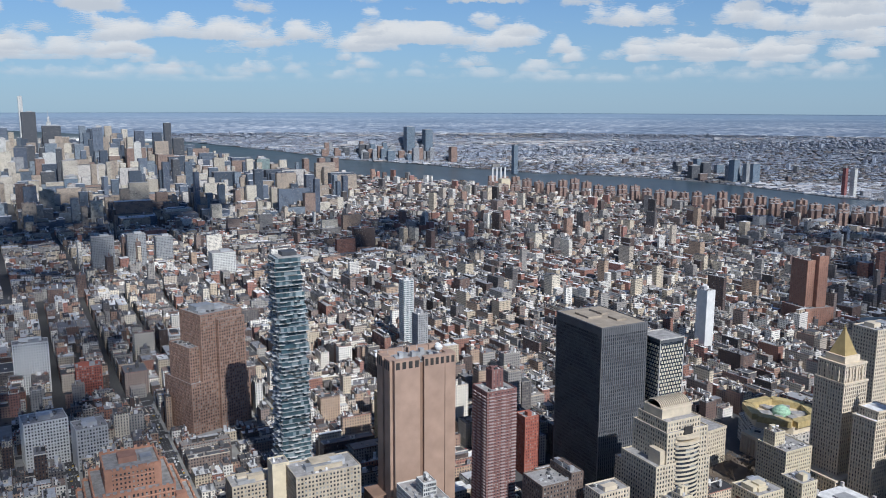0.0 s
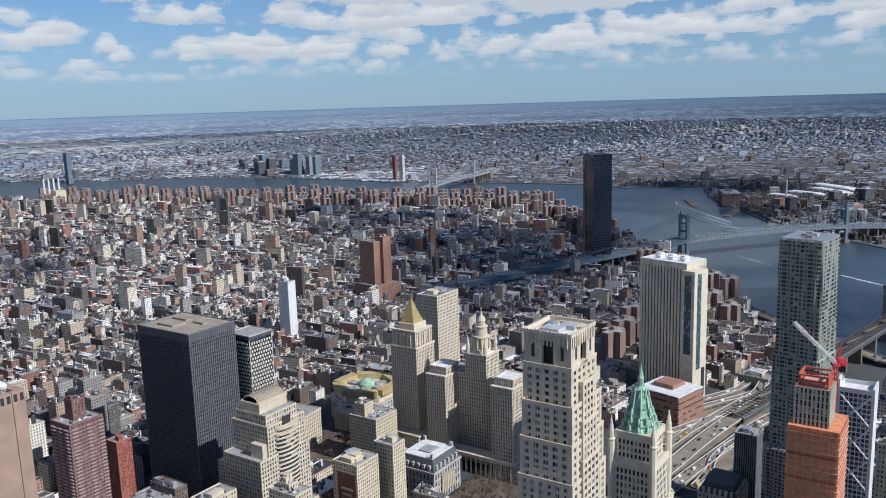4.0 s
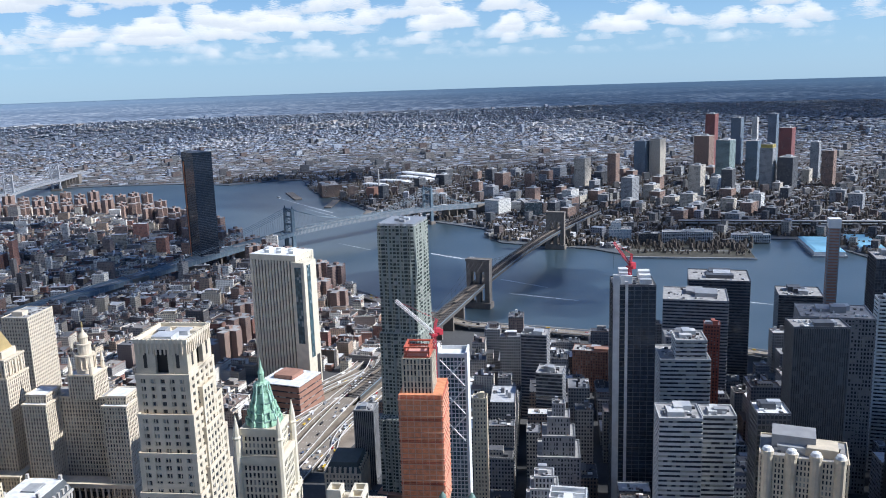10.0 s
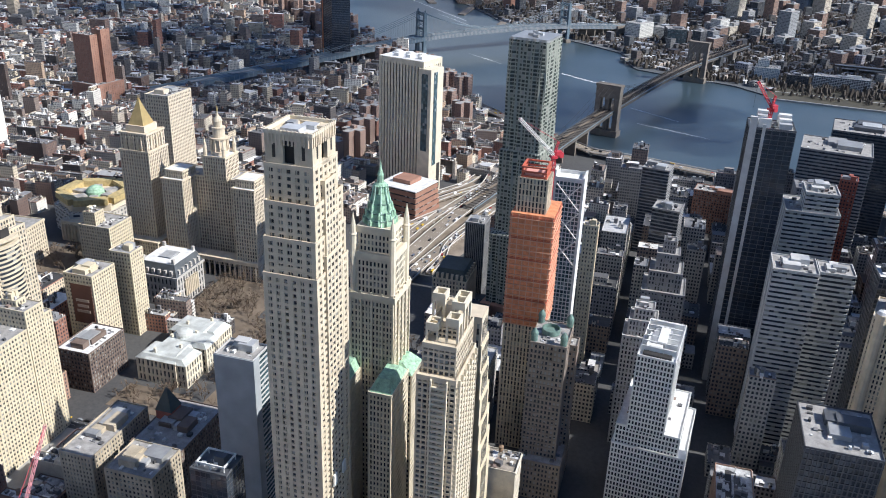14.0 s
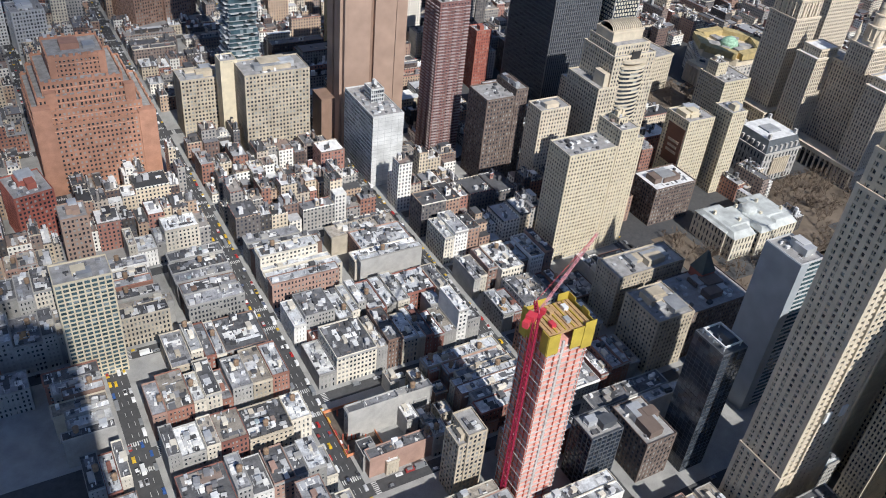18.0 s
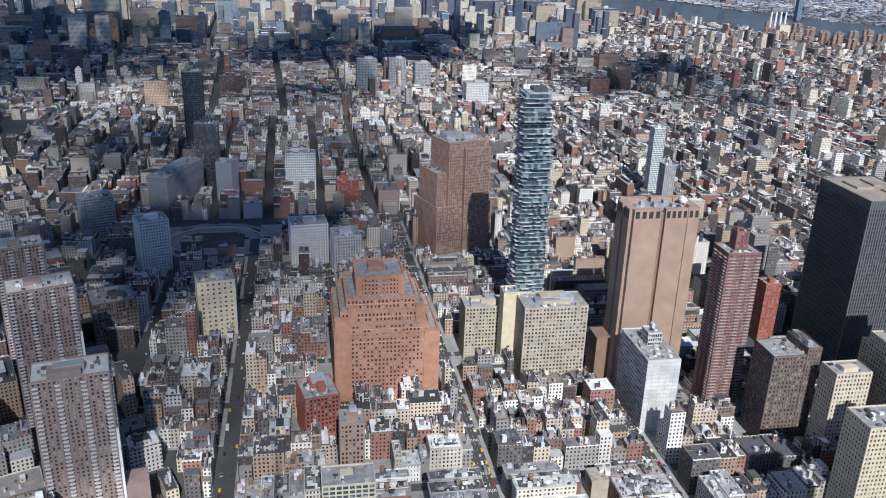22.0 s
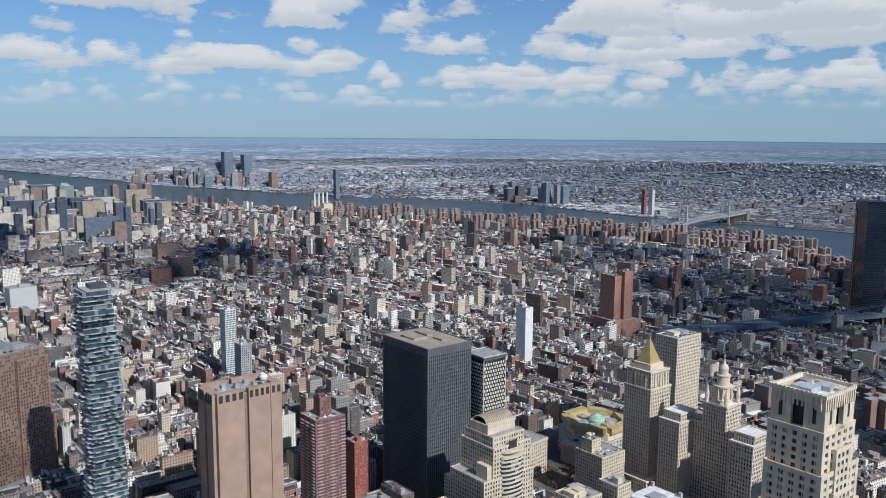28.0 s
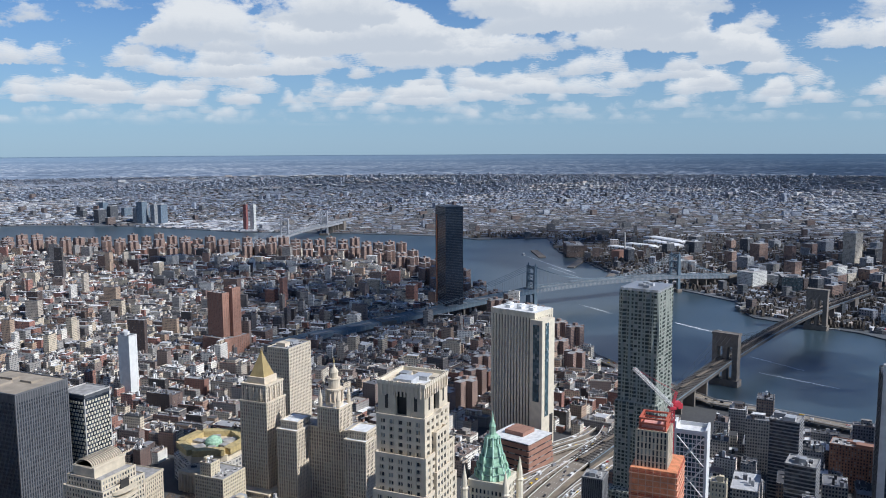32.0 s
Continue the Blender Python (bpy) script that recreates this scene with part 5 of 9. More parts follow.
t = tower("brick_skyscraper", "stepped brown brick telephone building with grey plant on top", 688, 748, 80, 66, 141, 12, M_TELBRICK, M_GLASS_BLIND, 3.2, 4.0, 1.5, 1.7, 0.45,
          tiers=[(0, 62, 80, 62, -2, 7), (0, 104, 17, 46, -31, 5), (0, 96, 16, 40, 31, 5), (0, 134, 36, 56, 12, 0), (0, 142, 56, 47, 2, 1)], plant=0)
for px, py, pw, pd, ph in ((-8, 4, 24, 18, 7), (8, 2, 12, 14, 4), (-16, -6, 10, 8, 3)):
    part("mechanical_penthouse", [(px, py, 142, 142 + ph, pw, pd)], M_PLANT, t)
tower("courthouse", "white limestone courthouse slab behind the gold pyramid", 985, 52, 46, 30, 153, 31.5, M_LIME, M_GLASS, 3.4, 4.0, 1.6, 1.8, 0.4)
tower("office_block", "cream brick office building with a stepped tower", 548, 153, 72, 26, 100, 31.5, M_CREAM, M_GLASS, 2.9, 3.5, 1.4, 1.7, 0.3, tiers=[(0, 94, 46, 26, -9, 0), (0, 107, 17, 27, 20, 0), (0, 97, 9, 25, 32, 0), (107, 111, 9, 12, 21, 3)], plant=5)
t = tower("office_block", "glass sided office block with a white end wall", 547, 349, 28, 58, 66, 31.5, M_PALEPANEL, M_GLASS, 2.0, 3.6, 0.4, 1.2, 0.3, tiers=[(0, 66, 28, 58, 0, 0), (66, 77, 12, 14, 2, 4)], plant=1)
part("white_end_wall", [(0, -29.3, 0, 67, 28.4, 0.8)], M_PALEPANEL, t, "plain pale panelled end wall")
part("panel_joint", [(0, -29.72, 3.6 * k, 3.6 * k + 0.22, 28, 0.06) for k in range(1, 19)] + [(-9.3 + 6.2 * k, -29.72, 0, 66, 0.2, 0.07) for k in range(4)], M_GREY, t, kind="stuff")
for k in range(8):
    part("roof_unit", [(-9 + (k % 3) * 8, -22 + k * 6, 66.1, 68.4, 4, 3.6)], M_PLANT, t)
tower("office_block", "tan brick office block with square windows", 528, 443, 58, 32, 77, 31.5, M_BUFF, M_GLASS, 3.2, 3.6, 1.35, 1.6, 0.45, plant=7)
tower("office_block", "tan brick loft tower with small windows", 510, 512, 39, 26, 55, 31.5, M_BUFF, M_GLASS, 3.2, 3.6, 1.35, 1.6, 0.45, plant=5)
tower("office_block", "blank tan brick shaft between lofts", 511, 479, 15, 16, 79, 31.5, M_CREAM, M_CREAM, 20, 79, 3, 2, 0.2, plant=0)
tower("office_block", "dark brick loft tower with flat roof", 607, 262, 40, 30, 80, 31.5, M_DARKBRICK, M_GLASS, 3.2, 3.6, 1.6, 1.7, 0.3, plant=4, tiers=[(0, 80, 40, 30, 0, 0), (0, 86, 12, 31, 14, 0)])
tower("office_block", "cream terracotta loft tower", 612, 216, 30, 20, 80, 31.5, M_LIME, M_GLASS, 3.0, 3.6, 1.4, 1.6, 0.3, plant=3)
t = tower("office_block", "cream office building with a big brown wall sign", 690, 114, 30, 28, 74, 31.5, M_CREAM, M_GLASS, 3.0, 3.6, 1.5, 1.7, 0.3, plant=5)
part("painted_wall_sign", [(-15.2, -2, 30, 66, 0.4, 20)], M_SIGN, t, "faded brown painted wall sign")
for k in range(3):
    part("sign_lettering", [(-15.5, -2, 50 - k * 5, 52.4 - k * 5, 0.3, 13 - 2 * (k % 2))], M_SIGNLINE, t)
tower("office_block", "cream office building with setback top", 712, 86, 18, 22, 80, 31.5, M_CREAM, M_GLASS, 3.0, 3.6, 1.5, 1.7, 0.3, plant=3)
t = tower("office_block", "cream office block with two white dishes", 846, 118, 36, 36, 55, 31.5, M_CREAM, M_GLASS, 3.0, 3.6, 1.4, 1.7, 0.3, plant=2, tiers=[(0, 55, 36, 36, 0, 0), (55, 68, 14, 14, -8, 6)])
for sx in (-2, 3):
    lathe("satellite_dish", [(0.2, 68), (0.3, 70), (1.6, 71.2), (1.7, 72.5), (0.1, 73.2)], M_WHITE, t, 12, -8 + sx, 6)
tower("office_block", "white roofed dark brick office block", 638, 112, 44, 30, 35, 31.5, M_DARKBRICK, M_GLASS, 3.0, 3.8, 1.3, 1.6, 0.3, roof=M_WHITEROOF, plant=4)
tower("office_block", "red brick loft beyond the slim tower", 762, 359, 18, 18, 64, 31.5, M_RED_BRICK, M_GLASS, 3.0, 3.5, 1.6, 1.8, 0.3)
t = tower("glass_tower", "dark glass apartment tower with a bright roof ring", 380, 14, 18, 22, 94, 31.5, M_DARK, M_GLASS_BLACK, 3.0, 3.4, 0.2, 0.35, 0.15, plant=1, roof=M_DARK)
ring("roof_ring", 13, 17, 0.7, 97, 98, M_WHITE, t, 0, 0, "white steel roof ring")
for sx, sy in ((-6, -8), (6, -8), (-6, 8), (6, 8), (-6, 0), (6, 0)):
    part("ring_post", [(sx, sy, 94, 97, 0.5, 0.5)], M_WHITE, t)
tower("loft_block", "dark framed glass loft block under the pink tower", 334, 57, 22, 18, 43, 31.5, M_DARK, M_GLASS_NAVY, 3.4, 3.6, 0.7, 0.8, 0.4, plant=3, category="office block")
tower("loft_block", "dark brick loft block with a long grey roof", 362, 37, 22, 32, 32, 31.5, M_DARKBRICK, M_GLASS, 3.2, 3.8, 1.4, 1.5, 0.3, plant=6, category="office block")
tower("loft_block", "slim tan concrete loft tower with open roof frames", 286, 116, 17, 18, 50, 31.5, M_BUFF, M_GLASS, 2.8, 3.6, 1.1, 1.3, 0.3, plant=4, category="office block", tiers=[(0, 50, 12, 18, 2.5, 0), (0, 44, 17, 15, 0, -1)])
t = tower("office_tower", "grey glass office tower by the park", 455, -4, 20, 26, 118, 31.5, M_BANDPALE0, M_GLASS_BLUE, 60, 3.6, 0.0, 1.2, 0.3, plant=2)
part("blank_flank", [(-10.25, 0, 0, 118.6, 0.5, 26.8)], M_BLUEGREY, t, "blank blue grey flank panels")
part("corner_pier", [(-7, -13.3, 0, 118.6, 7, 0.5)], M_BLUEGREY, t)
tower("office_block", "tan brick office block with cluttered roof", 457, 61, 31, 34, 45, 31.5, M_BUFF, M_GLASS, 3.0, 3.6, 1.5, 1.7, 0.3, plant=6)
t = tower("office_block", "dark office block with a pitched turret", 497, 41, 54, 38, 40, 31.5, M_DARKBRICK, M_GLASS, 3.0, 3.6, 1.4, 1.6, 0.3, plant=6)
part("turret", [(8, 12, 40, 47, 12, 12)], M_RED_BRICK, t)
part("turret_roof", [(8, 12, 47, 62, 12.8, 12.8, 0, 0, 0, 0.1)], M_SLATE0, t, "dark pitched slate roof")
tower("office_block", "long cream office block with brown flat roof", 497, 87, 60, 24, 44, 31.5, M_BUFF, M_GLASS, 2.8, 3.5, 1.4, 1.6, 0.3, plant=4)
for label, x, y, w, d, h, hd, m in (("white warehouse block with grid windows", 352, 904, 34, 30, 62, 9, M_WHITE), ("white warehouse block with grid windows", 510, 818, 44, 34, 50, 25, M_WHITE), ("grey glass loft block", 530, 768, 32, 32, 46, 25, M_BANDPALE0),
                                    ("long brown concrete slab office building", 480, 1120, 30, 110, 52, 52, M_GREY), ("grey tower beside the slab", 545, 1090, 24, 24, 58, 52, M_BANDPALE0), ("pale apartment tower", 636, 1036, 44, 22, 70, 31.5, M_WHITE), ("dark red brick apartment tower", 664, 955, 32, 22, 44, 31.5, M_RED_BRICK),
                                    ("dark glass office tower", 560, 1180, 36, 30, 96, 29, M_DARK), ("grey office slab", 340, 1050, 40, 30, 54, 9, M_GREY), ("red brick warehouse block", 315, 498, 28, 34, 40, 20, M_RED_BRICK), ("brick and glass apartment tower", 300, 430, 18, 20, 52, 31.5, M_TAN), ("dark brick warehouse", 250, 760, 40, 40, 44, 12, M_DARKBRICK)):
    tower("mid_rise_block", label if len(label.split()) > 3 else label + " with flat roof", x, y, w, d, h, hd, m, M_GLASS, 3.2, 3.7, 1.4, 1.6, 0.3, plant=3, category="office block")
tower("apartment_tower", "cream concrete apartment block with large windows", 240, 348, 32, 20, 76, 31.5, M_CREAM, M_GLASS_BLUE, 4.2, 3.2, 0.9, 1.0, 0.4)
for x, y, w, d, h, hd in ((133, 497, 46, 26, 120, 19), (160, 648, 48, 28, 119, 12), (174, 756, 40, 26, 116, 12)):
    t = tower("apartment_tower", "tall grey brown brick estate tower with pale balconies", x, y, w, d, h, hd, M_ESTATE, M_GLASS_BLIND, 3.1, 2.9, 1.6, 1.2, 0.35, roof=M_CONC, group="estate towers")
    for px in (-w / 2 + 3, -w * 0.16, w * 0.16, w / 2 - 3):
        part("balcony_strip", [(px, -d / 2 - 0.6, 2.9 * k, 2.9 * k + 0.8, 3.4, 1.2) for k in range(1, int(h / 2.9))], M_BALCONY, t, "strip of pale balconies", kind="stuff")
    for py in (-d / 2 + 4, d / 2 - 4):
        part("balcony_strip", [(w / 2 + 0.5, py, 2.9 * k, 2.9 * k + 0.8, 1.2, 3.2) for k in range(1, int(h / 2.9))], M_BALCONY, t, "strip of pale balconies", kind="stuff")
    part("white_end_pier", [(w / 2 + 0.3, -d / 2 - 0.4, 0, h * 0.66, 1.6, 1.6)], M_WHITE, t)
    part("low_wing", [(w / 2 + 8, -4, 0, 34, 16, d - 8)], M_ESTATE, t)
tower("office_tower", "grey ribbed office tower west of the estate", 150, 856, 28, 30, 165, 9, M_ESTATEGREY, M_GLASS, 3.0, 3.6, 1.2, 1.3, 0.5)
tower("hotel_tower", "dark glass hotel tower", 640, 1390, 34, 30, 138, 29, M_DARK, M_GLASS_BLACK, 3, 3.6, 0.5, 0.6, 0.3)
tower("warehouse_block", "pale yellow painted warehouse", 335, 712, 36, 30, 58, 20, M_CREAM, M_GLASS, 6, 5, 3.4, 3.0, 0.2)
tower("apartment_tower", "curved dark red brick apartment tower", 1572, 207, 30, 42, 126, 40, M_BROWN_BRICK, M_GLASS, 5.0, 2.9, 3.4, 1.7, 0.2, tiers=[(0, 36, 60, 60, 6, -6), (0, 118, 26, 40, 0, 0), (0, 126, 20, 20, 14, -18)])
tower("office_tower", "white slab tower in the low tenements", 1308, 313, 17, 22, 100, 31.5, M_WHITE, M_WHITE, 20, 100, 3, 2, 0.3)
tower("apartment_tower", "pale blue glass and white apartment tower", 1050, 706, 17, 18, 118, 31.5, M_WHITE, M_GLASS_BLUE, 2.6, 3.3, 0.6, 1.0, 0.3)
tower("apartment_tower", "grey concrete apartment tower", 976, 633, 16, 20, 90, 31.5, M_GREY, M_GLASS, 3, 3.2, 1.4, 1.4, 0.3)
tower("office_block", "stepped tan brick loft tower with many windows", 745, 520, 26, 30, 92, 31.5, M_CREAM2, M_GLASS, 2.8, 3.4, 1.3, 1.5, 0.3, tiers=[(0, 62, 32, 34, 0, 0), (0, 82, 26, 28, 0, 2), (82, 92, 14, 14, -2, 4)], plant=1)
tower("office_block", "dark brown brick loft block with blank flank", 690, 470, 26, 30, 58, 31.5, M_DARKBRICK, M_GLASS, 3.2, 3.6, 1.8, 1.8, 0.3, plant=4)


def tunnel_rotary():
    """A sunken ring road with ramps in a bare plot."""
    b = root("tunnel_rotary", "curved tunnel exit ramps round a bare dark plot", "road", 450, 945, 0, 31.5)
    keep(450, 945, 150, 120, 31.5)
    bm = bmesh.new()
    for r0, r1 in ((34, 46), (56, 64)):
        a = [bm.verts.new((r0 * 1.25 * math.cos(k * 0.1309), r0 * math.sin(k * 0.1309), 0.35)) for k in range(42)]
        c = [bm.verts.new((r1 * 1.25 * math.cos(k * 0.1309), r1 * math.sin(k * 0.1309), 0.35)) for k in range(42)]
        for k in range(41):
            bm.faces.new((a[k], c[k], c[k + 1], a[k + 1]))
    me = bpy.data.meshes.new("ring_road")
    bm.to_mesh(me)
    bm.free()
    me.materials.append(M_ROTARY)
    mesh_part("ring_road", me, b)
    part("retaining_wall", [(48 * 1.25 * math.cos(k * 0.1309), 48 * math.sin(k * 0.1309), 0, 1.6, 7.8, 0.6, -math.degrees(k * 0.1309) + 90) for k in range(42)], M_BALCONY, b, kind="stuff")
    part("plot_soil", [(0, 0, 0.0, 0.2, 74, 56)], M_PLOT, b)


M_ROTARY = plain("worn_road_concrete", (0.27, 0.265, 0.26), 0.9, vary=0.25, scale=0.05)
M_PLOT = plain("bare_dark_soil", (0.09, 0.085, 0.07), 1.0, vary=0.4, scale=0.06)
tunnel_rotary()

# ---- the financial district ----
M_BANDGREY = plain("grey_spandrel_panels", (0.28, 0.28, 0.285), 0.7, vary=0.2)
M_BANDPALE = plain("pale_spandrel_panels", (0.52, 0.52, 0.51), 0.75, vary=0.18)
FIN = [  # label, x, y, w, d, h, heading, wall, glass, bay, pier, band
    ("dark banded office tower with a rounded roof", 775, -722, 60, 72, 139, 40, M_DARK, M_GLASS_BLACK, 60, 0.0, 1.5),
    ("grey banded office tower by the seaport", 716, -634, 58, 70, 140, 40, M_BANDGREY, M_GLASS_BLACK, 60, 0.0, 1.8),
    ("low dark office block by the river", 766, -850, 50, 54, 103, 40, M_DARK, M_GLASS_BLACK, 60, 0.0, 1.2),
    ("black faceted glass office tower", 622, -834, 46, 46, 178, 40, M_DARK, M_GLASS_BLACK, 3.0, 0.2, 0.4),
    ("white slatted office tower", 518, -694, 18, 24, 172, 40, M_WHITE, M_GLASS, 60, 1.2, 1.9),
    ("black slab office tower", 414, -604, 34, 44, 216, 40, M_DARK, M_GLASS_BLACK, 2.4, 0.3, 0.0),
    ("dark grey ribbed slab tower", 432, -500, 24, 40, 199, 31.5, M_DARK, M_GLASS_BLACK, 1.6, 0.7, 0.0),
    ("broad brown grey office block", 525, -628, 46, 62, 167, 40, M_BANDGREY, M_GLASS, 2.8, 1.1, 1.4),
    ("pale banded office tower with setbacks", 545, -470, 40, 42, 148, 31.5, M_BANDPALE, M_GLASS, 60, 0.0, 2.0),
    ("pale banded lower office tower", 443, -380, 28, 30, 149, 31.5, M_BANDPALE, M_GLASS, 60, 0.0, 2.0),
    ("pale banded office annex", 445, -418, 22, 24, 141, 31.5, M_BANDPALE, M_GLASS, 60, 0.0, 1.8),
    ("dark office tower with a white roof terrace", 397, -420, 22, 22, 160, 31.5, M_DARK, M_GLASS_BLACK, 2.6, 0.6, 1.0),
    ("dark balconied apartment tower", 795, -472, 28, 30, 100, 40, M_BANDGREY, M_GLASS_BLACK, 60, 0.0, 1.2),
    ("dark balconied apartment tower", 683, -423, 27, 27, 98, 40, M_BANDGREY, M_GLASS_BLACK, 60, 0.0, 1.2),
    ("long brown brick apartment slab", 830, -580, 26, 56, 52, 40, M_BROWN_BRICK, M_GLASS, 3.2, 1.6, 1.5),
    ("narrow tan brick tower", 580, -291, 11, 12, 130, 31.5, M_CREAM, M_GLASS, 3.0, 1.6, 1.6),
    ("black office block with a cluttered flat roof", 312, -322, 46, 40, 112, 31.5, M_DARK, M_GLASS_BLACK, 2.6, 0.8, 0.9),
    ("brown grey tower in shade at the district's edge", 262, -420, 46, 40, 190, 31.5, M_BANDGREY, M_GLASS_BLACK, 2.6, 0.6, 1.2),
    ("dark old office tower", 610, -470, 24, 26, 120, 31.5, M_BROWN_BRICK, M_GLASS, 3.0, 1.5, 1.6),
    ("dark old office tower", 640, -545, 28, 26, 128, 31.5, M_BANDGREY, M_GLASS, 3.0, 1.4, 1.6),
    ("grey stone office tower", 480, -560, 30, 30, 150, 35, M_BANDGREY, M_GLASS, 3.0, 1.4, 1.6),
    ("narrow red brick tower", 640, -590, 16, 16, 132, 40, M_RED_BRICK, M_GLASS, 3.0, 1.6, 1.6),
]
for k, (label, x, y, w, d, h, hd, wall, glass, bay, pier, band) in enumerate(FIN):
    t = None
    if "setbacks" in label:
        t = [(0, h, w, d, 0, 0), (0, h + 16, w * 0.7, d * 0.62, -3, -5)]
    tower("office_tower", label, x, y, w, d, h, hd, wall, glass, bay, 3.7, pier, band, 0.45, tiers=t, seed=k, plant=3, roof=M_WHITEROOF if "white roof" in label else M_ROOFTOP, group="financial district towers")
tower("glass_tower", "unfinished dark glass tower under a red crane", 534, -408, 30, 34, 222, 31.5, M_DARK, M_GLASS_NAVY, 6.0, 3.7, 0.35, 0.5, 0.3, plant=0)
g = root("construction_top", "white jumble of formwork on the glass tower", "formwork", 534, -408, 222, 31.5)
for k in range(8):
    part("formwork_block", [(-11 + (k % 4) * 7, -9 + (k // 4) * 15, 1.2, 5 + (k * 7 % 5), 6, 9)], M_WHITE if k % 3 else M_PLANT, g)
part("core_wall", [(-14, 14, -222, 9, 4, 5)], M_BANDPALE, g)
part("hoist_mast", [(-16.2, 6, -222, 4, 1.4, 2.2)], M_BANDPALE, g)
tower_crane("red crane on the unfinished glass tower", 527, -400, 222, 236, (8, 10, 20), M_RED, M_RED, 1.8)
s = tower("slim_tower", "very slim unfinished concrete tower by the river", 706, -836, 12, 13, 198, 40, M_BANDGREY, M_BROWN_BRICK, 40, 3.7, 1.2, 1.5, 0.3, plant=1)
part("white_crown", [(0, 0, 198, 209, 13, 14)], M_WHITE, s)
t = tower("office_tower", "white gridded office tower with broad setback", 400, -263, 60, 46, 130, 37, M_WHITE, M_GLASS_BLACK, 2.1, 3.6, 0.85, 1.0, 0.5, tiers=[(0, 62, 60, 46, 0, 0), (0, 75, 56, 40, 0, 2), (75, 128, 50, 23, -5, 3.6)], plant=4, roof=M_WHITEROOF)
for k in range(6):
    part("roof_frame", [(-24 + k * 7, 3.6, 129, 133, 0.7, 21)], M_WHITE, t)
part("roof_well", [(-24, 3.6, 128.2, 130, 10, 17)], M_VENT_GAP, t)
d = tower("stone_office_tower", "brown stone office tower with small copper domes", 439, -201, 32, 24, 116, 31.5, M_OLDSTONE, M_GLASS, 2.6, 3.7, 1.2, 1.4, 0.5, plant=2, tiers=[(0, 116, 32, 24, 0, 0), (0, 108, 12, 30, 8, -2), (0, 30, 44, 30, -2, -2)])
for sx in (-1, 1):
    for sy in (-1, 1):
        lathe("copper_dome", [(2.2, 117), (2.2, 121), (2.6, 121.3), (2.3, 123.2), (1.1, 125), (0.1, 126.2)], M_OLDCOPPER, d, 12, sx * 13, sy * 9.5)
lathe("round_deck", [(0.1, 116.5), (6, 116.5), (6, 120), (5.4, 120.2), (5.2, 118)], M_OLDCOPPER, d, 20, 1, 1)
t = tower("stone_office_tower", "broad pale stone office block with rounded bays along its roof", 359, -410, 34, 52, 148, 47, M_LIME2, M_GLASS, 2.2, 3.7, 1.2, 1.1, 0.6, plant=3)
for k in range(4):
    lathe("rounded_bay", [(3.4, 0), (3.4, 149), (3.9, 149.4), (3.9, 152), (3.3, 152.2)], M_LIME2, t, 12, -16.4, -21 + k * 14)
    lathe("bay_cap", [(3.5, 152), (2.6, 154), (0.2, 155)], M_WHITEROOF, t, 12, -16.4, -21 + k * 14)
part("roof_house", [(4, 6, 148, 158, 18, 26)], M_BANDGREY, t)
tower("office_block", "grey ribbed office block below the ramps", 733, -243, 22, 20, 76, 31.5, M_BANDGREY, M_GLASS_BLACK, 2.0, 3.6, 0.9, 0.0, 0.5, plant=2)
t = tower("post_hall", "stone hall with a dark green mansard roof", 702, -212, 40, 34, 36, 31.5, M_LIME2, M_GLASS, 3.4, 4.4, 1.7, 1.6, 0.5, plant=0)
part("mansard_roof", [(0, 0, 36.5, 46, 39, 33, 0, 0, 0, 0.78)], M_SLATE0, t, "dark green slate mansard")
for k in range(6):
    part("dormer", [(-15 + k * 6, -15, 37, 42, 2.2, 3)], M_LIME2, t)
    part("dormer", [(-18, -12 + k * 4.8, 37, 42, 3, 2.2)], M_LIME2, t)
for label, x, y, tiers in (("pale stepped ziggurat office tower", 535, -338, [(0, 92, 34, 34, 0, 0), (92, 108, 26, 26, 0, 0), (108, 122, 18, 18, 0, 0), (122, 132, 10, 10, 0, 0)]),
                           ("white stepped office tower", 470, -285, [(0, 92, 26, 26, 0, 0), (92, 104, 20, 20, 0, 0), (104, 112, 14, 14, 0, 0)])):
    tower("stepped_tower", label, x, y, 34, 34, 130, 31.5, M_BANDPALE if "white" in label else M_BANDGREY, M_GLASS, 2.6, 3.7, 1.3, 1.2, 0.4, tiers=tiers)
d = tower("civic_hall", "small stone office building under a green copper roof", 353, -160, 24, 30, 42, 31.5, M_LIME2, M_GLASS, 3.0, 3.8, 1.6, 1.6, 0.4, plant=0)
part("copper_roof", [(-6, 0, 43, 48, 11, 29, 0, 0, 0, 0.7)], M_COPPER, d, "bright green copper roof")
part("copper_roof", [(4, -10, 43, 47, 14, 9, 0, 0, 0, 0.7)], M_COPPER, d)
part("roof_plant", [(6, 6, 42, 47, 9, 12)], M_DARK, d)

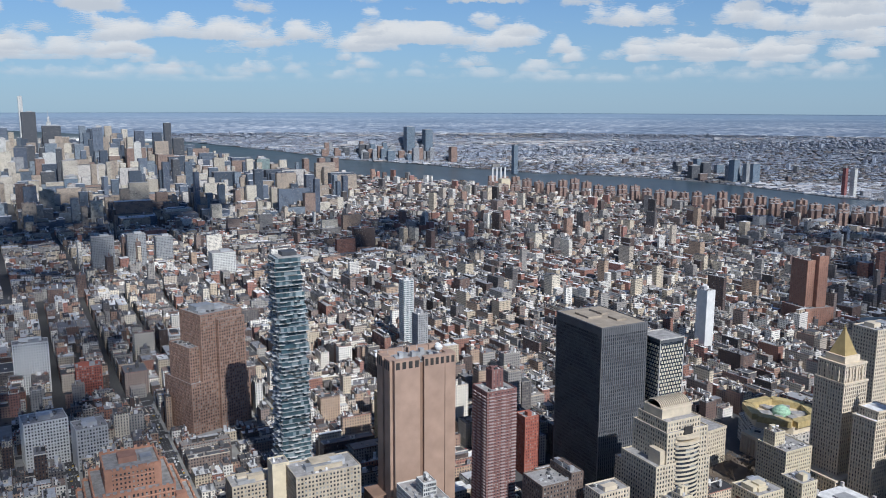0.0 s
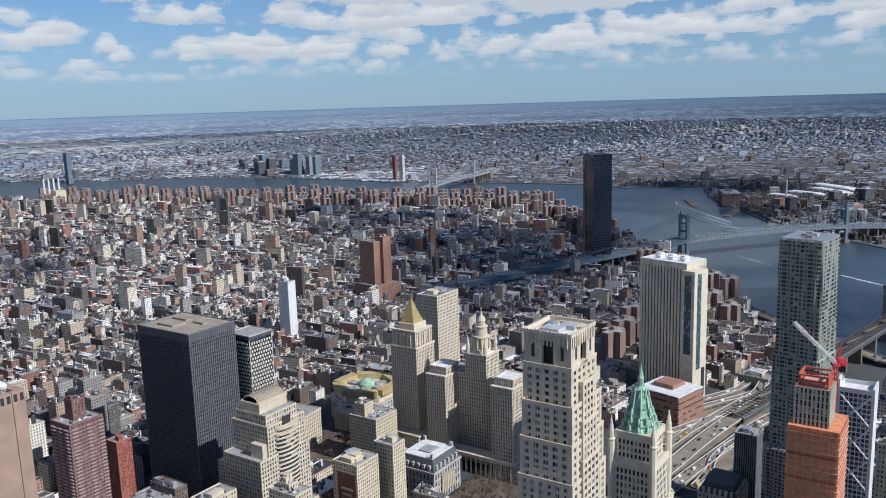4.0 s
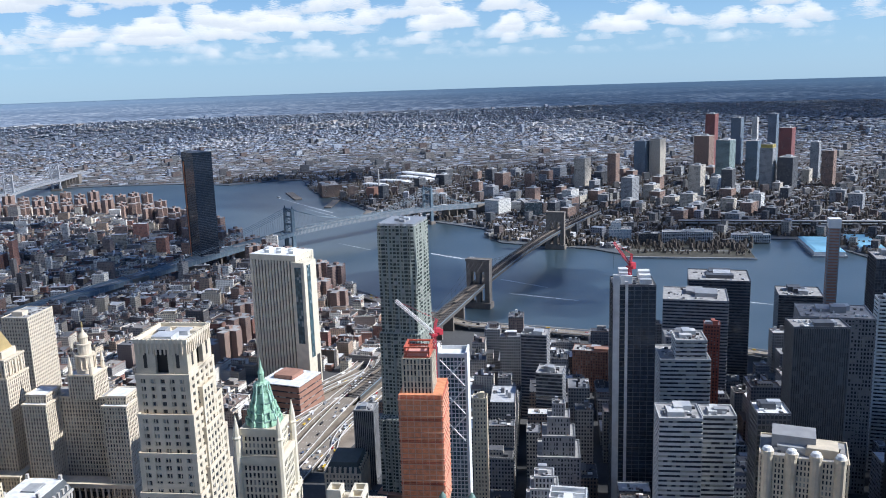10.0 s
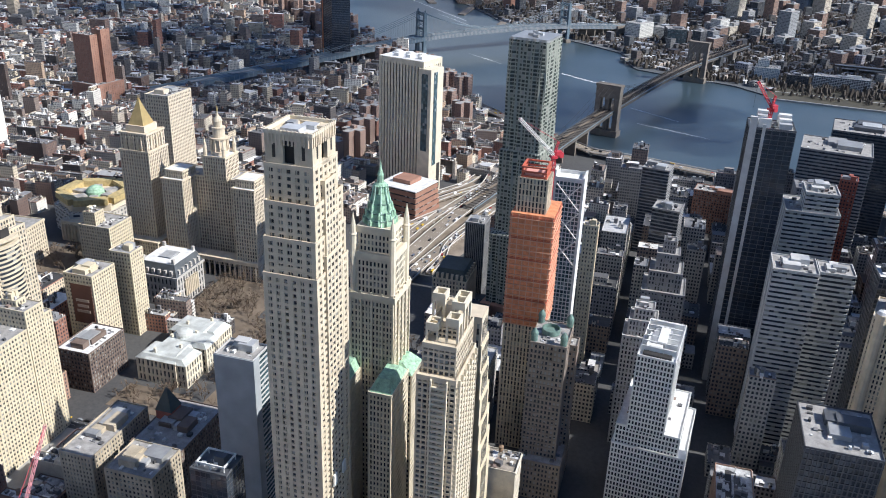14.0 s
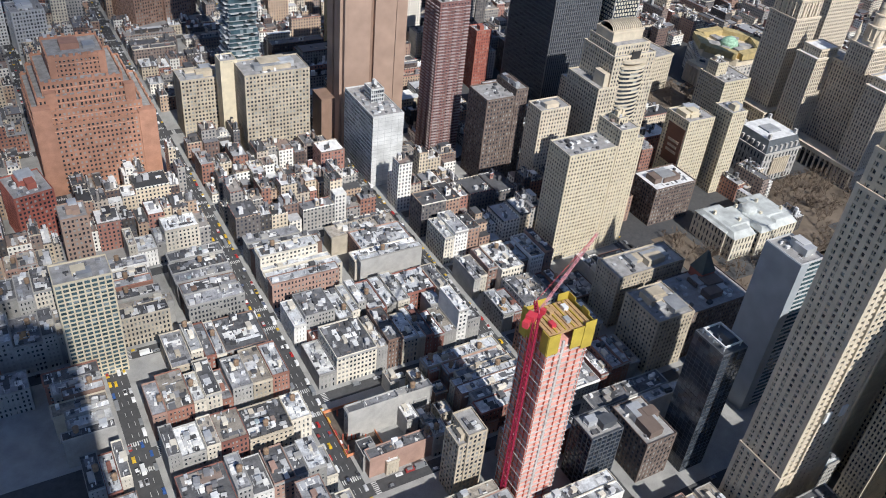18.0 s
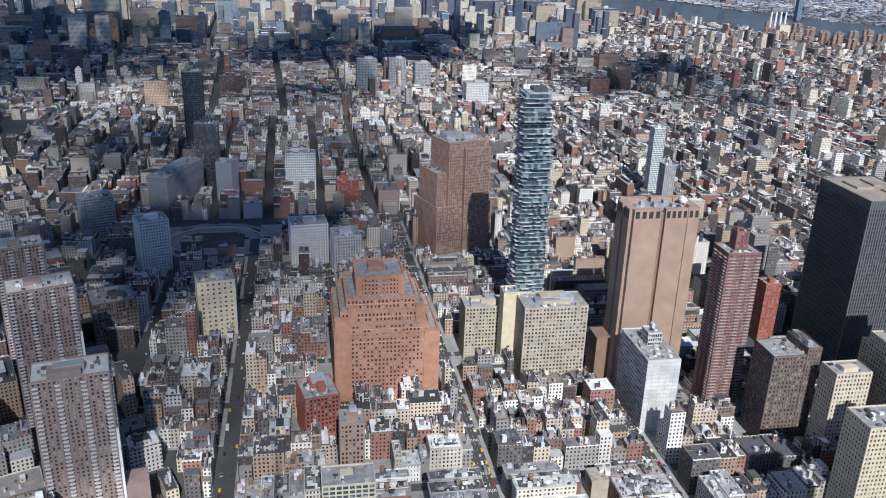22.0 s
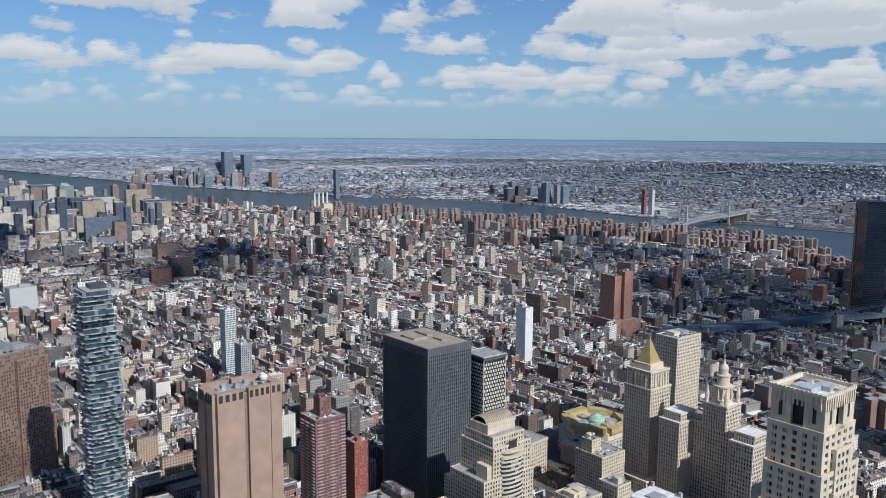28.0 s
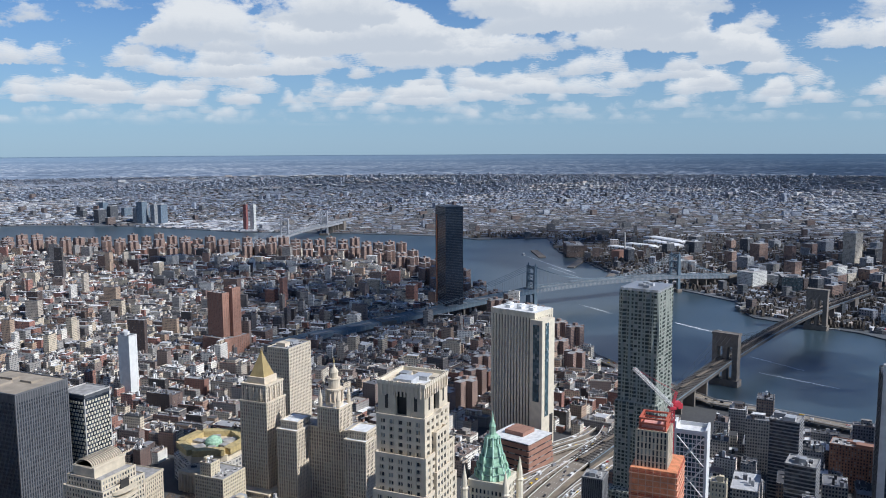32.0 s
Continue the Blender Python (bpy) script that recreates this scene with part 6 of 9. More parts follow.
# ---- the square and the park ----
def records_hall():
    b = root("records_hall", "grey granite records hall with a dark mansard roof", "building", 776, 55, 0, 31.5)
    keep(776, 55, 52, 50)
    c, g = facade_rows(46, 44, 0, 30, 4.6, 7.0, 2.2, 2.0, 0.6)
    part("glazing", c, M_GLASS, b, kind="stuff")
    part("stone_wall", g, M_GRANITE, b, kind="stuff")
    ring("cornice", 48, 46, 1.4, 30, 32, M_GRANITE, b)
    for k in range(8):
        lathe("column", [(1.0, 8), (0.9, 24), (1.1, 25)], M_LIME2, b, 8, -10 + k * 2.9, -23)
    part("mansard_roof", [(0, 0, 32, 43, 46, 44, 0, 0, 0, 0.82)], M_SLATE, b)
    for k in range(6):
        part("dormer", [(-17 + k * 6.8, -20, 33, 38, 2.6, 4)], M_GRANITE, b)
        part("dormer", [(-21, -16 + k * 6.4, 33, 38, 4, 2.6)], M_GRANITE, b)
    ring("roof_terrace", 37, 35, 10, 43, 43.6, M_WHITEROOF, b)
    part("skylight", [(0, 0, 43, 44.5, 15, 13)], M_PLANT, b)
    for sx in (-1, 1):
        for sy in (-1, 1):
            part("chimney", [(sx * 17, sy * 16, 40, 48, 2.6, 2.6)], M_GRANITE, b)


M_LEAD = plain("pale_metal_roof", (0.5, 0.52, 0.5), 0.7, vary=0.35, scale=0.12)


def courthouse_white():
    b = root("old_courthouse", "white marble courthouse with pale metal roofs", "building", 645, 40, 0, 31.5)
    keep(645, 40, 76, 52)
    for px, py, w, d, h in ((0, 0, 74, 28, 22), (-24, 0, 24, 46, 21), (24, 0, 24, 46, 21), (0, -12, 20, 28, 23)):
        c, g = facade_rows(w, d, 0, h, 4.0, 6.5, 2.0, 2.0, 0.5, px, py)
        part("glazing", c, M_GLASS, b, kind="stuff")
        part("marble_wall", g, M_TERRA, b, kind="stuff")
        part("hipped_roof", [(px, py, h, h + 4, w + 0.6, d + 0.6, 0, 0, 0, 0.78)], M_LEAD, b)
    lathe("rotunda", [(7, 25), (7, 29), (6, 30.5), (3, 32)], M_LEAD, b, 16)
    for k in range(6):
        part("chimney", [(-30 + k * 12, 8 * (-1) ** k, 22, 29, 2, 2)], M_TERRA, b)


def city_hall():
    b = root("city_hall", "white marble city hall with a cupola", "building", 560, -20, 0, 31.5)
    keep(560, -20, 70, 30)
    for px, py, w, d, h in ((0, 0, 66, 18, 14), (-26, -3, 16, 26, 15), (26, -3, 16, 26, 15)):
        c, g = facade_rows(w, d, 0, h, 3.6, 6.5, 1.8, 1.8, 0.5, px, py)
        part("glazing", c, M_GLASS, b, kind="stuff")
        part("marble_wall", g, M_LIME2, b, kind="stuff")
        part("roof", [(px, py, h, h + 1, w - 1, d - 1)], M_ROOFTOP, b)
    lathe("cupola", [(3.4, 15), (3.4, 20), (2.6, 20.5), (2.6, 25), (1.4, 27), (0.2, 30)], M_LIME2, b, 12)


def hex_court():
    b = root("county_courthouse", "granite county courthouse with a ring of yellow sheeting", "building", 975, 142, 0, 31.5)
    keep(975, 142, 110, 100)
    loft("granite_wall", [circle(0, 0, z, 46, 6) for z in (0, 30)], M_FAB_STONE, b)
    loft("upper_storey", [circle(0, 0, z, 40, 6) for z in (30, 38)], M_LIME2, b)
    for k in range(6):
        a = 2 * math.pi * (k + 0.5) / 6
        part("yellow_sheeting", [(33 * math.cos(a), 33 * math.sin(a), 38, 45, 11, 36, -math.degrees(a), 0, 0, 1.0)], M_YELLOWNET, b)
        part("court_wing", [(20 * math.cos(a), 20 * math.sin(a), 38, 41, 18, 9, -math.degrees(a), 0, 0, 1.0)], M_ROOFTOP, b)
    lathe("copper_dome", [(10, 38), (10, 43), (8, 46), (4, 48.5), (0.2, 50)], M_COPPER, b, 20)
    part("portico", [(-44, -8, 0, 24, 14, 34)], M_LIME2, b)
    for k in range(8):
        lathe("column", [(1.2, 2), (1.0, 20), (1.3, 21)], M_LIME, b, 8, -52, -22 + k * 4.2)
    w = root("health_building", "long limestone office building with arcaded top", "building", 905, 235, 0, 25)
    keep(905, 235, 34, 100, 25)
    c, g = facade_rows(30, 96, 0, 40, 4.0, 4.4, 2.0, 1.8, 0.5)
    part("glazing", c, M_GLASS, w, kind="stuff")
    part("stone_wall", g, M_LIME2, w, kind="stuff")
    part("roof", [(0, 0, 40, 40.5, 29, 95)], M_ROOFTOP, w)
    ring("parapet", 31, 97, 0.8, 39, 41.6, M_LIME2, w)
    part("mechanical_penthouse", [(2, 10, 40.5, 45, 16, 40)], M_LIME2, w)


def bare_trees(name, label, spots, seed, height=11.0):
    """Leafless crowns: forked twigs, too many to count, one mesh."""
    rg = random.Random(seed)
    verts, faces = [], []

    def twig(p, q, r):
        base = len(verts)
        dx, dy = q[0] - p[0], q[1] - p[1]
        n = math.hypot(dx, dy) or 1
        ox, oy = -dy / n * r, dx / n * r
        verts.extend([(p[0] - ox, p[1] - oy, p[2]), (p[0] + ox, p[1] + oy, p[2]), (q[0] + ox * 0.4, q[1] + oy * 0.4, q[2]), (q[0] - ox * 0.4, q[1] - oy * 0.4, q[2])])
        verts.extend([(p[0], p[1], p[2] - r), (p[0], p[1], p[2] + r), (q[0], q[1], q[2] + r * 0.4), (q[0], q[1], q[2] - r * 0.4)])
        faces.append((base, base + 1, base + 2, base + 3))
        faces.append((base + 4, base + 5, base + 6, base + 7))
    for x, y in spots:
        h = height * rg.uniform(0.7, 1.2)
        twig((x, y, 0), (x + rg.uniform(-0.5, 0.5), y + rg.uniform(-0.5, 0.5), h * 0.45), 0.35)
        for k in range(7):
            a = rg.uniform(0, 6.28)
            e = (x + math.cos(a) * h * 0.28, y + math.sin(a) * h * 0.28, h * rg.uniform(0.6, 0.85))
            twig((x, y, h * rg.uniform(0.28, 0.45)), e, 0.22)
            for m in range(7):
                c = a + rg.uniform(-1.2, 1.2)
                f = (e[0] + math.cos(c) * h * rg.uniform(0.1, 0.24), e[1] + math.sin(c) * h * rg.uniform(0.1, 0.24), e[2] + h * rg.uniform(-0.08, 0.24))
                twig(e, f, 0.13)
    me = bpy.data.meshes.new(name)
    me.from_pydata(verts, [], faces)
    me.materials.append(M_BARK)
    return tagged(new(name, me), label, "trees", "", "stuff")


M_SLATE = plain("slate_mansard", (0.09, 0.1, 0.11), 0.6, vary=0.3)
M_FAB_STONE = fabric_wall("court_stone_walls", [(0.5, 0.47, 0.42), (0.5, 0.47, 0.42)], (4.0, 5.0))
M_YELLOWNET = plain("yellow_roof_sheeting", (0.46, 0.36, 0.17), 0.8, vary=0.35, scale=0.25)
M_BARK = plain("grey_brown_bark", (0.16, 0.12, 0.09), 0.95, vary=0.3)
M_LAWN = plain("winter_lawn", (0.16, 0.125, 0.092), 0.95, vary=0.35, scale=0.06)
records_hall()
courthouse_white()
city_hall()
hex_court()
tagged(part("park_lawn", [(600, -55, 0.004, 0.25, 150, 120, 31.5), (690, -2, 0.004, 0.25, 60, 70, 31.5)], M_LAWN), "brown winter lawn of the city park", "lawn", kind="structure")
keep(600, -55, 150, 130)
tagged(part("park_lawn", [(752, -3, 0.004, 0.26, 84, 74, 31.5), (592, 68, 0.004, 0.26, 32, 58, 31.5)], M_LAWN), "bare brown ground behind the courthouse", "lawn", kind="structure")
keep(752, -3, 84, 74, 31.5, 0.0)
keep(592, 68, 32, 58, 31.5, 0.0)
_r = random.Random(4)
bare_trees("bare_trees", "leafless park trees round the city hall", [uv_to_xy(u, v, 31.5) for u, v in [(_r.uniform(190, 345), _r.uniform(470, 620)) for k in range(230)] if not kept(*uv_to_xy(u, v, 31.5), -8) or _r.random() < 0.5], 3)
bare_trees("bare_trees", "leafless trees behind the old courthouse", [(752 + 0.853 * a + 0.522 * c, -3 - 0.522 * a + 0.853 * c) for a, c in [(_r.uniform(-38, 38), _r.uniform(-34, 34)) for k in range(95)]] + [(592 + _r.uniform(-16, 16), 68 + _r.uniform(-26, 26)) for k in range(26)], 6)
tagged(part("park_lawn", [(880, 175, 0.004, 0.25, 60, 60, 31.5)], M_LAWN), "bare ground of the court square", "lawn", kind="structure")
keep(865, 165, 60, 70)
bare_trees("bare_trees", "leafless trees in the court square", [(880 + _r.uniform(-30, 30), 170 + _r.uniform(-30, 30)) for k in range(40)], 8)

tagged(part("park_lawn", [(368, -203, 0.004, 0.25, 44, 46, 34)], M_LAWN), "brown churchyard lawn with bare trees", "lawn", kind="structure")
keep(366, -205, 48, 52, 34, 0.0)
bare_trees("churchyard_trees", "leafless trees of the churchyard", [(368 + _r.uniform(-20, 20), -203 + _r.uniform(-20, 20)) for k in range(22)], 14)

# ---- bridges ----
def along(p, q, k):
    return tuple(a + (b - a) * k for a, b in zip(p, q))


def sag(p, q, drop, n=24):
    """A hanging cable from p to q, lower in the middle by drop below the straight line."""
    return [(p[0] + (q[0] - p[0]) * k / n, p[1] + (q[1] - p[1]) * k / n, p[2] + (q[2] - p[2]) * k / n - drop * 4 * (k / n) * (1 - k / n)) for k in range(n + 1)]


def deck_run(pts, width, thick, mat, parent, name="deck_span", rail=True):
    for p, q in zip(pts, pts[1:]):
        p, q = Vector(p), Vector(q)
        d = (q - p)
        s = Vector((d.y, -d.x, 0)).normalized() * (width / 2)
        up = Vector((0, 0, thick))
        rings = [[tuple(e + s), tuple(e - s), tuple(e - s - up), tuple(e + s - up)] for e in (p - d.normalized() * 0.5, q)]
        loft(name, rings, mat, parent)
    if rail:
        for side in (-1, 1):
            edge = []
            for k, p in enumerate(pts):
                d = Vector(pts[min(k + 1, len(pts) - 1)]) - Vector(pts[max(k - 1, 0)])
                s = Vector((d.y, -d.x, 0)).normalized() * (width / 2 * side)
                edge.append(tuple(Vector(p) + s + Vector((0, 0, 1.6))))
            rod("rail_truss", edge, 0.7, M_BLUESTEEL if mat != M_ROADDECK else M_CONC, parent, 4)


def hangers(cable, deck_z, parent, mat, step=2, r=0.12):
    rows = [(x, y, deck_z(x, y), z, 2 * r, 2 * r) for x, y, z in cable[::step] if z > deck_z(x, y) + 1]
    if rows:
        part("hanger_ropes", rows, mat, parent, kind="stuff")


def suspension(label, a, b, ends, deck, top, width, steel, truss, masonry):
    br = root("suspension_bridge", label, "bridge", 0, 0, 0)
    A, B = Vector((*a, 0)), Vector((*b, 0))
    d = (B - A).normalized()
    s = Vector((d.y, -d.x, 0))
    head = math.degrees(math.atan2(d.x, d.y))
    for p in (a, b):
        if masonry:
            part("tower_base", [(*p, -4, 8, 46, 20, head)], M_STONE, br)
            for k in (-1, 0, 1):
                c = Vector((*p, 0)) + s * (k * 16.5)
                part("tower_pier", [(c.x, c.y, 8, 62, 8.6 if k else 7.0, 14, head)], M_STONE, br)
            for k in (-0.5, 0.5):
                for m in range(7):
                    gap = 8.4 * math.cos(math.asin(min(1, m / 7)))
                    for side in (-1, 1):
                        c = Vector((*p, 0)) + s * (k * 16.5 * 1.0 + side * (gap / 2 + (9.2 - gap) / 4))
                        if 9.2 - gap > 0.2:
                            part("arch_stone", [(c.x, c.y, 52 + m * 2, 54 + m * 2, (9.2 - gap) / 2, 12, head)], M_STONE, br)
            part("tower_head", [(*p, 62, 80, 42, 14, head)], M_STONE, br)
            part("tower_cornice", [(*p, 80, 84, 44, 16, head)], M_STONE, br)
        else:
            for k in (-1, 1):
                c = Vector((*p, 0)) + s * (k * width * 0.42)
                part("tower_leg", [(c.x, c.y, -4, top, 6.5, 9.0, head, 0, 0, 0.8)], steel, br)
            for z, hgt in ((deck + 16, 5), (deck + 34, 4), (top - 8, 8), (deck - 14, 5)):
                part("tower_portal", [(*p, z, z + hgt, width * 0.84, 3.4, head)], steel, br)
            for z in (deck + 5, deck + 22):
                for m in (-1, 1):
                    e, f = Vector((*p, z)) + s * (m * width * 0.4), Vector((*p, z + 12)) - s * (m * width * 0.4)
                    rod("tower_brace", [tuple(e), tuple(f)], 0.7, steel, br, 4)
            part("tower_base", [(*p, -4, 6, width * 1.2, 16, head)], M_STONE, br)
            for k in (-1, 1):
                c = Vector((*p, 0)) + s * (k * width * 0.42)
                lathe("finial", [(1.6, top), (1.9, top + 3), (0.3, top + 7)], steel, br, 8, c.x, c.y)
    e0, e1 = ends
    n = 14
    line = [along((*e0[:2], e0[2]), (*a, deck), k / 8) for k in range(8)] + [(*along(a, b, k / n), deck + 5 * 4 * (k / n) * (1 - k / n)) for k in range(n)] + [along((*b, deck), e1, k / 8) for k in range(9)]
    deck_run(line, width, truss, steel if not masonry else M_BRIDGEDECK, br)
    if not masonry:
        webs = []
        for p, q in zip(line, line[1:]):
            for m in range(8):
                c = along(p, q, m / 8)
                for side in (-1, 1):
                    webs.append((c[0] + s.x * side * width * 0.5, c[1] + s.y * side * width * 0.5, c[2] - truss - 0.4, c[2] + 0.4, 0.8, 1.6, head))
        part("truss_web", webs, M_CABLE, br, kind="stuff")
        part("roadway", [(*along(p, q, 0.5)[:2], along(p, q, 0.5)[2] + 0.05, along(p, q, 0.5)[2] + 0.5, width * (0.34 if o else 0.2), math.dist(p[:2], q[:2]) + 2, math.degrees(math.atan2(q[0] - p[0], q[1] - p[1]))) for p, q in zip(line, line[1:]) for o in (1,)], M_QUAY0, br, "grey worn roadway", "stuff")
    if masonry:
        beams, lanes = [], []
        for p, q in zip(line, line[1:]):
            n = max(2, int(math.hypot(q[0] - p[0], q[1] - p[1]) / 7))
            for m in range(n):
                c = along(p, q, m / n)
                beams.append((c[0], c[1], c[2] + 2.3, c[2] + 3.0, width * 0.93, 0.7, head))
                for o in (-0.36, -0.26, 0.26, 0.36):
                    lanes.append((c[0] + s.x * width * o, c[1] + s.y * width * o, c[2] + 0.02, c[2] + 0.06, 0.5, 3.5, head))
        part("cross_beam", beams, M_TRUSS, br, kind="stuff")
        part("lane_marks", lanes, M_CONC, br, kind="stuff")
        part("promenade", [(*along(p, q, 0.5)[:2], along(p, q, 0.5)[2] + 3.0, along(p, q, 0.5)[2] + 3.3, 4.2, math.dist(p[:2], q[:2]) + 1, head) for p, q in zip(line, line[1:])], M_PLYDECK, br, "brown boarded walkway", "stuff")
    for k in (-0.46, -0.16, 0.16, 0.46):
        rod("deck_truss", [(p[0] + s.x * width * k, p[1] + s.y * width * k, p[2] + (2.6 if masonry else 1.2)) for p in line], 0.55, M_TRUSS if masonry else steel, br, 4)
    zs = lambda x, y: deck
    for k in (-1, -0.35, 0.35, 1):
        off = s * (k * width * 0.44)
        pa, pb = (a[0] + off.x, a[1] + off.y, top), (b[0] + off.x, b[1] + off.y, top)
        main = sag(pa, pb, top - deck - 8, 40)
        rod("main_cable", main, 0.5 if not masonry else 0.16, steel if not masonry else M_BRIDGEDECK, br, 6)
        hangers(main, zs, br, M_CABLE if not masonry else M_BRIDGEDECK, 1 if not masonry else 2, 0.14 if not masonry else 0.08)
        for tower_p, e, back in ((pa, e0, 0.62), (pb, e1, 0.62)):
            q = along((tower_p[0], tower_p[1], deck), (e[0] + off.x, e[1] + off.y, e[2]), back)
            side = sag(tower_p, (q[0], q[1], q[2] + 1), 10, 20)
            rod("side_cable", side, 0.5 if not masonry else 0.16, steel if not masonry else M_BRIDGEDECK, br, 6)
            hangers(side[1:-1], lambda x, y: q[2] + (deck - q[2]) * 0.5, br, M_CABLE if not masonry else M_BRIDGEDECK, 1 if not masonry else 3, 0.14 if not masonry else 0.08)
    for e, p, k in ((e0, a, 0.62), (e1, b, 0.62)):
        c = along((*p, deck), e, k)
        part("anchorage", [(c[0], c[1], -2, c[2] + 1, width * 1.25, 34, head)], M_STONE, br)
    for e, p in ((e0, a), (e1, b)):
        for k in range(5):
            c = along((*p, deck), e, 0.12 + 0.1 * k)
            if k > 0:
                part("approach_pier", [(c[0], c[1], -3, c[2] - truss, width * 0.8, 4, head)], M_STONE, br)
    return br


M_QUAY0 = plain("grey_bridge_roadway", (0.27, 0.27, 0.27), 0.9, vary=0.2)
M_PLYDECK = plain("worn_walkway_boards", (0.2, 0.16, 0.12), 0.9, vary=0.3)
M_TRUSS = plain("dark_bridge_truss", (0.07, 0.06, 0.055), 0.8, vary=0.2)
M_BRIDGEDECK = plain("brown_bridge_deck", (0.095, 0.088, 0.082), 0.9, vary=0.25, scale=0.05)
M_ROADDECK = plain("worn_concrete_roadway", (0.26, 0.22, 0.175), 0.9, vary=0.25, scale=0.05)
M_RAMPYARD = plain("worn_ramp_yard", (0.24, 0.2, 0.16), 0.95, vary=0.4, scale=0.05)
M_CABLE = plain("pale_cable_rope", (0.3, 0.3, 0.31), 0.6, vary=0.1)
suspension("long stone bridge with pointed twin arches and web of cables", (1252, -632), (1610, -1012), ((930, -290, 10), (1900, -1325, 18)), 40, 84, 26, M_CABLE, 4.0, True)
suspension("blue steel suspension bridge with latticed towers", (1946, -478), (2098, -905), ((1572, 118, 16), (2200, -1200, 20)), 42, 98, 36, M_BLUESTEEL, 8.0, False)
suspension("grey steel suspension bridge far upriver", (3310, 180), (3690, 30), ((2560, 460, 12), (4020, -90, 40)), 42, 104, 36, plain("pale_grey_steel", (0.34, 0.35, 0.37), 0.6), 9.0, False)
keep(1759, -180, 56, 730, -32)


def road(label, pts, width, lanes=2):
    b = root("elevated_road", label, "road", 0, 0, 0)
    deck_run(pts, width, 1.3, M_ROADDECK, b, "road_deck")
    rows = []
    for p, q in zip(pts, pts[1:]):
        L = math.hypot(q[0] - p[0], q[1] - p[1])
        hd = math.degrees(math.atan2(q[0] - p[0], q[1] - p[1]))
        sx, sy = (q[1] - p[1]) / L, -(q[0] - p[0]) / L
        for k in range(1, lanes):
            o = -width / 2 + k * width / lanes
            n = max(1, int(L / 9))
            for m in range(n):
                c = along(p, q, (m + 0.5) / n)
                rows.append((c[0] + sx * o, c[1] + sy * o, c[2] + 0.02, c[2] + 0.05, 0.25, 3.2, hd))
    part("lane_marks", rows, M_WHITE, b, kind="stuff")
    for k, p in enumerate(pts[1:-1]):
        part("road_pier", [(p[0], p[1], -1, p[2] - 1.3, 2.4, 2.4)], M_CONC, b)
    return b


def curve(pts, n=6):
    out = []
    for k in range(len(pts) - 1):
        p0, p1, p2, p3 = pts[max(0, k - 1)], pts[k], pts[k + 1], pts[min(len(pts) - 1, k + 2)]
        for m in range(n):
            t = m / n
            out.append(tuple(0.5 * (2 * b + (c - a) * t + (2 * a - 5 * b + 4 * c - d) * t * t + (3 * b - a - 3 * c + d) * t ** 3) for a, b, c, d in zip(p0, p1, p2, p3)))
    return out + [tuple(pts[-1])]


ROADS = [(curve([(776, -158, 2), (810, -189, 4), (874, -241, 7), (939, -300, 10), (985, -350, 13), (1030, -402, 17)]), 18, 5), (curve([(760, -176, 2), (792, -203, 4), (852, -258, 7), (914, -316, 9), (960, -375, 10), (1010, -455, 9)]), 13, 4),
         (curve([(800, -150, 2), (888, -222, 6), (955, -290, 9), (1004, -338, 10), (1065, -372, 8), (1170, -430, 8)]), 10, 3), (curve([(772, -205, 2), (800, -226, 4), (830, -241, 6), (861, -268, 8), (886, -306, 8), (930, -365, 8)]), 7, 2),
         (curve([(872, -172, 2), (921, -240, 5), (956, -302, 7), (1002, -352, 8), (1085, -440, 8)]), 9, 2), (curve([(935, -200, 2), (985, -279, 4), (1022, -345, 6), (1085, -388, 7), (1185, -440, 7)]), 8, 2), (curve([(966, -215, 2), (1007, -277, 3), (1034, -322, 4), (1085, -372, 5), (1165, -468, 6)]), 9, 2)]
ROADS.append(([(math.sin(radians(a)) * (shore(NEAR_SHORE, a) - 32), math.cos(radians(a)) * (shore(NEAR_SHORE, a) - 32), 8) for a in range(98, 140, 2)], 20, 5))
for k, (pts, w, n) in enumerate(ROADS):
    road(("broad approach road with several lanes" if n > 3 else "curving ramp road") if k < 7 else "elevated riverside motorway", pts, w, n)
keep(915, -275, 90, 270, 135)
keep(990, -440, 50, 150, 150)
tagged(part("pavement", [(915, -275, 0.004, 0.12, 110, 270, 135)], M_RAMPYARD), "pale worn ground under the approach ramps", "ground", kind="structure")
rows = []
for pts, w, n in ROADS:
    for p, q in zip(pts, pts[1:]):
        for k in range(max(1, int(math.dist(p[:2], q[:2]) / 9))):
            if _r.random() < 0.75:
                c, o = along(p, q, _r.random()), (_r.randrange(n) + 0.5) * w / n - w / 2
                L = math.dist(p[:2], q[:2])
                rows.append((c[0] + (q[1] - p[1]) / L * o, c[1] - (q[0] - p[0]) / L * o, c[2] + 0.3, c[2] + _r.choice((1.5, 1.5, 1.6, 2.6)), 1.9, _r.choice((4.4, 4.6, 6.5)), math.degrees(math.atan2(q[0] - p[0], q[1] - p[1]))))
RAMP_TRAFFIC = rows


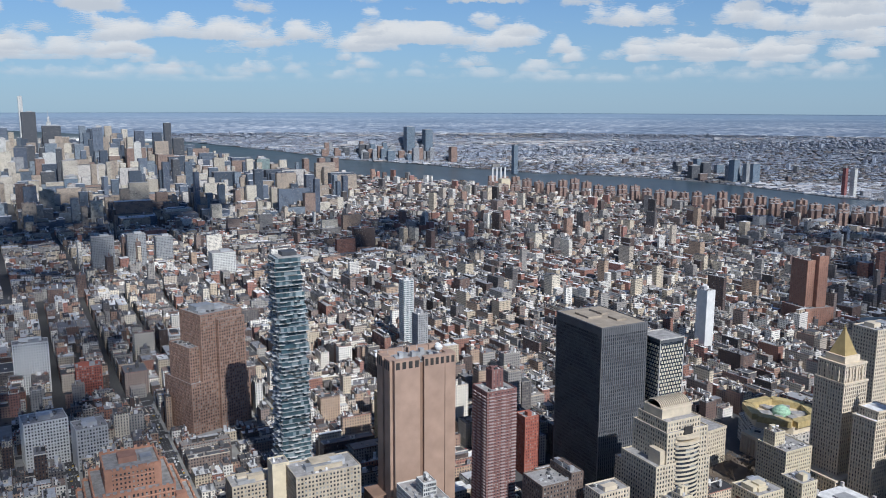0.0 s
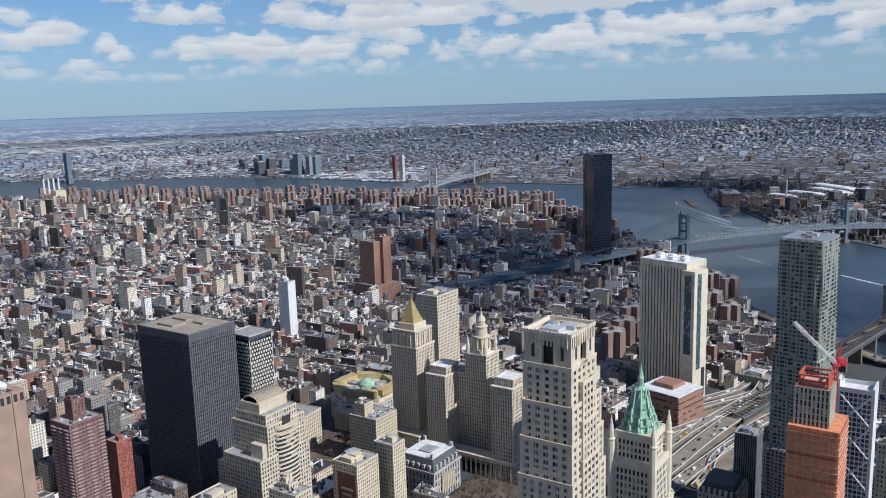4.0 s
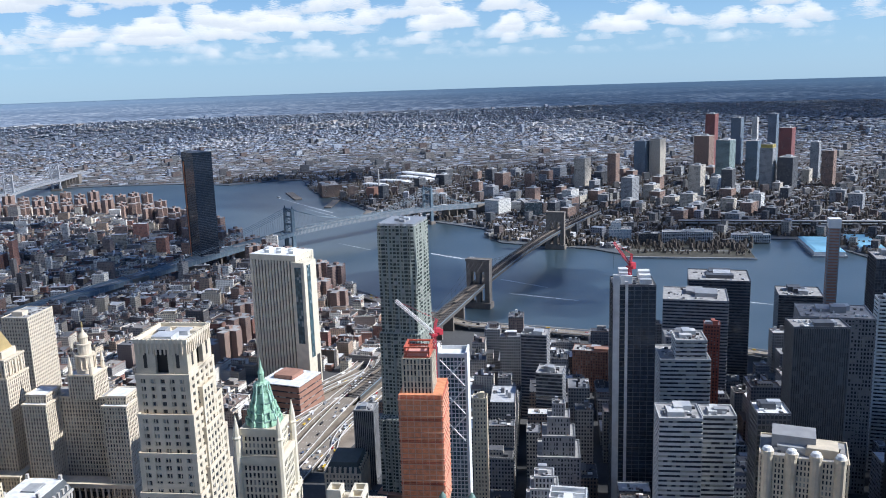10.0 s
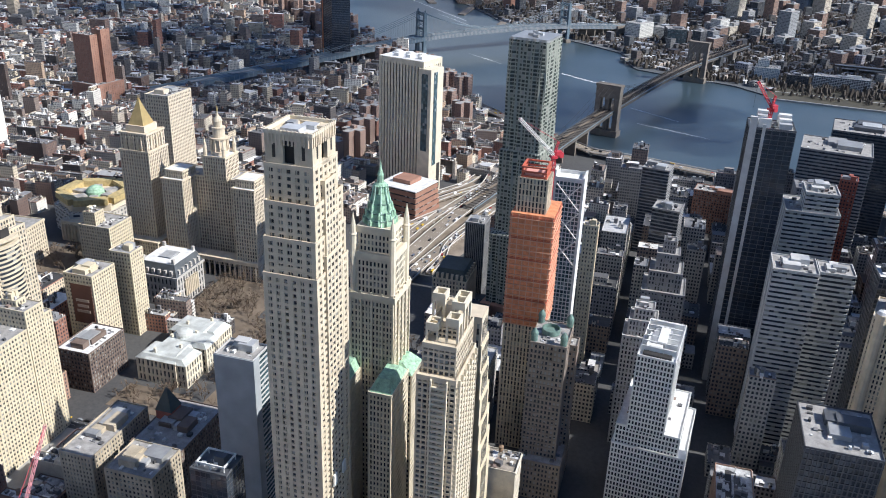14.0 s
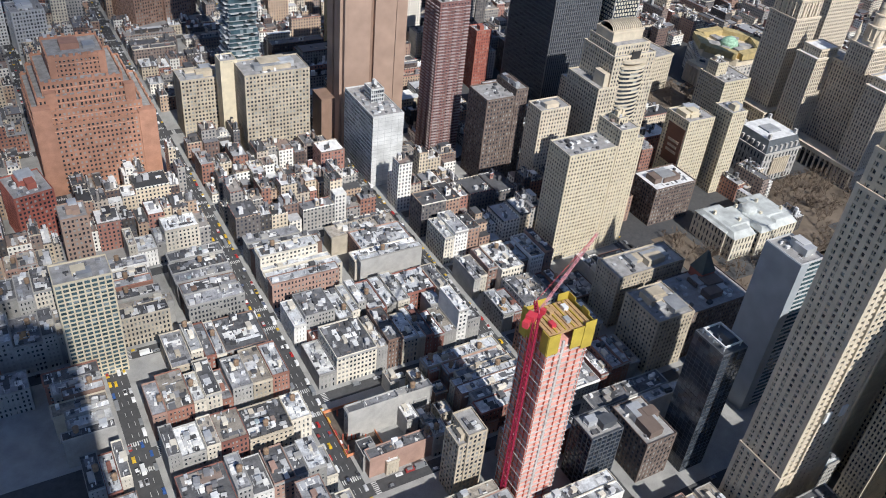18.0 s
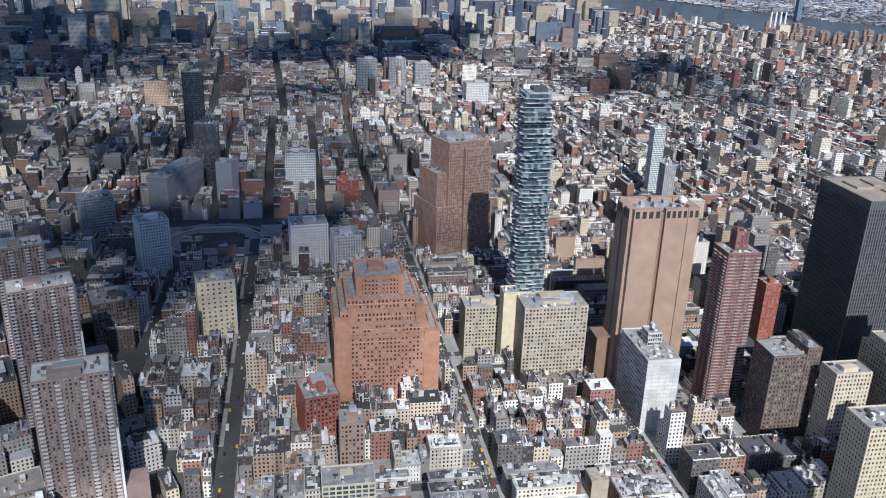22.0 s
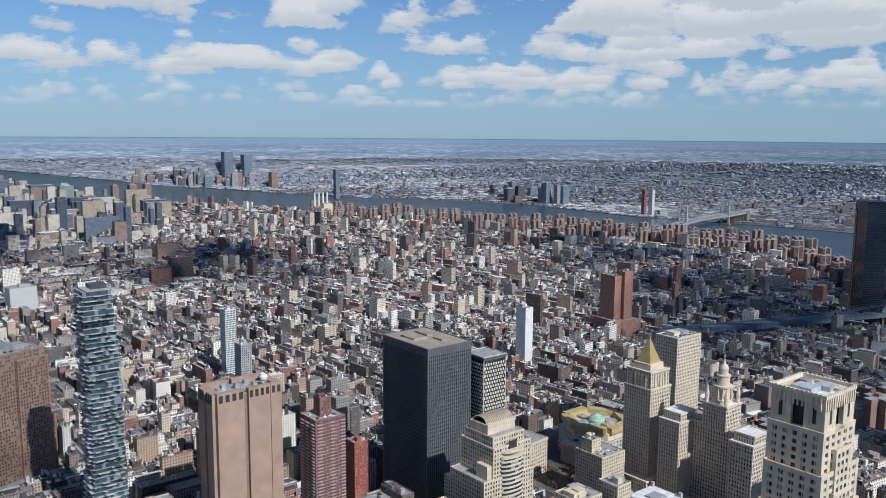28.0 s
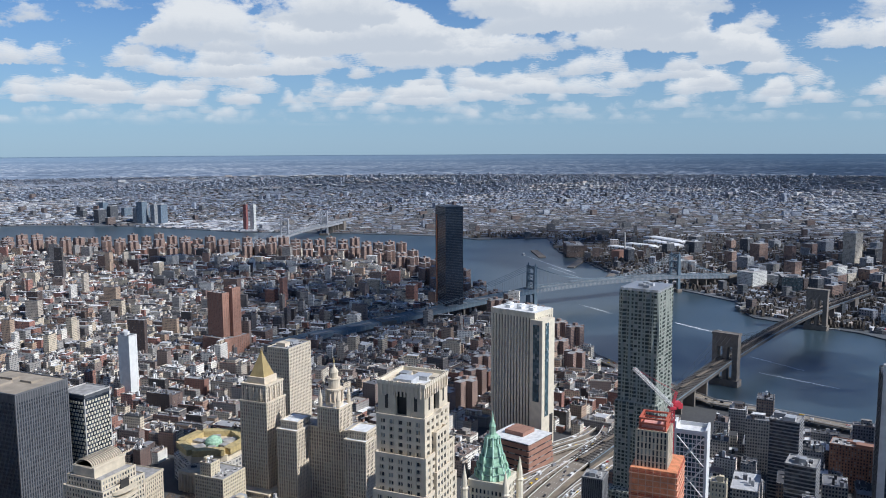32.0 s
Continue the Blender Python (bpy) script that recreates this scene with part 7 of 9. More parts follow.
# ---- the market park and a building site ----
M_PARKSOIL = plain("brown_winter_park_soil", (0.12, 0.095, 0.075), 1.0, vary=0.5, scale=0.06, fine=0.5)
m = root("city_park", "brown winter park with bare trees and a play area", "park", 142, 432, 0, 9)
keep(142, 432, 74, 120, 9, 0.0)
keep(152, 396, 24, 110, 9, 0.0)
part("park_soil", [(0, 0, 0.02, 0.35, 66, 116)], M_PARKSOIL, m)
part("kerb_path", [(34, 0, 0.02, 0.4, 2.2, 118)], M_CONC, m)
part("kerb_path", [(0, -59, 0.02, 0.41, 70, 2.2)], M_CONC, m)
part("play_area", [(-6, 6, 0.35, 0.45, 20, 26)], M_PLOT, m, "dark rubber play surface")
part("play_frame", [(-6, 10, 0.45, 3.2, 3, 1.0), (-3, 8, 0.45, 2.0, 1.2, 4)], M_NET, m)
_p = random.Random(12)
bare_trees("park_trees", "bare brown trees of the winter park", [(142 + _p.uniform(-30, 30), 432 + _p.uniform(-54, 54)) for k in range(46)], 5)
s = root("building_site", "open building pit with rusty piles and orange fencing", "building site", 286, 188, 0, 31.5)
keep(286, 188, 22, 36, 31.5)
part("pit_floor", [(0, 0, 0.02, 0.2, 22, 36)], M_PARKSOIL, s)
ring("site_fence", 23, 37, 0.3, 0, 2.4, M_NET, s)
for k in range(14):
    part("sheet_pile", [(_p.uniform(-9, 9), _p.uniform(-15, 15), 0.2, _p.uniform(2, 6), 0.6, 0.6)], M_REDOX, s)
part("site_cabin", [(6, 12, 0.2, 3.2, 6, 3)], M_WHITE, s)

# ---- brown brick estates ----
def estate_tower(h):
    b = root("housing_tower", "brown brick cross-shaped housing tower with flat roof", "housing tower", 0, 0, -100, 0, "brown brick estates")
    part("wing", [(0, 0, -0.5, h, 40, 13)], M_FAB_BROWN, b)
    part("wing", [(0, 0, -0.5, h + 0.3, 13, 34)], M_FAB_BROWN, b)
    part("roof", [(0, 0, h + 0.3, h + 0.5, 12, 33)], M_ROOFTOP, b)
    part("roof", [(0, 0, h, h + 0.2, 39, 12)], M_ROOFTOP, b)
    part("bulkhead", [(2, 1, h + 0.4, h + 5, 8, 7)], M_FAB_BROWN, b)
    return b


ESTATES = [estate_tower(h) for h in (38, 48, 58)]
SPOTS = []
for u, v in [(1120, -150), (1170, -190), (1230, -215), (1150, -255), (1210, -285), (1270, -300), (1310, -240), (1180, -110), (1240, -130), (1320, -340)]:
    SPOTS.append((u, v, 46, 1))
_r = random.Random(21)
for az in np.arange(62, 97.5, 0.8):
    R = shore(NEAR_SHORE, az)
    for k in range(4):
        rr = R - 70 - k * 95 - _r.uniform(0, 30)
        SPOTS.append((rr * math.sin(radians(az + _r.uniform(-0.3, 0.3))), rr * math.cos(radians(az)), _r.uniform(10, 50), _r.choice((0, 0, 1, 2))))
for az in np.arange(98, 107, 1.1):
    R = shore(NEAR_SHORE, az)
    for k in range(3):
        rr = R - 60 - k * 80
        SPOTS.append((rr * math.sin(radians(az)), rr * math.cos(radians(az)), _r.uniform(20, 60), _r.choice((0, 1))))
for x, y in ((960, -60), (1000, -85), (1010, -30), (1050, -60), (985, 0), (930, -105)):
    SPOTS.append((x, y, 35, 0))
for x, y, hd, k in SPOTS:
    if not kept(x, y, 8):
        copy_thing(ESTATES[k], pose(x, y, 0, 0, 0, -hd))
        KEEP.append((x, y, 22, 20, math.cos(radians(hd)), math.sin(radians(hd))))
for e in ESTATES:
    for o in (*e.children_recursive, e):
        bpy.data.objects.remove(o)

# ---- far towers, one by one ----
M_FT = {}
for name, cols in (("cream", [(0.55, 0.49, 0.39), (0.52, 0.47, 0.39)]), ("dark", [(0.06, 0.065, 0.075), (0.08, 0.085, 0.095)]), ("blue", [(0.13, 0.18, 0.22), (0.15, 0.2, 0.25)]),
                   ("brown", [(0.24, 0.16, 0.13), (0.27, 0.18, 0.14)]), ("white", [(0.58, 0.57, 0.54), (0.6, 0.6, 0.57)]), ("red", [(0.24, 0.075, 0.07), (0.26, 0.09, 0.08)]),
                   ("grey", [(0.25, 0.26, 0.28), (0.29, 0.3, 0.31)]), ("green", [(0.2, 0.27, 0.27), (0.22, 0.29, 0.28)]), ("yellow", [(0.5, 0.4, 0.1), (0.5, 0.4, 0.1)])):
    M_FT[name] = fabric_wall("far_%s_walls" % name, cols, (3.6, 3.8), (0.25, 0.75, 0.22, 0.72))


def far_tower(label, x, y, w, d, h, head, tone, tiers=(), group="", spire=0.0):
    """A tower far off; tiers: share of width, z0 and z1 as shares of the height."""
    s = float(draw_in(math.hypot(x, y)))
    label += " above lower roofs" if len(label.split()) < 4 else ""
    b = root("skyscraper" if h > 110 else "high_rise", label, "skyscraper" if h > 110 else "high-rise", x * s, y * s, EYE_Z - s * EYE_Z, head, group)
    for k, (share, a, c) in enumerate(tiers or ((1.0, 0.0, 1.0),)):
        part("tower_block", [(0, 0, a * h * s - (1 if a == 0 else 0), c * h * s, w * share * s, d * share * s, 0, 0, 0)], M_FT[tone], b)
        part("roof", [(0, 0, c * h * s, c * h * s + 0.5, w * share * s * 0.96, d * share * s * 0.96)], M_ROOFTOP, b)
    part("roof_plant", [(w * 0.1 * s, 0, h * s + 0.5, h * s + 5 * s, w * 0.4 * s * (tiers[-1][0] if tiers else 1), d * 0.4 * s * (tiers[-1][0] if tiers else 1))], M_PLANT, b)
    if spire:
        part("spire", [(0, 0, h * s + 5 * s, (h + spire) * s, 4 * s, 4 * s, 0, 0, 0, 0.1)], M_PLANT, b)
    return b


MIDTOWN = [("tall dark slab tower under construction", 2282, 5146, 42, 42, 438, "blue", 0), ("very slim pale supertall tower", 2934, 5824, 30, 30, 404, "green", 0), ("very slim white supertall tower", 3518, 5607, 28, 28, 430, "white", 0),
           ("broad dark slab tower", 2820, 4430, 73, 60, 335, "dark", 0), ("broad black slab tower", 1551, 3962, 78, 60, 240, "dark", 0), ("broad pale stone tower", 2555, 4722, 99, 80, 268, "cream", 0), ("black glass tower by the river", 3656, 4280, 41, 41, 262, "dark", 0),
           ("dark slim tower", 2136, 3162, 22, 24, 200, "dark", 0), ("cream stepped tower", 2123, 3080, 56, 50, 155, "cream", 0), ("white tower", 2429, 4052, 34, 34, 212, "white", 0), ("dark broad tower", 2978, 4466, 96, 70, 255, "dark", 0),
           ("grey slab tower", 1646, 4101, 28, 28, 195, "grey", 0), ("green glass tower", 1428, 4109, 70, 60, 165, "green", 0), ("green glass hospital tower", 3150, 2994, 64, 40, 110, "green", 0),
           ("brown brick river tower", 3583, 3082, 30, 36, 84, "brown", 0), ("brown brick river tower", 3684, 3053, 36, 40, 84, "brown", 0), ("brown brick river tower", 3767, 3022, 34, 40, 82, "brown", 0),
           ("grey concrete slab of flats", 1200, 1642, 48, 26, 86, "grey", 0), ("grey concrete slab of flats", 1286, 1634, 42, 26, 82, "grey", 0), ("grey concrete slab of flats", 1365, 1633, 40, 26, 66, "grey", 0), ("white loft block", 1336, 1403, 53, 40, 54, "white", 0),
           ("glass tower across the river", 5701, 3799, 72, 60, 203, "blue", 0), ("glass tower across the river", 5779, 3673, 66, 60, 180, "blue", 0), ("brick tower across the river", 4842, 2875, 44, 40, 104, "brown", 0), ("slim glass tower across the river", 4223, 2104, 26, 26, 160, "blue", 0),
           ("red and white stair tower on the shore", 3945, 391, 16, 16, 121, "red", 0), ("white stair tower on the shore", 3961, 358, 20, 20, 118, "white", 0), ("glass river tower", 4376, 945, 38, 36, 112, "blue", 0), ("glass river tower", 4375, 851, 50, 40, 97, "blue", 0), ("glass river tower", 4416, 975, 32, 30, 80, "grey", 0)]
for label, x, y, w, d, h, tone, sp in MIDTOWN:
    far_tower(label, x, y, w, d, h, 29, tone, group="far towers", spire=sp)
far_tower("cream stepped art deco skyscraper with a mast", 2454, 4295, 74, 62, 381, 29, "cream", ((1.0, 0, 0.22), (0.8, 0.2, 0.62), (0.62, 0.6, 0.85), (0.32, 0.84, 0.97), (0.16, 0.96, 1.0)), "far towers", 62)
far_tower("stepped slim tower with a bright crown", 3120, 4700, 40, 40, 300, 29, "white", ((1.0, 0, 0.7), (0.6, 0.7, 0.9), (0.3, 0.9, 1.0)), "far towers", 40)
_r = random.Random(31)
for k in range(70):
    u, v = _r.uniform(3500, 5600), _r.gauss(-50, 520)
    x, y = uv_to_xy(u, v, 29)
    if on_manhattan(x, y, 150):
        far_tower("midtown tower among its neighbours", x, y, _r.uniform(24, 60), _r.uniform(24, 50), _r.uniform(90, 150) + max(0, 1 - abs(u - 4700) / 1000) * _r.uniform(0, 110), 29, _r.choice(("cream", "dark", "blue", "white", "grey", "brown", "cream", "dark")), group="midtown towers")
BROOKLYN = [("tower in red construction wrap", 2609, -2370, 32, 32, 222, "red"), ("red brick stepped tower", 2488, -2226, 48, 48, 150, "brown"), ("striped apartment tower", 2548, -1982, 38, 36, 141, "blue"), ("striped apartment tower", 2516, -2028, 42, 36, 148, "cream"),
            ("green glass slab tower", 2217, -2079, 50, 40, 156, "green"), ("pale stone tower", 2427, -1635, 36, 34, 108, "cream"), ("brown brick tower", 2402, -1747, 26, 26, 119, "brown"), ("beige apartment tower", 2045, -1804, 36, 32, 102, "cream"),
            ("dark slim slab", 1977, -1869, 28, 28, 90, "dark"), ("grey apartment slab", 2016, -1526, 40, 30, 88, "grey"), ("teal glass tower", 2216, -2204, 34, 34, 146, "blue"), ("concrete tower under a yellow screen", 2042, -2095, 34, 34, 138, "grey"),
            ("tower in red and yellow wrap", 2417, -2575, 42, 40, 165, "red"), ("blue glass tower", 2586, -2675, 28, 28, 209, "blue"), ("black glass block", 2006, -2146, 52, 40, 108, "dark"), ("glass tower", 2688, -2580, 34, 34, 195, "blue"), ("slim pale tower", 2701, -2692, 18, 18, 191, "white"),
            ("grey stone tower", 2132, -2410, 24, 24, 134, "grey"), ("dark stone tower", 1973, -2294, 36, 30, 122, "brown"), ("brick tower", 2574, -1400, 40, 30, 62, "brown"), ("brick tower", 2514, -1475, 20, 24, 60, "brown"), ("pale loft block", 2106, -1129, 54, 40, 46, "white"),
            ("grey block", 1588, -1960, 30, 30, 50, "grey"), ("brown block", 1562, -2124, 50, 30, 60, "brown")]
for label, x, y, w, d, h, tone in BROOKLYN:
    far_tower(label, x, y, w * 1.2, d * 1.2, h, 62, tone, group="towers across the bridge")
far_tower("yellow climbing screen on the concrete tower", 2042, -2095, 37, 37, 150, 62, "yellow", ((1.0, 0.93, 1.0),), "towers across the bridge")
_r = random.Random(33)
for k in range(85):
    az, rr = _r.gauss(128, 8), _r.uniform(2250, 3400)
    x, y = rr * math.sin(radians(az)), rr * math.cos(radians(az))
    if rr < shore(FAR_SHORE, az) + 250:
        continue
    far_tower("mid rise block across the bridge", x, y, _r.uniform(22, 55), _r.uniform(20, 40), _r.uniform(22, 52), 62, _r.choice(("cream", "brown", "white", "grey", "dark", "brown")), group="blocks across the bridge")
for k in range(44):
    az = _r.choice((_r.uniform(50.5, 54), _r.uniform(74, 79), _r.uniform(54, 58)))
    rr = shore(FAR_SHORE, az) + _r.uniform(60, 700)
    x, y = rr * math.sin(radians(az)), rr * math.cos(radians(az))
    far_tower("riverside block on the far shore", x, y, _r.uniform(24, 50), _r.uniform(24, 40), _r.uniform(40, 105), 40, _r.choice(("blue", "dark", "grey", "brown")), group="far shore blocks")

# dockyard across the river: brick steam plant with a tall chimney, long pale sheds, quays
y0 = root("dockyard", "dockyard steam plant of dark brick with a tall white chimney", "factory", 2700, -985, 0, 62)
keep(2700, -985, 90, 70, 62)
part("boiler_house", [(-26, 0, 0, 34, 40, 36)], M_BROWN_BRICK, y0)
part("white_block", [(16, -6, 0, 30, 22, 24)], M_WHITE, y0)
lathe("chimney", [(3.0, 30), (2.2, 92), (2.5, 93)], M_CONC, y0, 10, 4, 4)
tower("warehouse_block", "broad dark brick warehouse on the dockyard point", 2850, -850, 130, 60, 40, 10, M_DARKBRICK, M_GLASS, 4.0, 4.5, 2.0, 2.0, 0.4, plant=3, category="warehouse")
for x, y, w, d, hd in ((3180, -1330, 46, 240, 75), (3060, -1270, 40, 200, 75), (3010, -1160, 34, 150, 60), (2950, -1060, 30, 110, 60)):
    b = root("dock_shed", "long pale metal dock shed with a low roof", "shed", x, y, 0, hd, "dock sheds")
    keep(x, y, w, d, hd)
    part("shed_wall", [(0, 0, 0, 11, w, d)], M_BANDPALE, b)
    part("shed_roof", [(0, 0, 11, 15, w + 1, d + 1, 0, 0, 0, 0.75)], M_WHITEROOF, b)
for x, y, w, d, hd in ((2640, -800, 22, 200, 118), (2420, -850, 20, 170, 118), (2900, -735, 26, 190, 95)):
    b = root("quay", "low dark timber quay along the dockyard", "quay", x, y, -2.5, hd, "quays")
    part("quay_deck", [(0, 0, -1, 4, w, d)], M_STONE, b)

# power station by the river: brick halls and four chimneys
p = root("power_station", "brick power station with tall pale chimneys", "power station", 3339, 1738, 0, 29)
keep(3339, 1738, 120, 90, 29)
part("boiler_hall", [(0, 0, 0, 44, 92, 50)], M_BROWN_BRICK, p)
part("turbine_hall", [(0, -38, 0, 58, 46, 28)], M_CREAM, p)
for k in range(4):
    lathe("chimney", [(4.2, 40), (3.4, 105), (3.8, 106)], M_WHITE, p, 10, -34 + k * 22, 4)

# ---- the tower underfoot, whose shadow falls on the streets ----
_c = uv_to_xy(-24.6, -22.0, 31.5)
w = root("viewing_tower", "glass skyscraper that carries the viewpoint", "tower", *_c, 0, 0)
_t = math.atan2(-_c[1], -_c[0]) + math.pi / 8
loft("glass_shaft", [circle(0, 0, z, 31.6 / math.cos(math.pi / 8), 8, turn=_t) for z in (0, 398)], M_GLASS_BLUE, w)
lathe("mast", [(4, 398), (2, 440), (0.6, 500)], M_PLANT, w, 8)
keep(*_c, 80, 80)


# ---- clouds overhead ----
M_CLOUD = cloud_material("white_cloud")


def cloud(x, y, ru, rv, head, seed, base=1150.0):
    """A flat-based cumulus, many merged billows; (x, y) is where its shadow falls."""
    rg = random.Random(seed)
    k = base / SUN_DIR.z
    cx, cy = x + SUN_DIR.x * k, y + SUN_DIR.y * k
    bm = bmesh.new()
    for n in range(34):
        r = math.sqrt(rg.random())
        a = rg.uniform(0, 6.283)
        u, v = ru * r * math.cos(a), rv * r * math.sin(a)
        px, py = uv_to_xy(u, v, head)
        size = min(ru, rv) * rg.uniform(0.34, 0.54) * (1.1 - 0.45 * r)
        m = Matrix.Translation((px, py, size * 0.25)) @ Matrix.Diagonal((size, size * rg.uniform(0.8, 1.2), size * 0.5, 1))
        bmesh.ops.create_icosphere(bm, subdivisions=2, radius=1.0, matrix=m)
    for vert in bm.verts:
        vert.co.z = max(vert.co.z, 0.0)
        vert.co += Vector(noise.noise_vector(vert.co * 0.012)) * 22
    me = bpy.data.meshes.new("cloud")
    bm.to_mesh(me)
    bm.free()
    me.materials.append(M_CLOUD)
    ob = new("cloud", me)
    ob.location = (cx, cy, base)
    tagged(ob, "flat based white cumulus cloud overhead", "cloud", "clouds overhead")


for k, (az, r, ru, rv, hd) in enumerate(SHADE):
    cloud(r * math.sin(radians(az)), r * math.cos(radians(az)), ru, rv, hd, 40 + k)


# ---- boats and their wakes ----
M_FOAM = plain("white_wake_foam", (0.55, 0.58, 0.6), 0.8, vary=0.35, scale=0.05)
M_HULL = plain("white_boat_paint", (0.6, 0.6, 0.6), 0.5, vary=0.1)


def boat(x, y, tx, ty, width, vessel):
    """A wake from its tail (tx, ty) to the head (x, y), and the ferry that draws it."""
    n, rg = 24, random.Random(int(abs(x)))
    d = Vector((x - tx, y - ty, 0))
    s = Vector((d.y, -d.x, 0)).normalized()
    verts, faces = [], []
    for k in range(n + 1):
        c = Vector((tx, ty, -2.46)) + d * (k / n) + s * (rg.uniform(-1, 1) * width * 0.25)
        half = width * (0.25 + 0.75 * math.sin(math.pi * min(1, 0.15 + k / n * 0.85)) * rg.uniform(0.6, 1.1)) / 2
        verts += [tuple(c - s * half), tuple(c + s * half)]
        if k:
            faces.append((2 * k - 2, 2 * k - 1, 2 * k + 1, 2 * k))
    me = bpy.data.meshes.new("boat_wake")
    me.from_pydata(verts, [], faces)
    me.materials.append(M_FOAM)
    tagged(new("boat_wake", me), "long white wake on the river", "wake", "wakes")
    if vessel:
        hd = math.degrees(math.atan2(d.x, d.y))
        b = root("ferry", "small white ferry on the river", "boat", x, y, -2.5, hd, "ferries")
        part("hull", [(0, 0, 0, 2.2, 7, 26), (0, 14, 0, 2.2, 4, 6)], M_HULL, b)
        part("cabin", [(0, -2, 2.2, 5.0, 6, 16)], M_GLASS, b)
        part("upper_deck", [(0, -3, 5.0, 7.2, 5, 9)], M_HULL, b)


for row in WAKES:
    boat(*row)


# ---- the far shore below the heights: park, piers, sheds, low blocks ----
M_LAWN_DARK = plain("dark_winter_lawn", (0.065, 0.06, 0.045), 1.0, vary=0.45, scale=0.03, fine=0.3)
M_BLUESHED = plain("pale_blue_shed_roof", (0.2, 0.42, 0.55), 0.6, vary=0.15, scale=0.04)
M_QUAY = plain("grey_quay_stone", (0.3, 0.3, 0.3), 0.9, vary=0.25, scale=0.05)
M_COLDGLASS = glazing("pale_blue_apartment_glass", (0.16, 0.22, 0.26), 0.2, blind=0.3, light=(0.5, 0.54, 0.56))


def shore_park(label, x, y, w, d, head):
    b = root("shore_park", label, "park", x, y, 0, head)
    keep(x, y, w, d, head, 0.0)
    part("lawn", [(0, 0, 0.05, 0.6, w, d)], M_LAWN_DARK, b)
    part("quay_edge", [(-w / 2 + 2, 0, -3, 1.0, 5, d + 6)], M_QUAY, b)
    rg = random.Random(5)
    trees = []
    for k in range(150):
        px, py, s = rg.uniform(-0.3, 0.47) * w, rg.uniform(-0.48, 0.48) * d, rg.uniform(3, 6)
        trees += [(px, py, 0.5, s, 0.5, 0.5), (px, py, s * 0.5, s * 1.6, s, s * 0.9, rg.uniform(0, 90), 0, 0, 0.3), (px + 1, py + 1, s * 0.7, s * 1.8, s * 0.7, s * 0.8, rg.uniform(0, 90), 0, 0, 0.4)]
    part("tree_belt", trees, M_BROWNTREE, b, kind="stuff")
    part("path", [(0, 0, 0.6, 0.66, 5, d * 0.95)], M_QUAY, b)


M_BROWNTREE = plain("bare_brown_branches", (0.085, 0.072, 0.06), 1.0, vary=0.3)
shore_park("brown winter lawn and bare trees on the far shore", 1424, -1232, 150, 270, 36.5)
shore_park("small brown waterside park below the stone bridge", 1640, -1030, 60, 90, 36.5)


def shed_pier(label, x, y, w, d, head, h):
    b = root("pier", label, "pier", x, y, -2.5, head, "shed piers")
    part("pier_deck", [(0, 0, -2, 3.6, w + 10, d + 8)], M_QUAY, b)
    part("shed_wall", [(0, 0, 3.6, 3.6 + h, w, d)], M_WHITE, b)
    for s in (-1, 1):
        part("shed_roof", [(s * w / 4, 0, 3.6 + h, 5.8 + h, w / 2 + 1, d + 2, 0, 0, 0, 0.8)], M_BLUESHED, b, "pale blue shed roof")


shed_pier("long pier with pale blue shed roofs", 1290, -1490, 170, 60, 36.5, 8)
shed_pier("long pier with pale blue shed roofs", 1265, -1590, 150, 50, 36.5, 8)
tower("apartment_block", "long white gridded apartment building by the shore", 1497, -1297, 24, 112, 26, 36.5, M_WHITE, M_GLASS_BLACK, 4.6, 3.4, 0.7, 0.8, 0.5, plant=2)
tower("apartment_block", "long white gridded apartment building by the shore", 1425, -1420, 22, 84, 17, 36.5, M_WHITE, M_GLASS_BLACK, 4.6, 3.4, 0.7, 0.8, 0.5, plant=2)
tower("apartment_block", "dark blue glass apartment building by the shore", 1530, -1212, 26, 44, 26, 36.5, M_DARK, M_GLASS_BLACK, 4, 3.4, 0.3, 0.5, 0.3)
tower("apartment_block", "pale blue glass apartment building by the bridge", 1597, -1182, 40, 52, 44, 36.5, M_WHITE, M_COLDGLASS, 3.4, 3.4, 0.8, 0.8, 0.4, tiers=[(0, 30, 40, 52, 0, 0), (0, 44, 26, 24, 4, 10)])
tower("office_block", "green glass office block by the blue bridge", 2020, -1190, 60, 50, 44, 20, M_DARK, M_GLASS_BLUE, 3.4, 3.6, 0.4, 0.6, 0.3)
r = root("shore_highway", "raised highway along the far shore heights", "road", 1500, -1640, 0, 36.5)
keep(1500, -1640, 40, 560, 36.5)
part("road_deck", [(0, 0, 9, 11, 16, 560)], M_QUAY, r)
part("road_deck", [(6, 0, 15, 16.5, 14, 560)], M_QUAY, r)
part("retaining_wall", [(15, 0, -1, 17, 2, 560)], M_DARKBRICK, r)
tanks = root("gas_tanks", "pair of white round storage tanks far off", "tank", 5050 * float(draw_in(5250)), 1290 * float(draw_in(5250)), EYE_Z - float(draw_in(5250)) * EYE_Z, 0)
for k in (-1, 1):
    lathe("tank", [(0.1, 0), (17, 0), (17, 30), (0.1, 34)], M_WHITE, tanks, 16, 0, k * 26)

# ---- street blocks ----
RNG = random.Random(7)


def lots(x0, x1, lo, hi):
    out, a = [], x0
    while a < x1 - lo * 0.5:
        b = a + RNG.uniform(lo, hi) * RNG.choice((0.8, 0.9, 1, 1, 1, 1.2, 2.1))
        if x1 - b < lo * 0.8:
            b = x1
        out.append((a, min(b, x1)))
        a = b
    return out


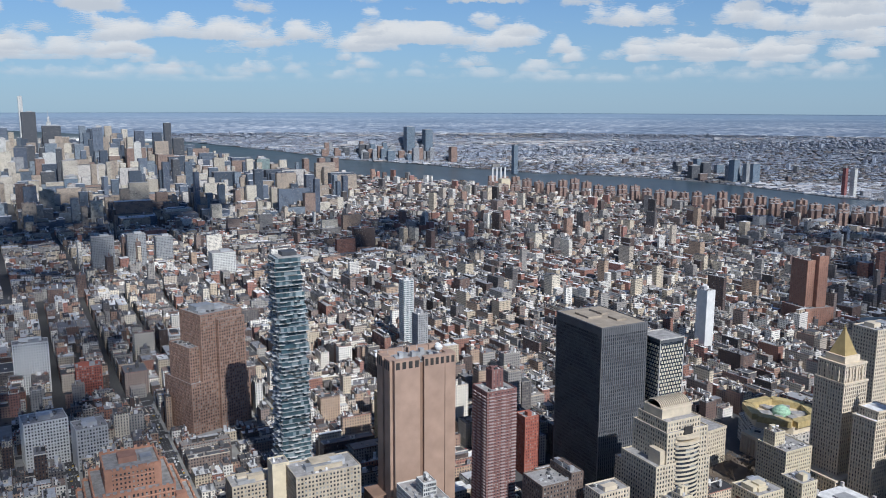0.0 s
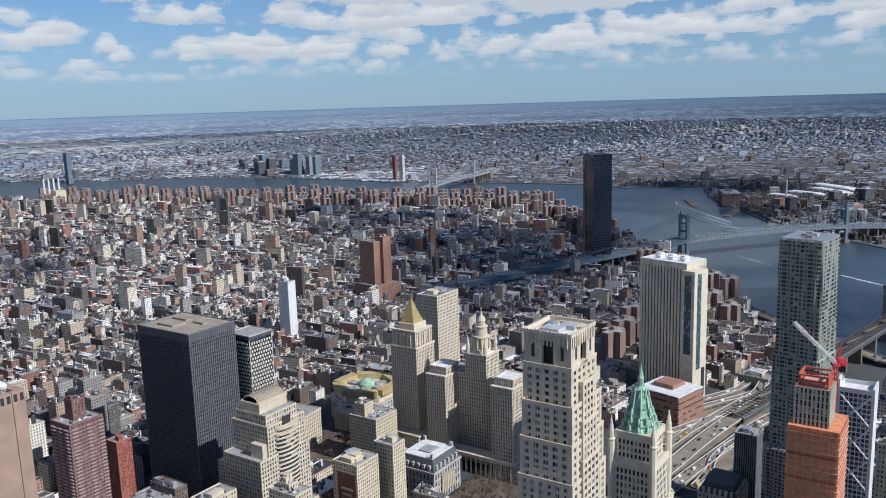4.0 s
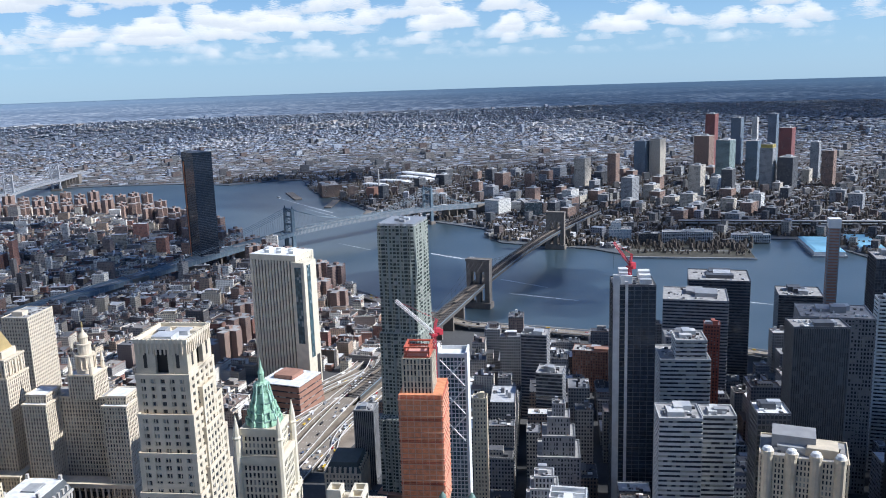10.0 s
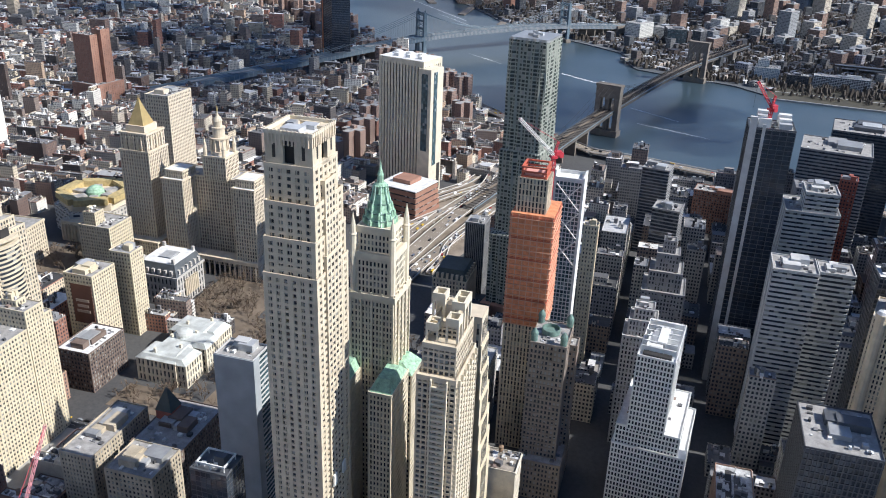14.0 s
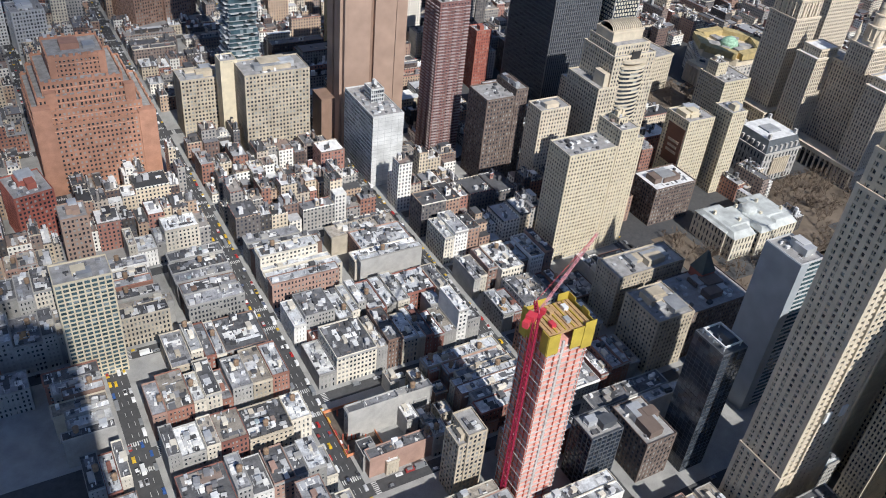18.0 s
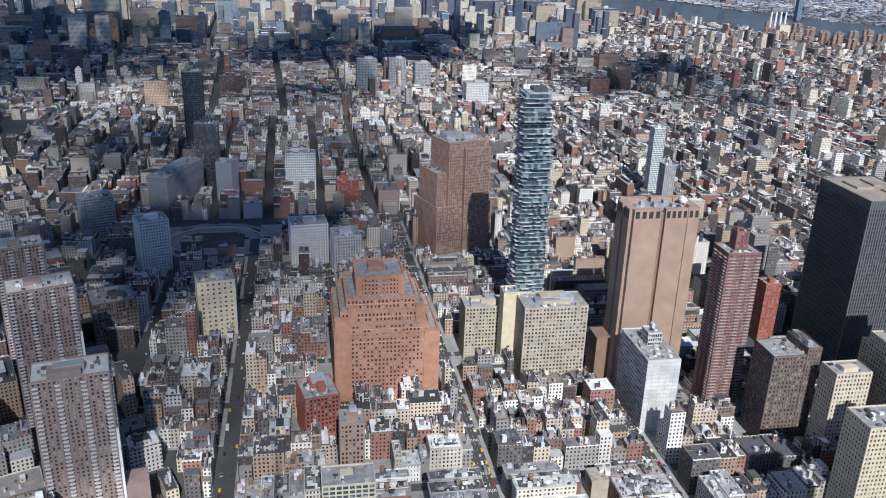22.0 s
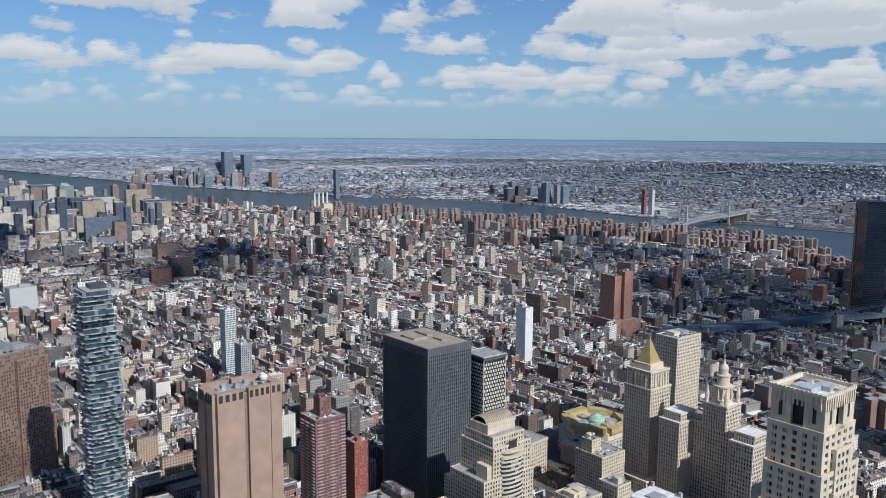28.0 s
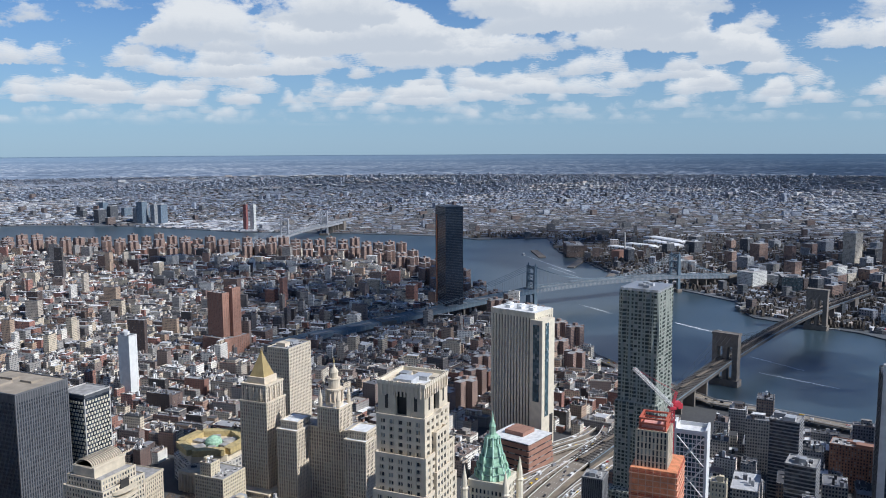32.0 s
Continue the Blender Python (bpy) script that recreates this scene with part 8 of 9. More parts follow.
def block(u0, u1, v0, v1, head, heights, tall, lot, ok, out, depth_split=True):
    """Fill one block with houses back to back; their fronts look up and down the u axis."""
    level = max(9.0, RNG.gauss(heights[0], heights[1] * 0.6))
    if v1 - v0 > 26 and RNG.random() < 0.35:
        mid = (v0 + v1) / 2 + RNG.uniform(-3, 3)
        for a, b in ((v0, mid - 1.5), (mid + 1.5, v1)):
            for u_a, u_b in lots(u0, u1, *lot):
                uc, dd = (u_a + u_b) / 2, (b - a) * RNG.uniform(0.72, 1.0)
                x, y = uv_to_xy(uc, a + dd / 2 if a == v0 else b - dd / 2, head)
                if ok(x, y) and not kept(x, y, min(dd, u_b - u_a) * 0.5):
                    h = RNG.uniform(tall[1], tall[2]) if RNG.random() < tall[0] else max(7.0, RNG.gauss(level, heights[1] * 0.5))
                    out.append((x, y, u_b - u_a - 0.05, dd, h, head + 90))
        return
    rows = [(u0, (u0 + u1) / 2 - 1.5), ((u0 + u1) / 2 + 1.5, u1)] if depth_split and u1 - u0 > 28 else [(u0, u1)]
    for a, b in rows:
        for v_a, v_b in lots(v0, v1, *lot):
            uc, vc = (a + b) / 2, (v_a + v_b) / 2
            x, y = uv_to_xy(uc, vc, head)
            if not ok(x, y) or kept(x, y, min(b - a, v_b - v_a) * 0.5):
                continue
            h = max(7.0, RNG.gauss(level, heights[1] * 0.65))
            if RNG.random() < tall[0]:
                h = RNG.uniform(tall[1], tall[2])
            dd = (b - a) * RNG.uniform(0.72, 1.0)
            off = ((b - a) - dd) / 2 * (1 if a == u0 else -1)
            x, y = uv_to_xy(uc - off, vc, head)
            out.append((x, y, v_b - v_a - 0.05, dd, h, head))


def zone(us, vs, su, sv, head, heights, tall, lot, ok):
    out = []
    for i in range(len(us) - 1):
        for j in range(len(vs) - 1):
            block(us[i] + su / 2, us[i + 1] - su / 2, vs[j] + sv / 2, vs[j + 1] - sv / 2, head, heights, tall, lot, ok, out)
    return out


def span(a, b, step):
    return [a + k * step for k in range(int((b - a) / step) + 1)]


def east_of_greenwich(x, y):
    return x > 181 + (y - 440) * 0.16 + 12 and y > -60


TRIBECA = zone([100, 185, 265, 340, 425, 505, 570, 635, 705, 780, 850, 920, 985, 1045, 1100], [-420, -330, -240, -150, -60, 30, 130, 265, 425], 15, 19, 31.5, (20, 5), (0.025, 28, 44), (6, 14), east_of_greenwich)
_q = random.Random(31)
for u0, u1, v0, v1 in ((276, 331, 140, 256), (351, 416, 140, 256)):
    # yards of two street blocks are built over with low houses
    for k in range(260):
        fx, fy = uv_to_xy(_q.uniform(u0, u1), _q.uniform(v0, v1), 31.5)
        fw, fd = _q.uniform(6.5, 10), _q.uniform(9, 15)
        if kept(fx, fy, 3.0):
            continue
        near = [((r[0] - fx) * 0.853 - (r[1] - fy) * 0.522, (r[0] - fx) * 0.522 + (r[1] - fy) * 0.853, r[2], r[3]) for r in TRIBECA if abs(r[0] - fx) < 50 and abs(r[1] - fy) < 50]
        if not any(abs(a) < (fw + w) / 2 + 0.2 and abs(c) < (fd + d) / 2 + 0.2 for a, c, w, d in near):
            TRIBECA.append((fx, fy, fw, fd, _q.uniform(9, 19), 31.5))
CIVIC = zone([420, 480, 545, 620, 705, 780, 850, 920, 985, 1045, 1100], [425, 500, 580], 15, 17, 31.5, (30, 8), (0.15, 40, 65), (12, 26), lambda x, y: True)
SOHO = zone(span(1115, 1765, 130), span(-480, 640, 74), 18, 15, 31, (21, 5), (0.03, 30, 46), (6, 15), east_of_greenwich)
VILLAGE = zone(span(1780, 2740, 78), span(-1000, 1300, 150), 15, 20, 29, (15, 5), (0.03, 30, 60), (7, 17), lambda x, y: on_manhattan(x, y, 60))
CHINA = zone(span(150, 1780, 100), span(590, 1190, 62), 14, 12, 27, (18, 5), (0.03, 26, 46), (6, 12), lambda x, y: on_manhattan(x, y, 150) and y > -20)
LES = zone(span(-250, 4400, 92), span(1200, 3700, 66), 14, 14, 23, (17, 5), (0.045, 30, 56), (6.5, 16), lambda x, y: on_manhattan(x, y, 60) and (compass(x, y) > 52 or y < x * 0.78 + 100) and y > -420)
BRIDGES = zone(span(100, 1500, 85), span(800, 1700, 66), 14, 13, 40, (17, 5), (0.05, 28, 45), (8, 20), lambda x, y: on_manhattan(x, y, 60) and -480 < y < 0 and x > 830 and compass(x, y) < 118)
WEST = zone(span(330, 2800, 85), span(-600, 160, 80), 15, 17, 9, (22, 7), (0.1, 35, 60), (10, 26), lambda x, y: not east_of_greenwich(x, y) and x < 330 + (y - 700) * 0.2)
FIDI = zone(span(-1250, 400, 75), span(130, 1150, 70), 12, 12, 31.5, (36, 14), (0.1, 55, 80), (14, 30), lambda x, y: y < -60 and compass(x, y) > 96 and on_manhattan(x, y, 90) and compass(x, y) < 165 and (x < 640 or y < -340) and (x < 900 or y < -430))
UPTOWN = zone(span(2740, 6400, 80), span(-1500, 1700, 270), 18, 30, 29, (30, 14), (0.18, 50, 110), (14, 40), lambda x, y: on_manhattan(x, y, 80) and compass(x, y) < 52)
MID = zone(span(4100, 6600, 80), span(-1100, 1000, 135), 18, 25, 29, (62, 30), (0.16, 110, 200), (18, 42), lambda x, y: on_manhattan(x, y, 200))


def houses(name, label, rows, mats):
    """Blocks of houses as one mesh: walls with setbacks and rear wings, roofs with parapets, stair heads and tanks."""
    boxes = []
    for x, y, w, d, h, head in rows:
        r = math.hypot(x, y)
        ux, uy = uv_to_xy(1, 0, head)
        vx, vy = uv_to_xy(0, 1, head)
        h *= RNG.choice((0.62, 0.8, 0.9, 1.0, 1.0, 1.1, 1.2, 1.4))
        if r < 2800 and d > 13 and RNG.random() < 0.45:
            cut, side, drop = d * RNG.uniform(0.25, 0.45), RNG.choice((-1, 1)), RNG.uniform(0.45, 0.85)
            o = side * (d - cut) / 2
            boxes.append((x + ux * o, y + uy * o, -0.5, h * drop, w * RNG.uniform(0.55, 1.0), cut, head, 0, 1, 1.0))
            x, y, d = x - ux * side * cut / 2, y - uy * side * cut / 2, d - cut
        boxes.append((x, y, -0.5, h, w, d, head, 0, 1, 1.0))
        if r < 3400:
            if w > 9 and d > 9 and RNG.random() < 0.3:
                boxes.append((x + vx * w * RNG.uniform(-0.2, 0.2), y + vy * w * RNG.uniform(-0.2, 0.2), h, h + RNG.uniform(3.0, 6.5), w * RNG.uniform(0.35, 0.6), d * RNG.uniform(0.4, 0.7), head, 0, 1, 1.0))
            th = 0.45
            if r < 1500:
                for s in (-1, 1):
                    o = s * (d / 2 - th / 2)
                    boxes.append((x + ux * o, y + uy * o, h, h + 0.9, w, th, head, 0, 0, 1.0))
                    o = s * (w / 2 - th / 2)
                    boxes.append((x + vx * o, y + vy * o, h, h + 0.9, th, d - 2 * th, head, 0, 0, 1.0))
            for k in range(RNG.choice((4, 5, 6, 7, 9) if r < 1100 else (3, 4, 5, 6) if r < 1700 else (1, 2, 3, 4))):
                a, b = RNG.uniform(-0.36, 0.36) * w, RNG.uniform(-0.4, 0.4) * d
                sz = RNG.uniform(1.0, min(4.5, w * 0.35))
                boxes.append((x + vx * a + ux * b, y + vy * a + uy * b, h, h + RNG.choice((0.7, 1.2, 2.0, 3.0, 4.5, 6.0)) * RNG.uniform(0.8, 1.2), sz, RNG.uniform(1.0, 4.5), head, RNG.choice((0, 1, 1)), 1, 1.0))
    ob = part(name, drawn(boxes), mats)
    return tagged(ob, label, "houses", "", "stuff")


WALLS = [plain("house_wall_%s" % n, c, 0.9, vary=0.22, random_tint=0.22) for n, c in (("red", (0.25, 0.11, 0.085)), ("salmon", (0.34, 0.22, 0.175)), ("buff", (0.47, 0.41, 0.32)), ("cream", (0.6, 0.55, 0.46)),
         ("brown", (0.2, 0.13, 0.1)), ("grey", (0.34, 0.33, 0.31)), ("white", (0.7, 0.68, 0.64)), ("rust", (0.3, 0.15, 0.11)))]
ROOFTOPS = [plain("flat_roof_%s" % n, c, 0.9, vary=0.5, scale=0.22, random_tint=0.3, fine=0.9) for n, c in (("silver", (0.46, 0.47, 0.48)), ("white", (0.66, 0.66, 0.65)), ("tar", (0.11, 0.11, 0.115)), ("grey", (0.28, 0.28, 0.29)), ("tan", (0.36, 0.32, 0.27)))]
M_TANK = plain("weathered_tank_wood", (0.25, 0.17, 0.11), 0.9, vary=0.3, scale=0.8)
M_SKYLIGHT = plain("skylight_glass", (0.3, 0.36, 0.38), 0.2, vary=0.2)


def tank_mesh():
    """A rooftop water tank: wooden tub, cone, legs, as one mesh."""
    rings = [circle(0, 0, z, r, 12) for r, z in ((1.5, 3.0), (1.6, 6.2), (1.75, 6.25), (0.1, 7.4))]
    me = prism_mesh("water_tank", rings, [M_TANK])
    return me


TANK = tank_mesh()
LEGS = boxes_mesh("tank_legs", [(sx * 1.0, sy * 1.0, 0, 3.1, 0.2, 0.2) for sx in (-1, 1) for sy in (-1, 1)] + [(0, 0, 2.8, 3.02, 2.6, 2.6)], [M_DARK])


def loft_house(x, y, w, d, h, head, rg):
    """One house of a street block, with real window openings on its street and yard fronts."""
    wall, top = WALLS[rg.choice((0, 1, 2, 2, 3, 3, 4, 5, 5, 5, 6, 7))], ROOFTOPS[rg.choice((0, 0, 1, 2, 2, 3, 3, 4))]
    tone = wall.name.split("_")[-1]
    b = root("loft_building", "%s %s building with %s flat roof" % ({"red": "red brick", "salmon": "salmon brick", "buff": "buff brick", "cream": "cream painted", "brown": "dark brown brick", "grey": "grey stone", "white": "white painted", "rust": "rusty red brick"}[tone],
             "loft" if h < 32 else "apartment", top.name.split("_")[-1]), "building", x, y, 0, head, "street block houses")
    bay, fl = rg.uniform(2.4, 3.4), rg.uniform(3.3, 4.0)
    pier, band, proud = bay * rg.uniform(0.42, 0.58), fl * rg.uniform(0.38, 0.5), 0.28
    nf, nx = max(2, round(h / fl)), max(2, round(w / bay))
    fl = h / nf
    rows = [(0, 0, max(0.0, k * fl - band * 0.55), min(h, k * fl + band * 0.45), w - 0.04, d - 0.1) for k in range(1, nf + 1)]
    rows += [(-w / 2 + pier / 2 + k * (w - pier) / nx, 0, 0, h, pier, d) for k in range(nx + 1)]
    sides = rg.random()
    if sides < 0.42 or w < 8:
        rows += [(sx * (w / 2 - 0.1), 0, 0, h, 0.22, d) for sx in (-1, 1)]
    else:
        ny = max(2, round(d / bay))
        rows = [r for r in rows if abs(abs(r[0]) - (w / 2 - pier / 2)) > 0.01 or r[4] > pier * 1.5]
        rows += [(sx * (w - pier) / 2, sy * (d - pier) / 2, 0, h, pier, pier) for sx in (-1, 1) for sy in (-1, 1)]
        rows += [(0, -d / 2 + pier / 2 + k * (d - pier) / ny, 0, h, w - 0.01, pier) for k in range(1, ny)]
    part("brick_front", rows, wall, b, kind="stuff")
    part("glazing", [(0, 0, -0.5, h - 0.1, w - 2 * proud, d - 2 * proud)], M_GLASS, b, kind="stuff")
    part("roof", [(0, 0, h - 0.15, h + 0.1, w - 0.1, d - 0.1)], top, b)
    ring("parapet", w + 0.06, d + 0.06, 0.4, h, h + rg.uniform(0.7, 1.3), wall, b)
    part("cornice", [(0, -d / 2 - 0.3, h - 0.6, h + 0.5, w - 0.1, 0.7)], wall if rg.random() < 0.6 else WALLS[5], b)
    part("stair_head", [(rg.uniform(-0.25, 0.25) * w, rg.uniform(-0.3, 0.3) * d, h + 0.1, h + rg.uniform(2.2, 3.4), rg.uniform(2.2, 4), rg.uniform(3, 6))], rg.choice((wall, M_PLANT, WALLS[3])), b)
    bits = []
    for k in range(int(rg.uniform(0.045, 0.085) * w * d) + 3):
        sw, sd, sh = rg.choice(((0.7, 0.7, 1.6), (1.2, 1.0, 0.9), (1.8, 1.5, 1.2), (2.6, 1.6, 1.5), (0.5, 3.5, 0.5), (3.5, 0.45, 0.6), (2.8, 3.4, 2.5), (0.35, 0.35, 2.8), (3.0, 4.5, 0.25)))
        bits.append((rg.uniform(-0.43, 0.43) * w, rg.uniform(-0.45, 0.45) * d, h + 0.1, h + 0.1 + sh * rg.uniform(0.7, 1.3), min(sw * rg.uniform(0.7, 1.4), w * 0.4), min(sd * rg.uniform(0.7, 1.4), d * 0.4), rg.choice((0, 0, 0, 12))))
    bits += [(rg.uniform(-0.2, 0.2) * w, -d / 2 + d * rg.uniform(0.1, 0.9), h + 0.08, h + rg.uniform(0.14, 0.2), w * rg.uniform(0.4, 0.9), d * rg.uniform(0.08, 0.25)) for k in range(3)]
    bits = [q for q in bits if abs(q[0]) + q[4] / 2 < w / 2 - 0.5 and abs(q[1]) + q[5] / 2 < d / 2 - 0.5]
    if bits:
        part("rooftop_equipment", bits, M_ROOF, b, kind="stuff")
    if rg.random() < 0.06:
        part("skylight", [(rg.uniform(-0.3, 0.3) * w, rg.uniform(-0.3, 0.3) * d, h + 0.1, h + 1.0, 2.4, 3.6, 0, 0, 0, 0.7)], M_SKYLIGHT, b)
    if rg.random() < 0.3:
        px, py = rg.uniform(-0.3, 0.3) * w, rg.uniform(-0.3, 0.3) * d
        t = mesh_part("water_tank", TANK, b, "weathered wooden water tank")
        t.location = (px, py, h + 0.1)
        g = mesh_part("stand", LEGS, t)
    if rg.random() < 0.04:
        part("roof_deck", [(rg.uniform(-0.2, 0.2) * w, rg.uniform(-0.25, 0.25) * d, h + 0.1, h + 0.5, w * 0.4, d * 0.25)], rg.choice((M_PLY, M_SKYLIGHT, ROOFTOPS[2])), b)
    return b


NEAR = sorted(TRIBECA + [r for r in FIDI + CIVIC if math.hypot(r[0], r[1]) < 560], key=lambda r: math.hypot(r[0] - 60, r[1] - 30))
_h = random.Random(99)
for r in NEAR[:300]:
    loft_house(*r, _h)
FAR_SET = set(NEAR[:300])
rest = [r for r in TRIBECA + CIVIC if r not in FAR_SET]
houses("row_houses", "brick and stone loft buildings with pale flat roofs", rest, [M_FAB, M_ROOF])
houses("row_houses", "cast iron loft blocks with pale flat roofs", SOHO + WEST, [M_FAB, M_ROOF])
houses("row_houses", "low brick tenement blocks of many colours", CHINA + LES + BRIDGES, [M_FAB, M_ROOF])
houses("row_houses", "brownstone and apartment blocks with dark streets between", VILLAGE, [M_FAB, M_ROOF])
houses("office_blocks", "close packed old office blocks in shade", [r for r in FIDI if r not in FAR_SET], [M_FAB_FIN, M_ROOF])
houses("apartment_blocks", "grid of mid rise apartment and office blocks", UPTOWN, [M_FAB_MID, M_ROOF])
houses("skyscrapers", "dense midtown skyscrapers in the distance", MID, [M_FAB_MID, M_ROOF])


M_FARPALE = fabric_roof("pale_factory_roofs", [(0.44, 0.46, 0.49), (0.6, 0.61, 0.63), (0.36, 0.39, 0.43), (0.5, 0.51, 0.53)])
M_FARSIDE = fabric_wall("pale_factory_walls", [(0.5, 0.5, 0.5), (0.62, 0.62, 0.62), (0.34, 0.34, 0.36), (0.44, 0.38, 0.34)], (6.0, 6.0))

M_SHOREWALL = fabric_wall("brick_walls_across_the_river", [(0.13, 0.1, 0.09), (0.2, 0.185, 0.17), (0.1, 0.1, 0.105), (0.26, 0.25, 0.23), (0.15, 0.11, 0.095), (0.11, 0.115, 0.12)], (4.0, 4.0))
M_SHOREROOF = fabric_roof("roofs_across_the_river", [(0.09, 0.09, 0.095), (0.15, 0.15, 0.155), (0.06, 0.06, 0.065), (0.22, 0.22, 0.225), (0.11, 0.1, 0.095), (0.08, 0.08, 0.085), (0.4, 0.4, 0.41), (0.13, 0.13, 0.135), (0.07, 0.07, 0.075), (0.17, 0.165, 0.16)])


def far_city(n, seed):
    """Low houses across the river, in rows, thinning with range."""
    rg = np.random.RandomState(seed)
    az = rg.uniform(40, 152, n)
    r = 1850 * (11500 / 1850) ** rg.uniform(0, 1, n)
    sh = np.interp(az, [p[0] for p in FAR_SHORE], [p[1] for p in FAR_SHORE])
    okay = r > sh + 40
    okay &= ~np.array([r_k < 3600 and kept(r_k * math.sin(radians(a_k)), r_k * math.cos(radians(a_k)), 10) for a_k, r_k in zip(az, r)])
    az, r = az[okay], r[okay]
    x, y = r * np.sin(np.radians(az)), r * np.cos(np.radians(az))
    # snap to streets
    hd = radians(62.0)
    u, v = x * math.sin(hd) + y * math.cos(hd), x * math.cos(hd) - y * math.sin(hd)
    u = np.where(r < 3600, np.round(u / 42) * 42 + rg.uniform(-5, 5, len(u)), u)
    turn = np.round((np.sin(x / 1700 + 0.7) + np.cos(y / 1300 + x / 2900)) * 2) * 14 * (r > 2700)
    x, y = u * math.sin(hd) + v * math.cos(hd), u * math.cos(hd) - v * math.sin(hd)
    big = rg.uniform(0, 1, len(x))
    h = rg.normal(7.5, 1.8, len(x)).clip(5, 20) * np.where(r > 3600, 0.62, 1.0)
    h = np.where((big > 0.992) | ((big > 0.965) & (r < 3600)), rg.uniform(16, 36, len(x)), h)
    w = np.where(r < 3600, rg.uniform(8, 24, len(x)), rg.uniform(9, 34, len(x)) * (1 + r / 8000))
    d = rg.uniform(10, 16, len(x)) * (1 + r / 12000)
    # districts of broad pale factory roofs among the darker houses
    field = np.sin(x / 610 + 1.3) * np.sin(y / 470 + 0.4) + 0.6 * np.sin(x / 1370 - y / 980) + 0.5 * np.sin(y / 240 + x / 330)
    pale = rg.uniform(0, 1, len(x)) < np.clip((field - 0.35) * 0.55, 0.015, 0.6) * np.where((r > 5200) | (az < 86), 1.0, 0.25)
    # nearer houses keep plain colours, the rest take the haze-tinted ones
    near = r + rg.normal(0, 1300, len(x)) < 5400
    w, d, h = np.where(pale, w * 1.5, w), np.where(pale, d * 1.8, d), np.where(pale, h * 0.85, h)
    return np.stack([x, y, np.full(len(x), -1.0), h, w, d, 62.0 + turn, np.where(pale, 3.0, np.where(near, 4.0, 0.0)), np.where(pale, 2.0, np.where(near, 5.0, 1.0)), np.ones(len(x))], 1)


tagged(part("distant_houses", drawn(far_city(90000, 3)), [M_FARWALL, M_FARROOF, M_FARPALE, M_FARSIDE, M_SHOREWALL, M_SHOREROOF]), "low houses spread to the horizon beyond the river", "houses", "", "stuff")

# bare brown street trees between the houses across the river
_t = np.random.RandomState(17)
_az, _rr = _t.uniform(99, 150, 14000), 1900 * (3700 / 1900) ** _t.uniform(0, 1, 14000)
_ok = _rr > np.interp(_az, [p[0] for p in FAR_SHORE], [p[1] for p in FAR_SHORE]) + 25
_az, _rr, _s = np.radians(_az[_ok]), _rr[_ok], _t.uniform(4, 9, int(_ok.sum()))
crowns = np.stack([_rr * np.sin(_az), _rr * np.cos(_az), np.full(len(_s), 1.5), 2 + _s * 1.5, _s, _s * 0.9, _t.uniform(0, 90, len(_s)), 0 * _s, 0 * _s, np.full(len(_s), 0.45)], 1)
tagged(part("street_trees", crowns, M_BROWNTREE), "bare brown trees along the streets across the river", "trees", "", "stuff")

# ---- pavements, street marks, cars ----
M_PAVE = plain("concrete_pavement", (0.33, 0.325, 0.31), 0.95, vary=0.25, scale=0.1)
M_MARK = plain("worn_white_road_paint", (0.6, 0.6, 0.58), 0.9, vary=0.2)
TU = [100, 185, 265, 340, 425, 505, 570, 635, 705, 780, 850, 920, 985, 1045, 1100]
TV = [-420, -330, -240, -150, -60, 30, 130, 265, 425]
slabs, marks, parking = [], [], []
for i in range(len(TU) - 1):
    for j in range(len(TV) - 1):
        uc, vc = (TU[i] + TU[i + 1]) / 2, (TV[j] + TV[j + 1]) / 2
        x, y = uv_to_xy(uc, vc, 31.5)
        if east_of_greenwich(x, y):
            slabs.append((x, y, 0.004, 0.16, TV[j + 1] - TV[j] - 12, TU[i + 1] - TU[i] - 9, 31.5))
for v in (30, 130, 265, 425):
    for k in range(110):
        u = 105 + k * 9
        for o in (-1.8, 1.8):
            x, y = uv_to_xy(u, v + o, 31.5)
            marks.append((x, y, 0.004, 0.03, 0.22, 3.6, 31.5))
        for o in (-5.0, 5.0):
            if RNG.random() < 0.75:
                parking.append((*uv_to_xy(u + RNG.uniform(-1, 1), v + o, 31.5), 31.5))
        if RNG.random() < 0.35:
            parking.append((*uv_to_xy(u, v + RNG.choice((-1.8, 1.8)), 31.5), 31.5))
for u in TU:
    for k in range(70):
        v = -40 + k * 7
        if RNG.random() < 0.5 and min(abs(v - q) for q in (30, 130, 265, 425)) > 12:
            parking.append((*uv_to_xy(u + RNG.choice((-2.6, 2.6)), v, 31.5), 121.5))
    for v in (30, 130, 265, 425):
        for side in (-10.5, 10.5):
            for k in range(9):
                x, y = uv_to_xy(u + side, v - 5 + k * 1.25, 31.5)
                marks.append((x, y, 0.004, 0.03, 0.6, 3.2, 31.5))
            for k in range(7):
                x, y = uv_to_xy(u - 4 + k * 1.3, v + side, 31.5)
                marks.append((x, y, 0.004, 0.03, 3.2, 0.6, 31.5))
tagged(part("pavement", slabs, M_PAVE), "raised concrete pavements of the street blocks", "pavement", kind="structure")
tagged(part("street_marks", marks, M_MARK), "worn white lane lines and crossings", "road marks", "", "stuff")
for k in range(60):
    y = 330 + k * 8
    x = 181 + (y - 440) * 0.16
    for o in (-5.5, -1.8, 1.8, 5.5):
        if RNG.random() < 0.5:
            parking.append((x + o, y, 9))


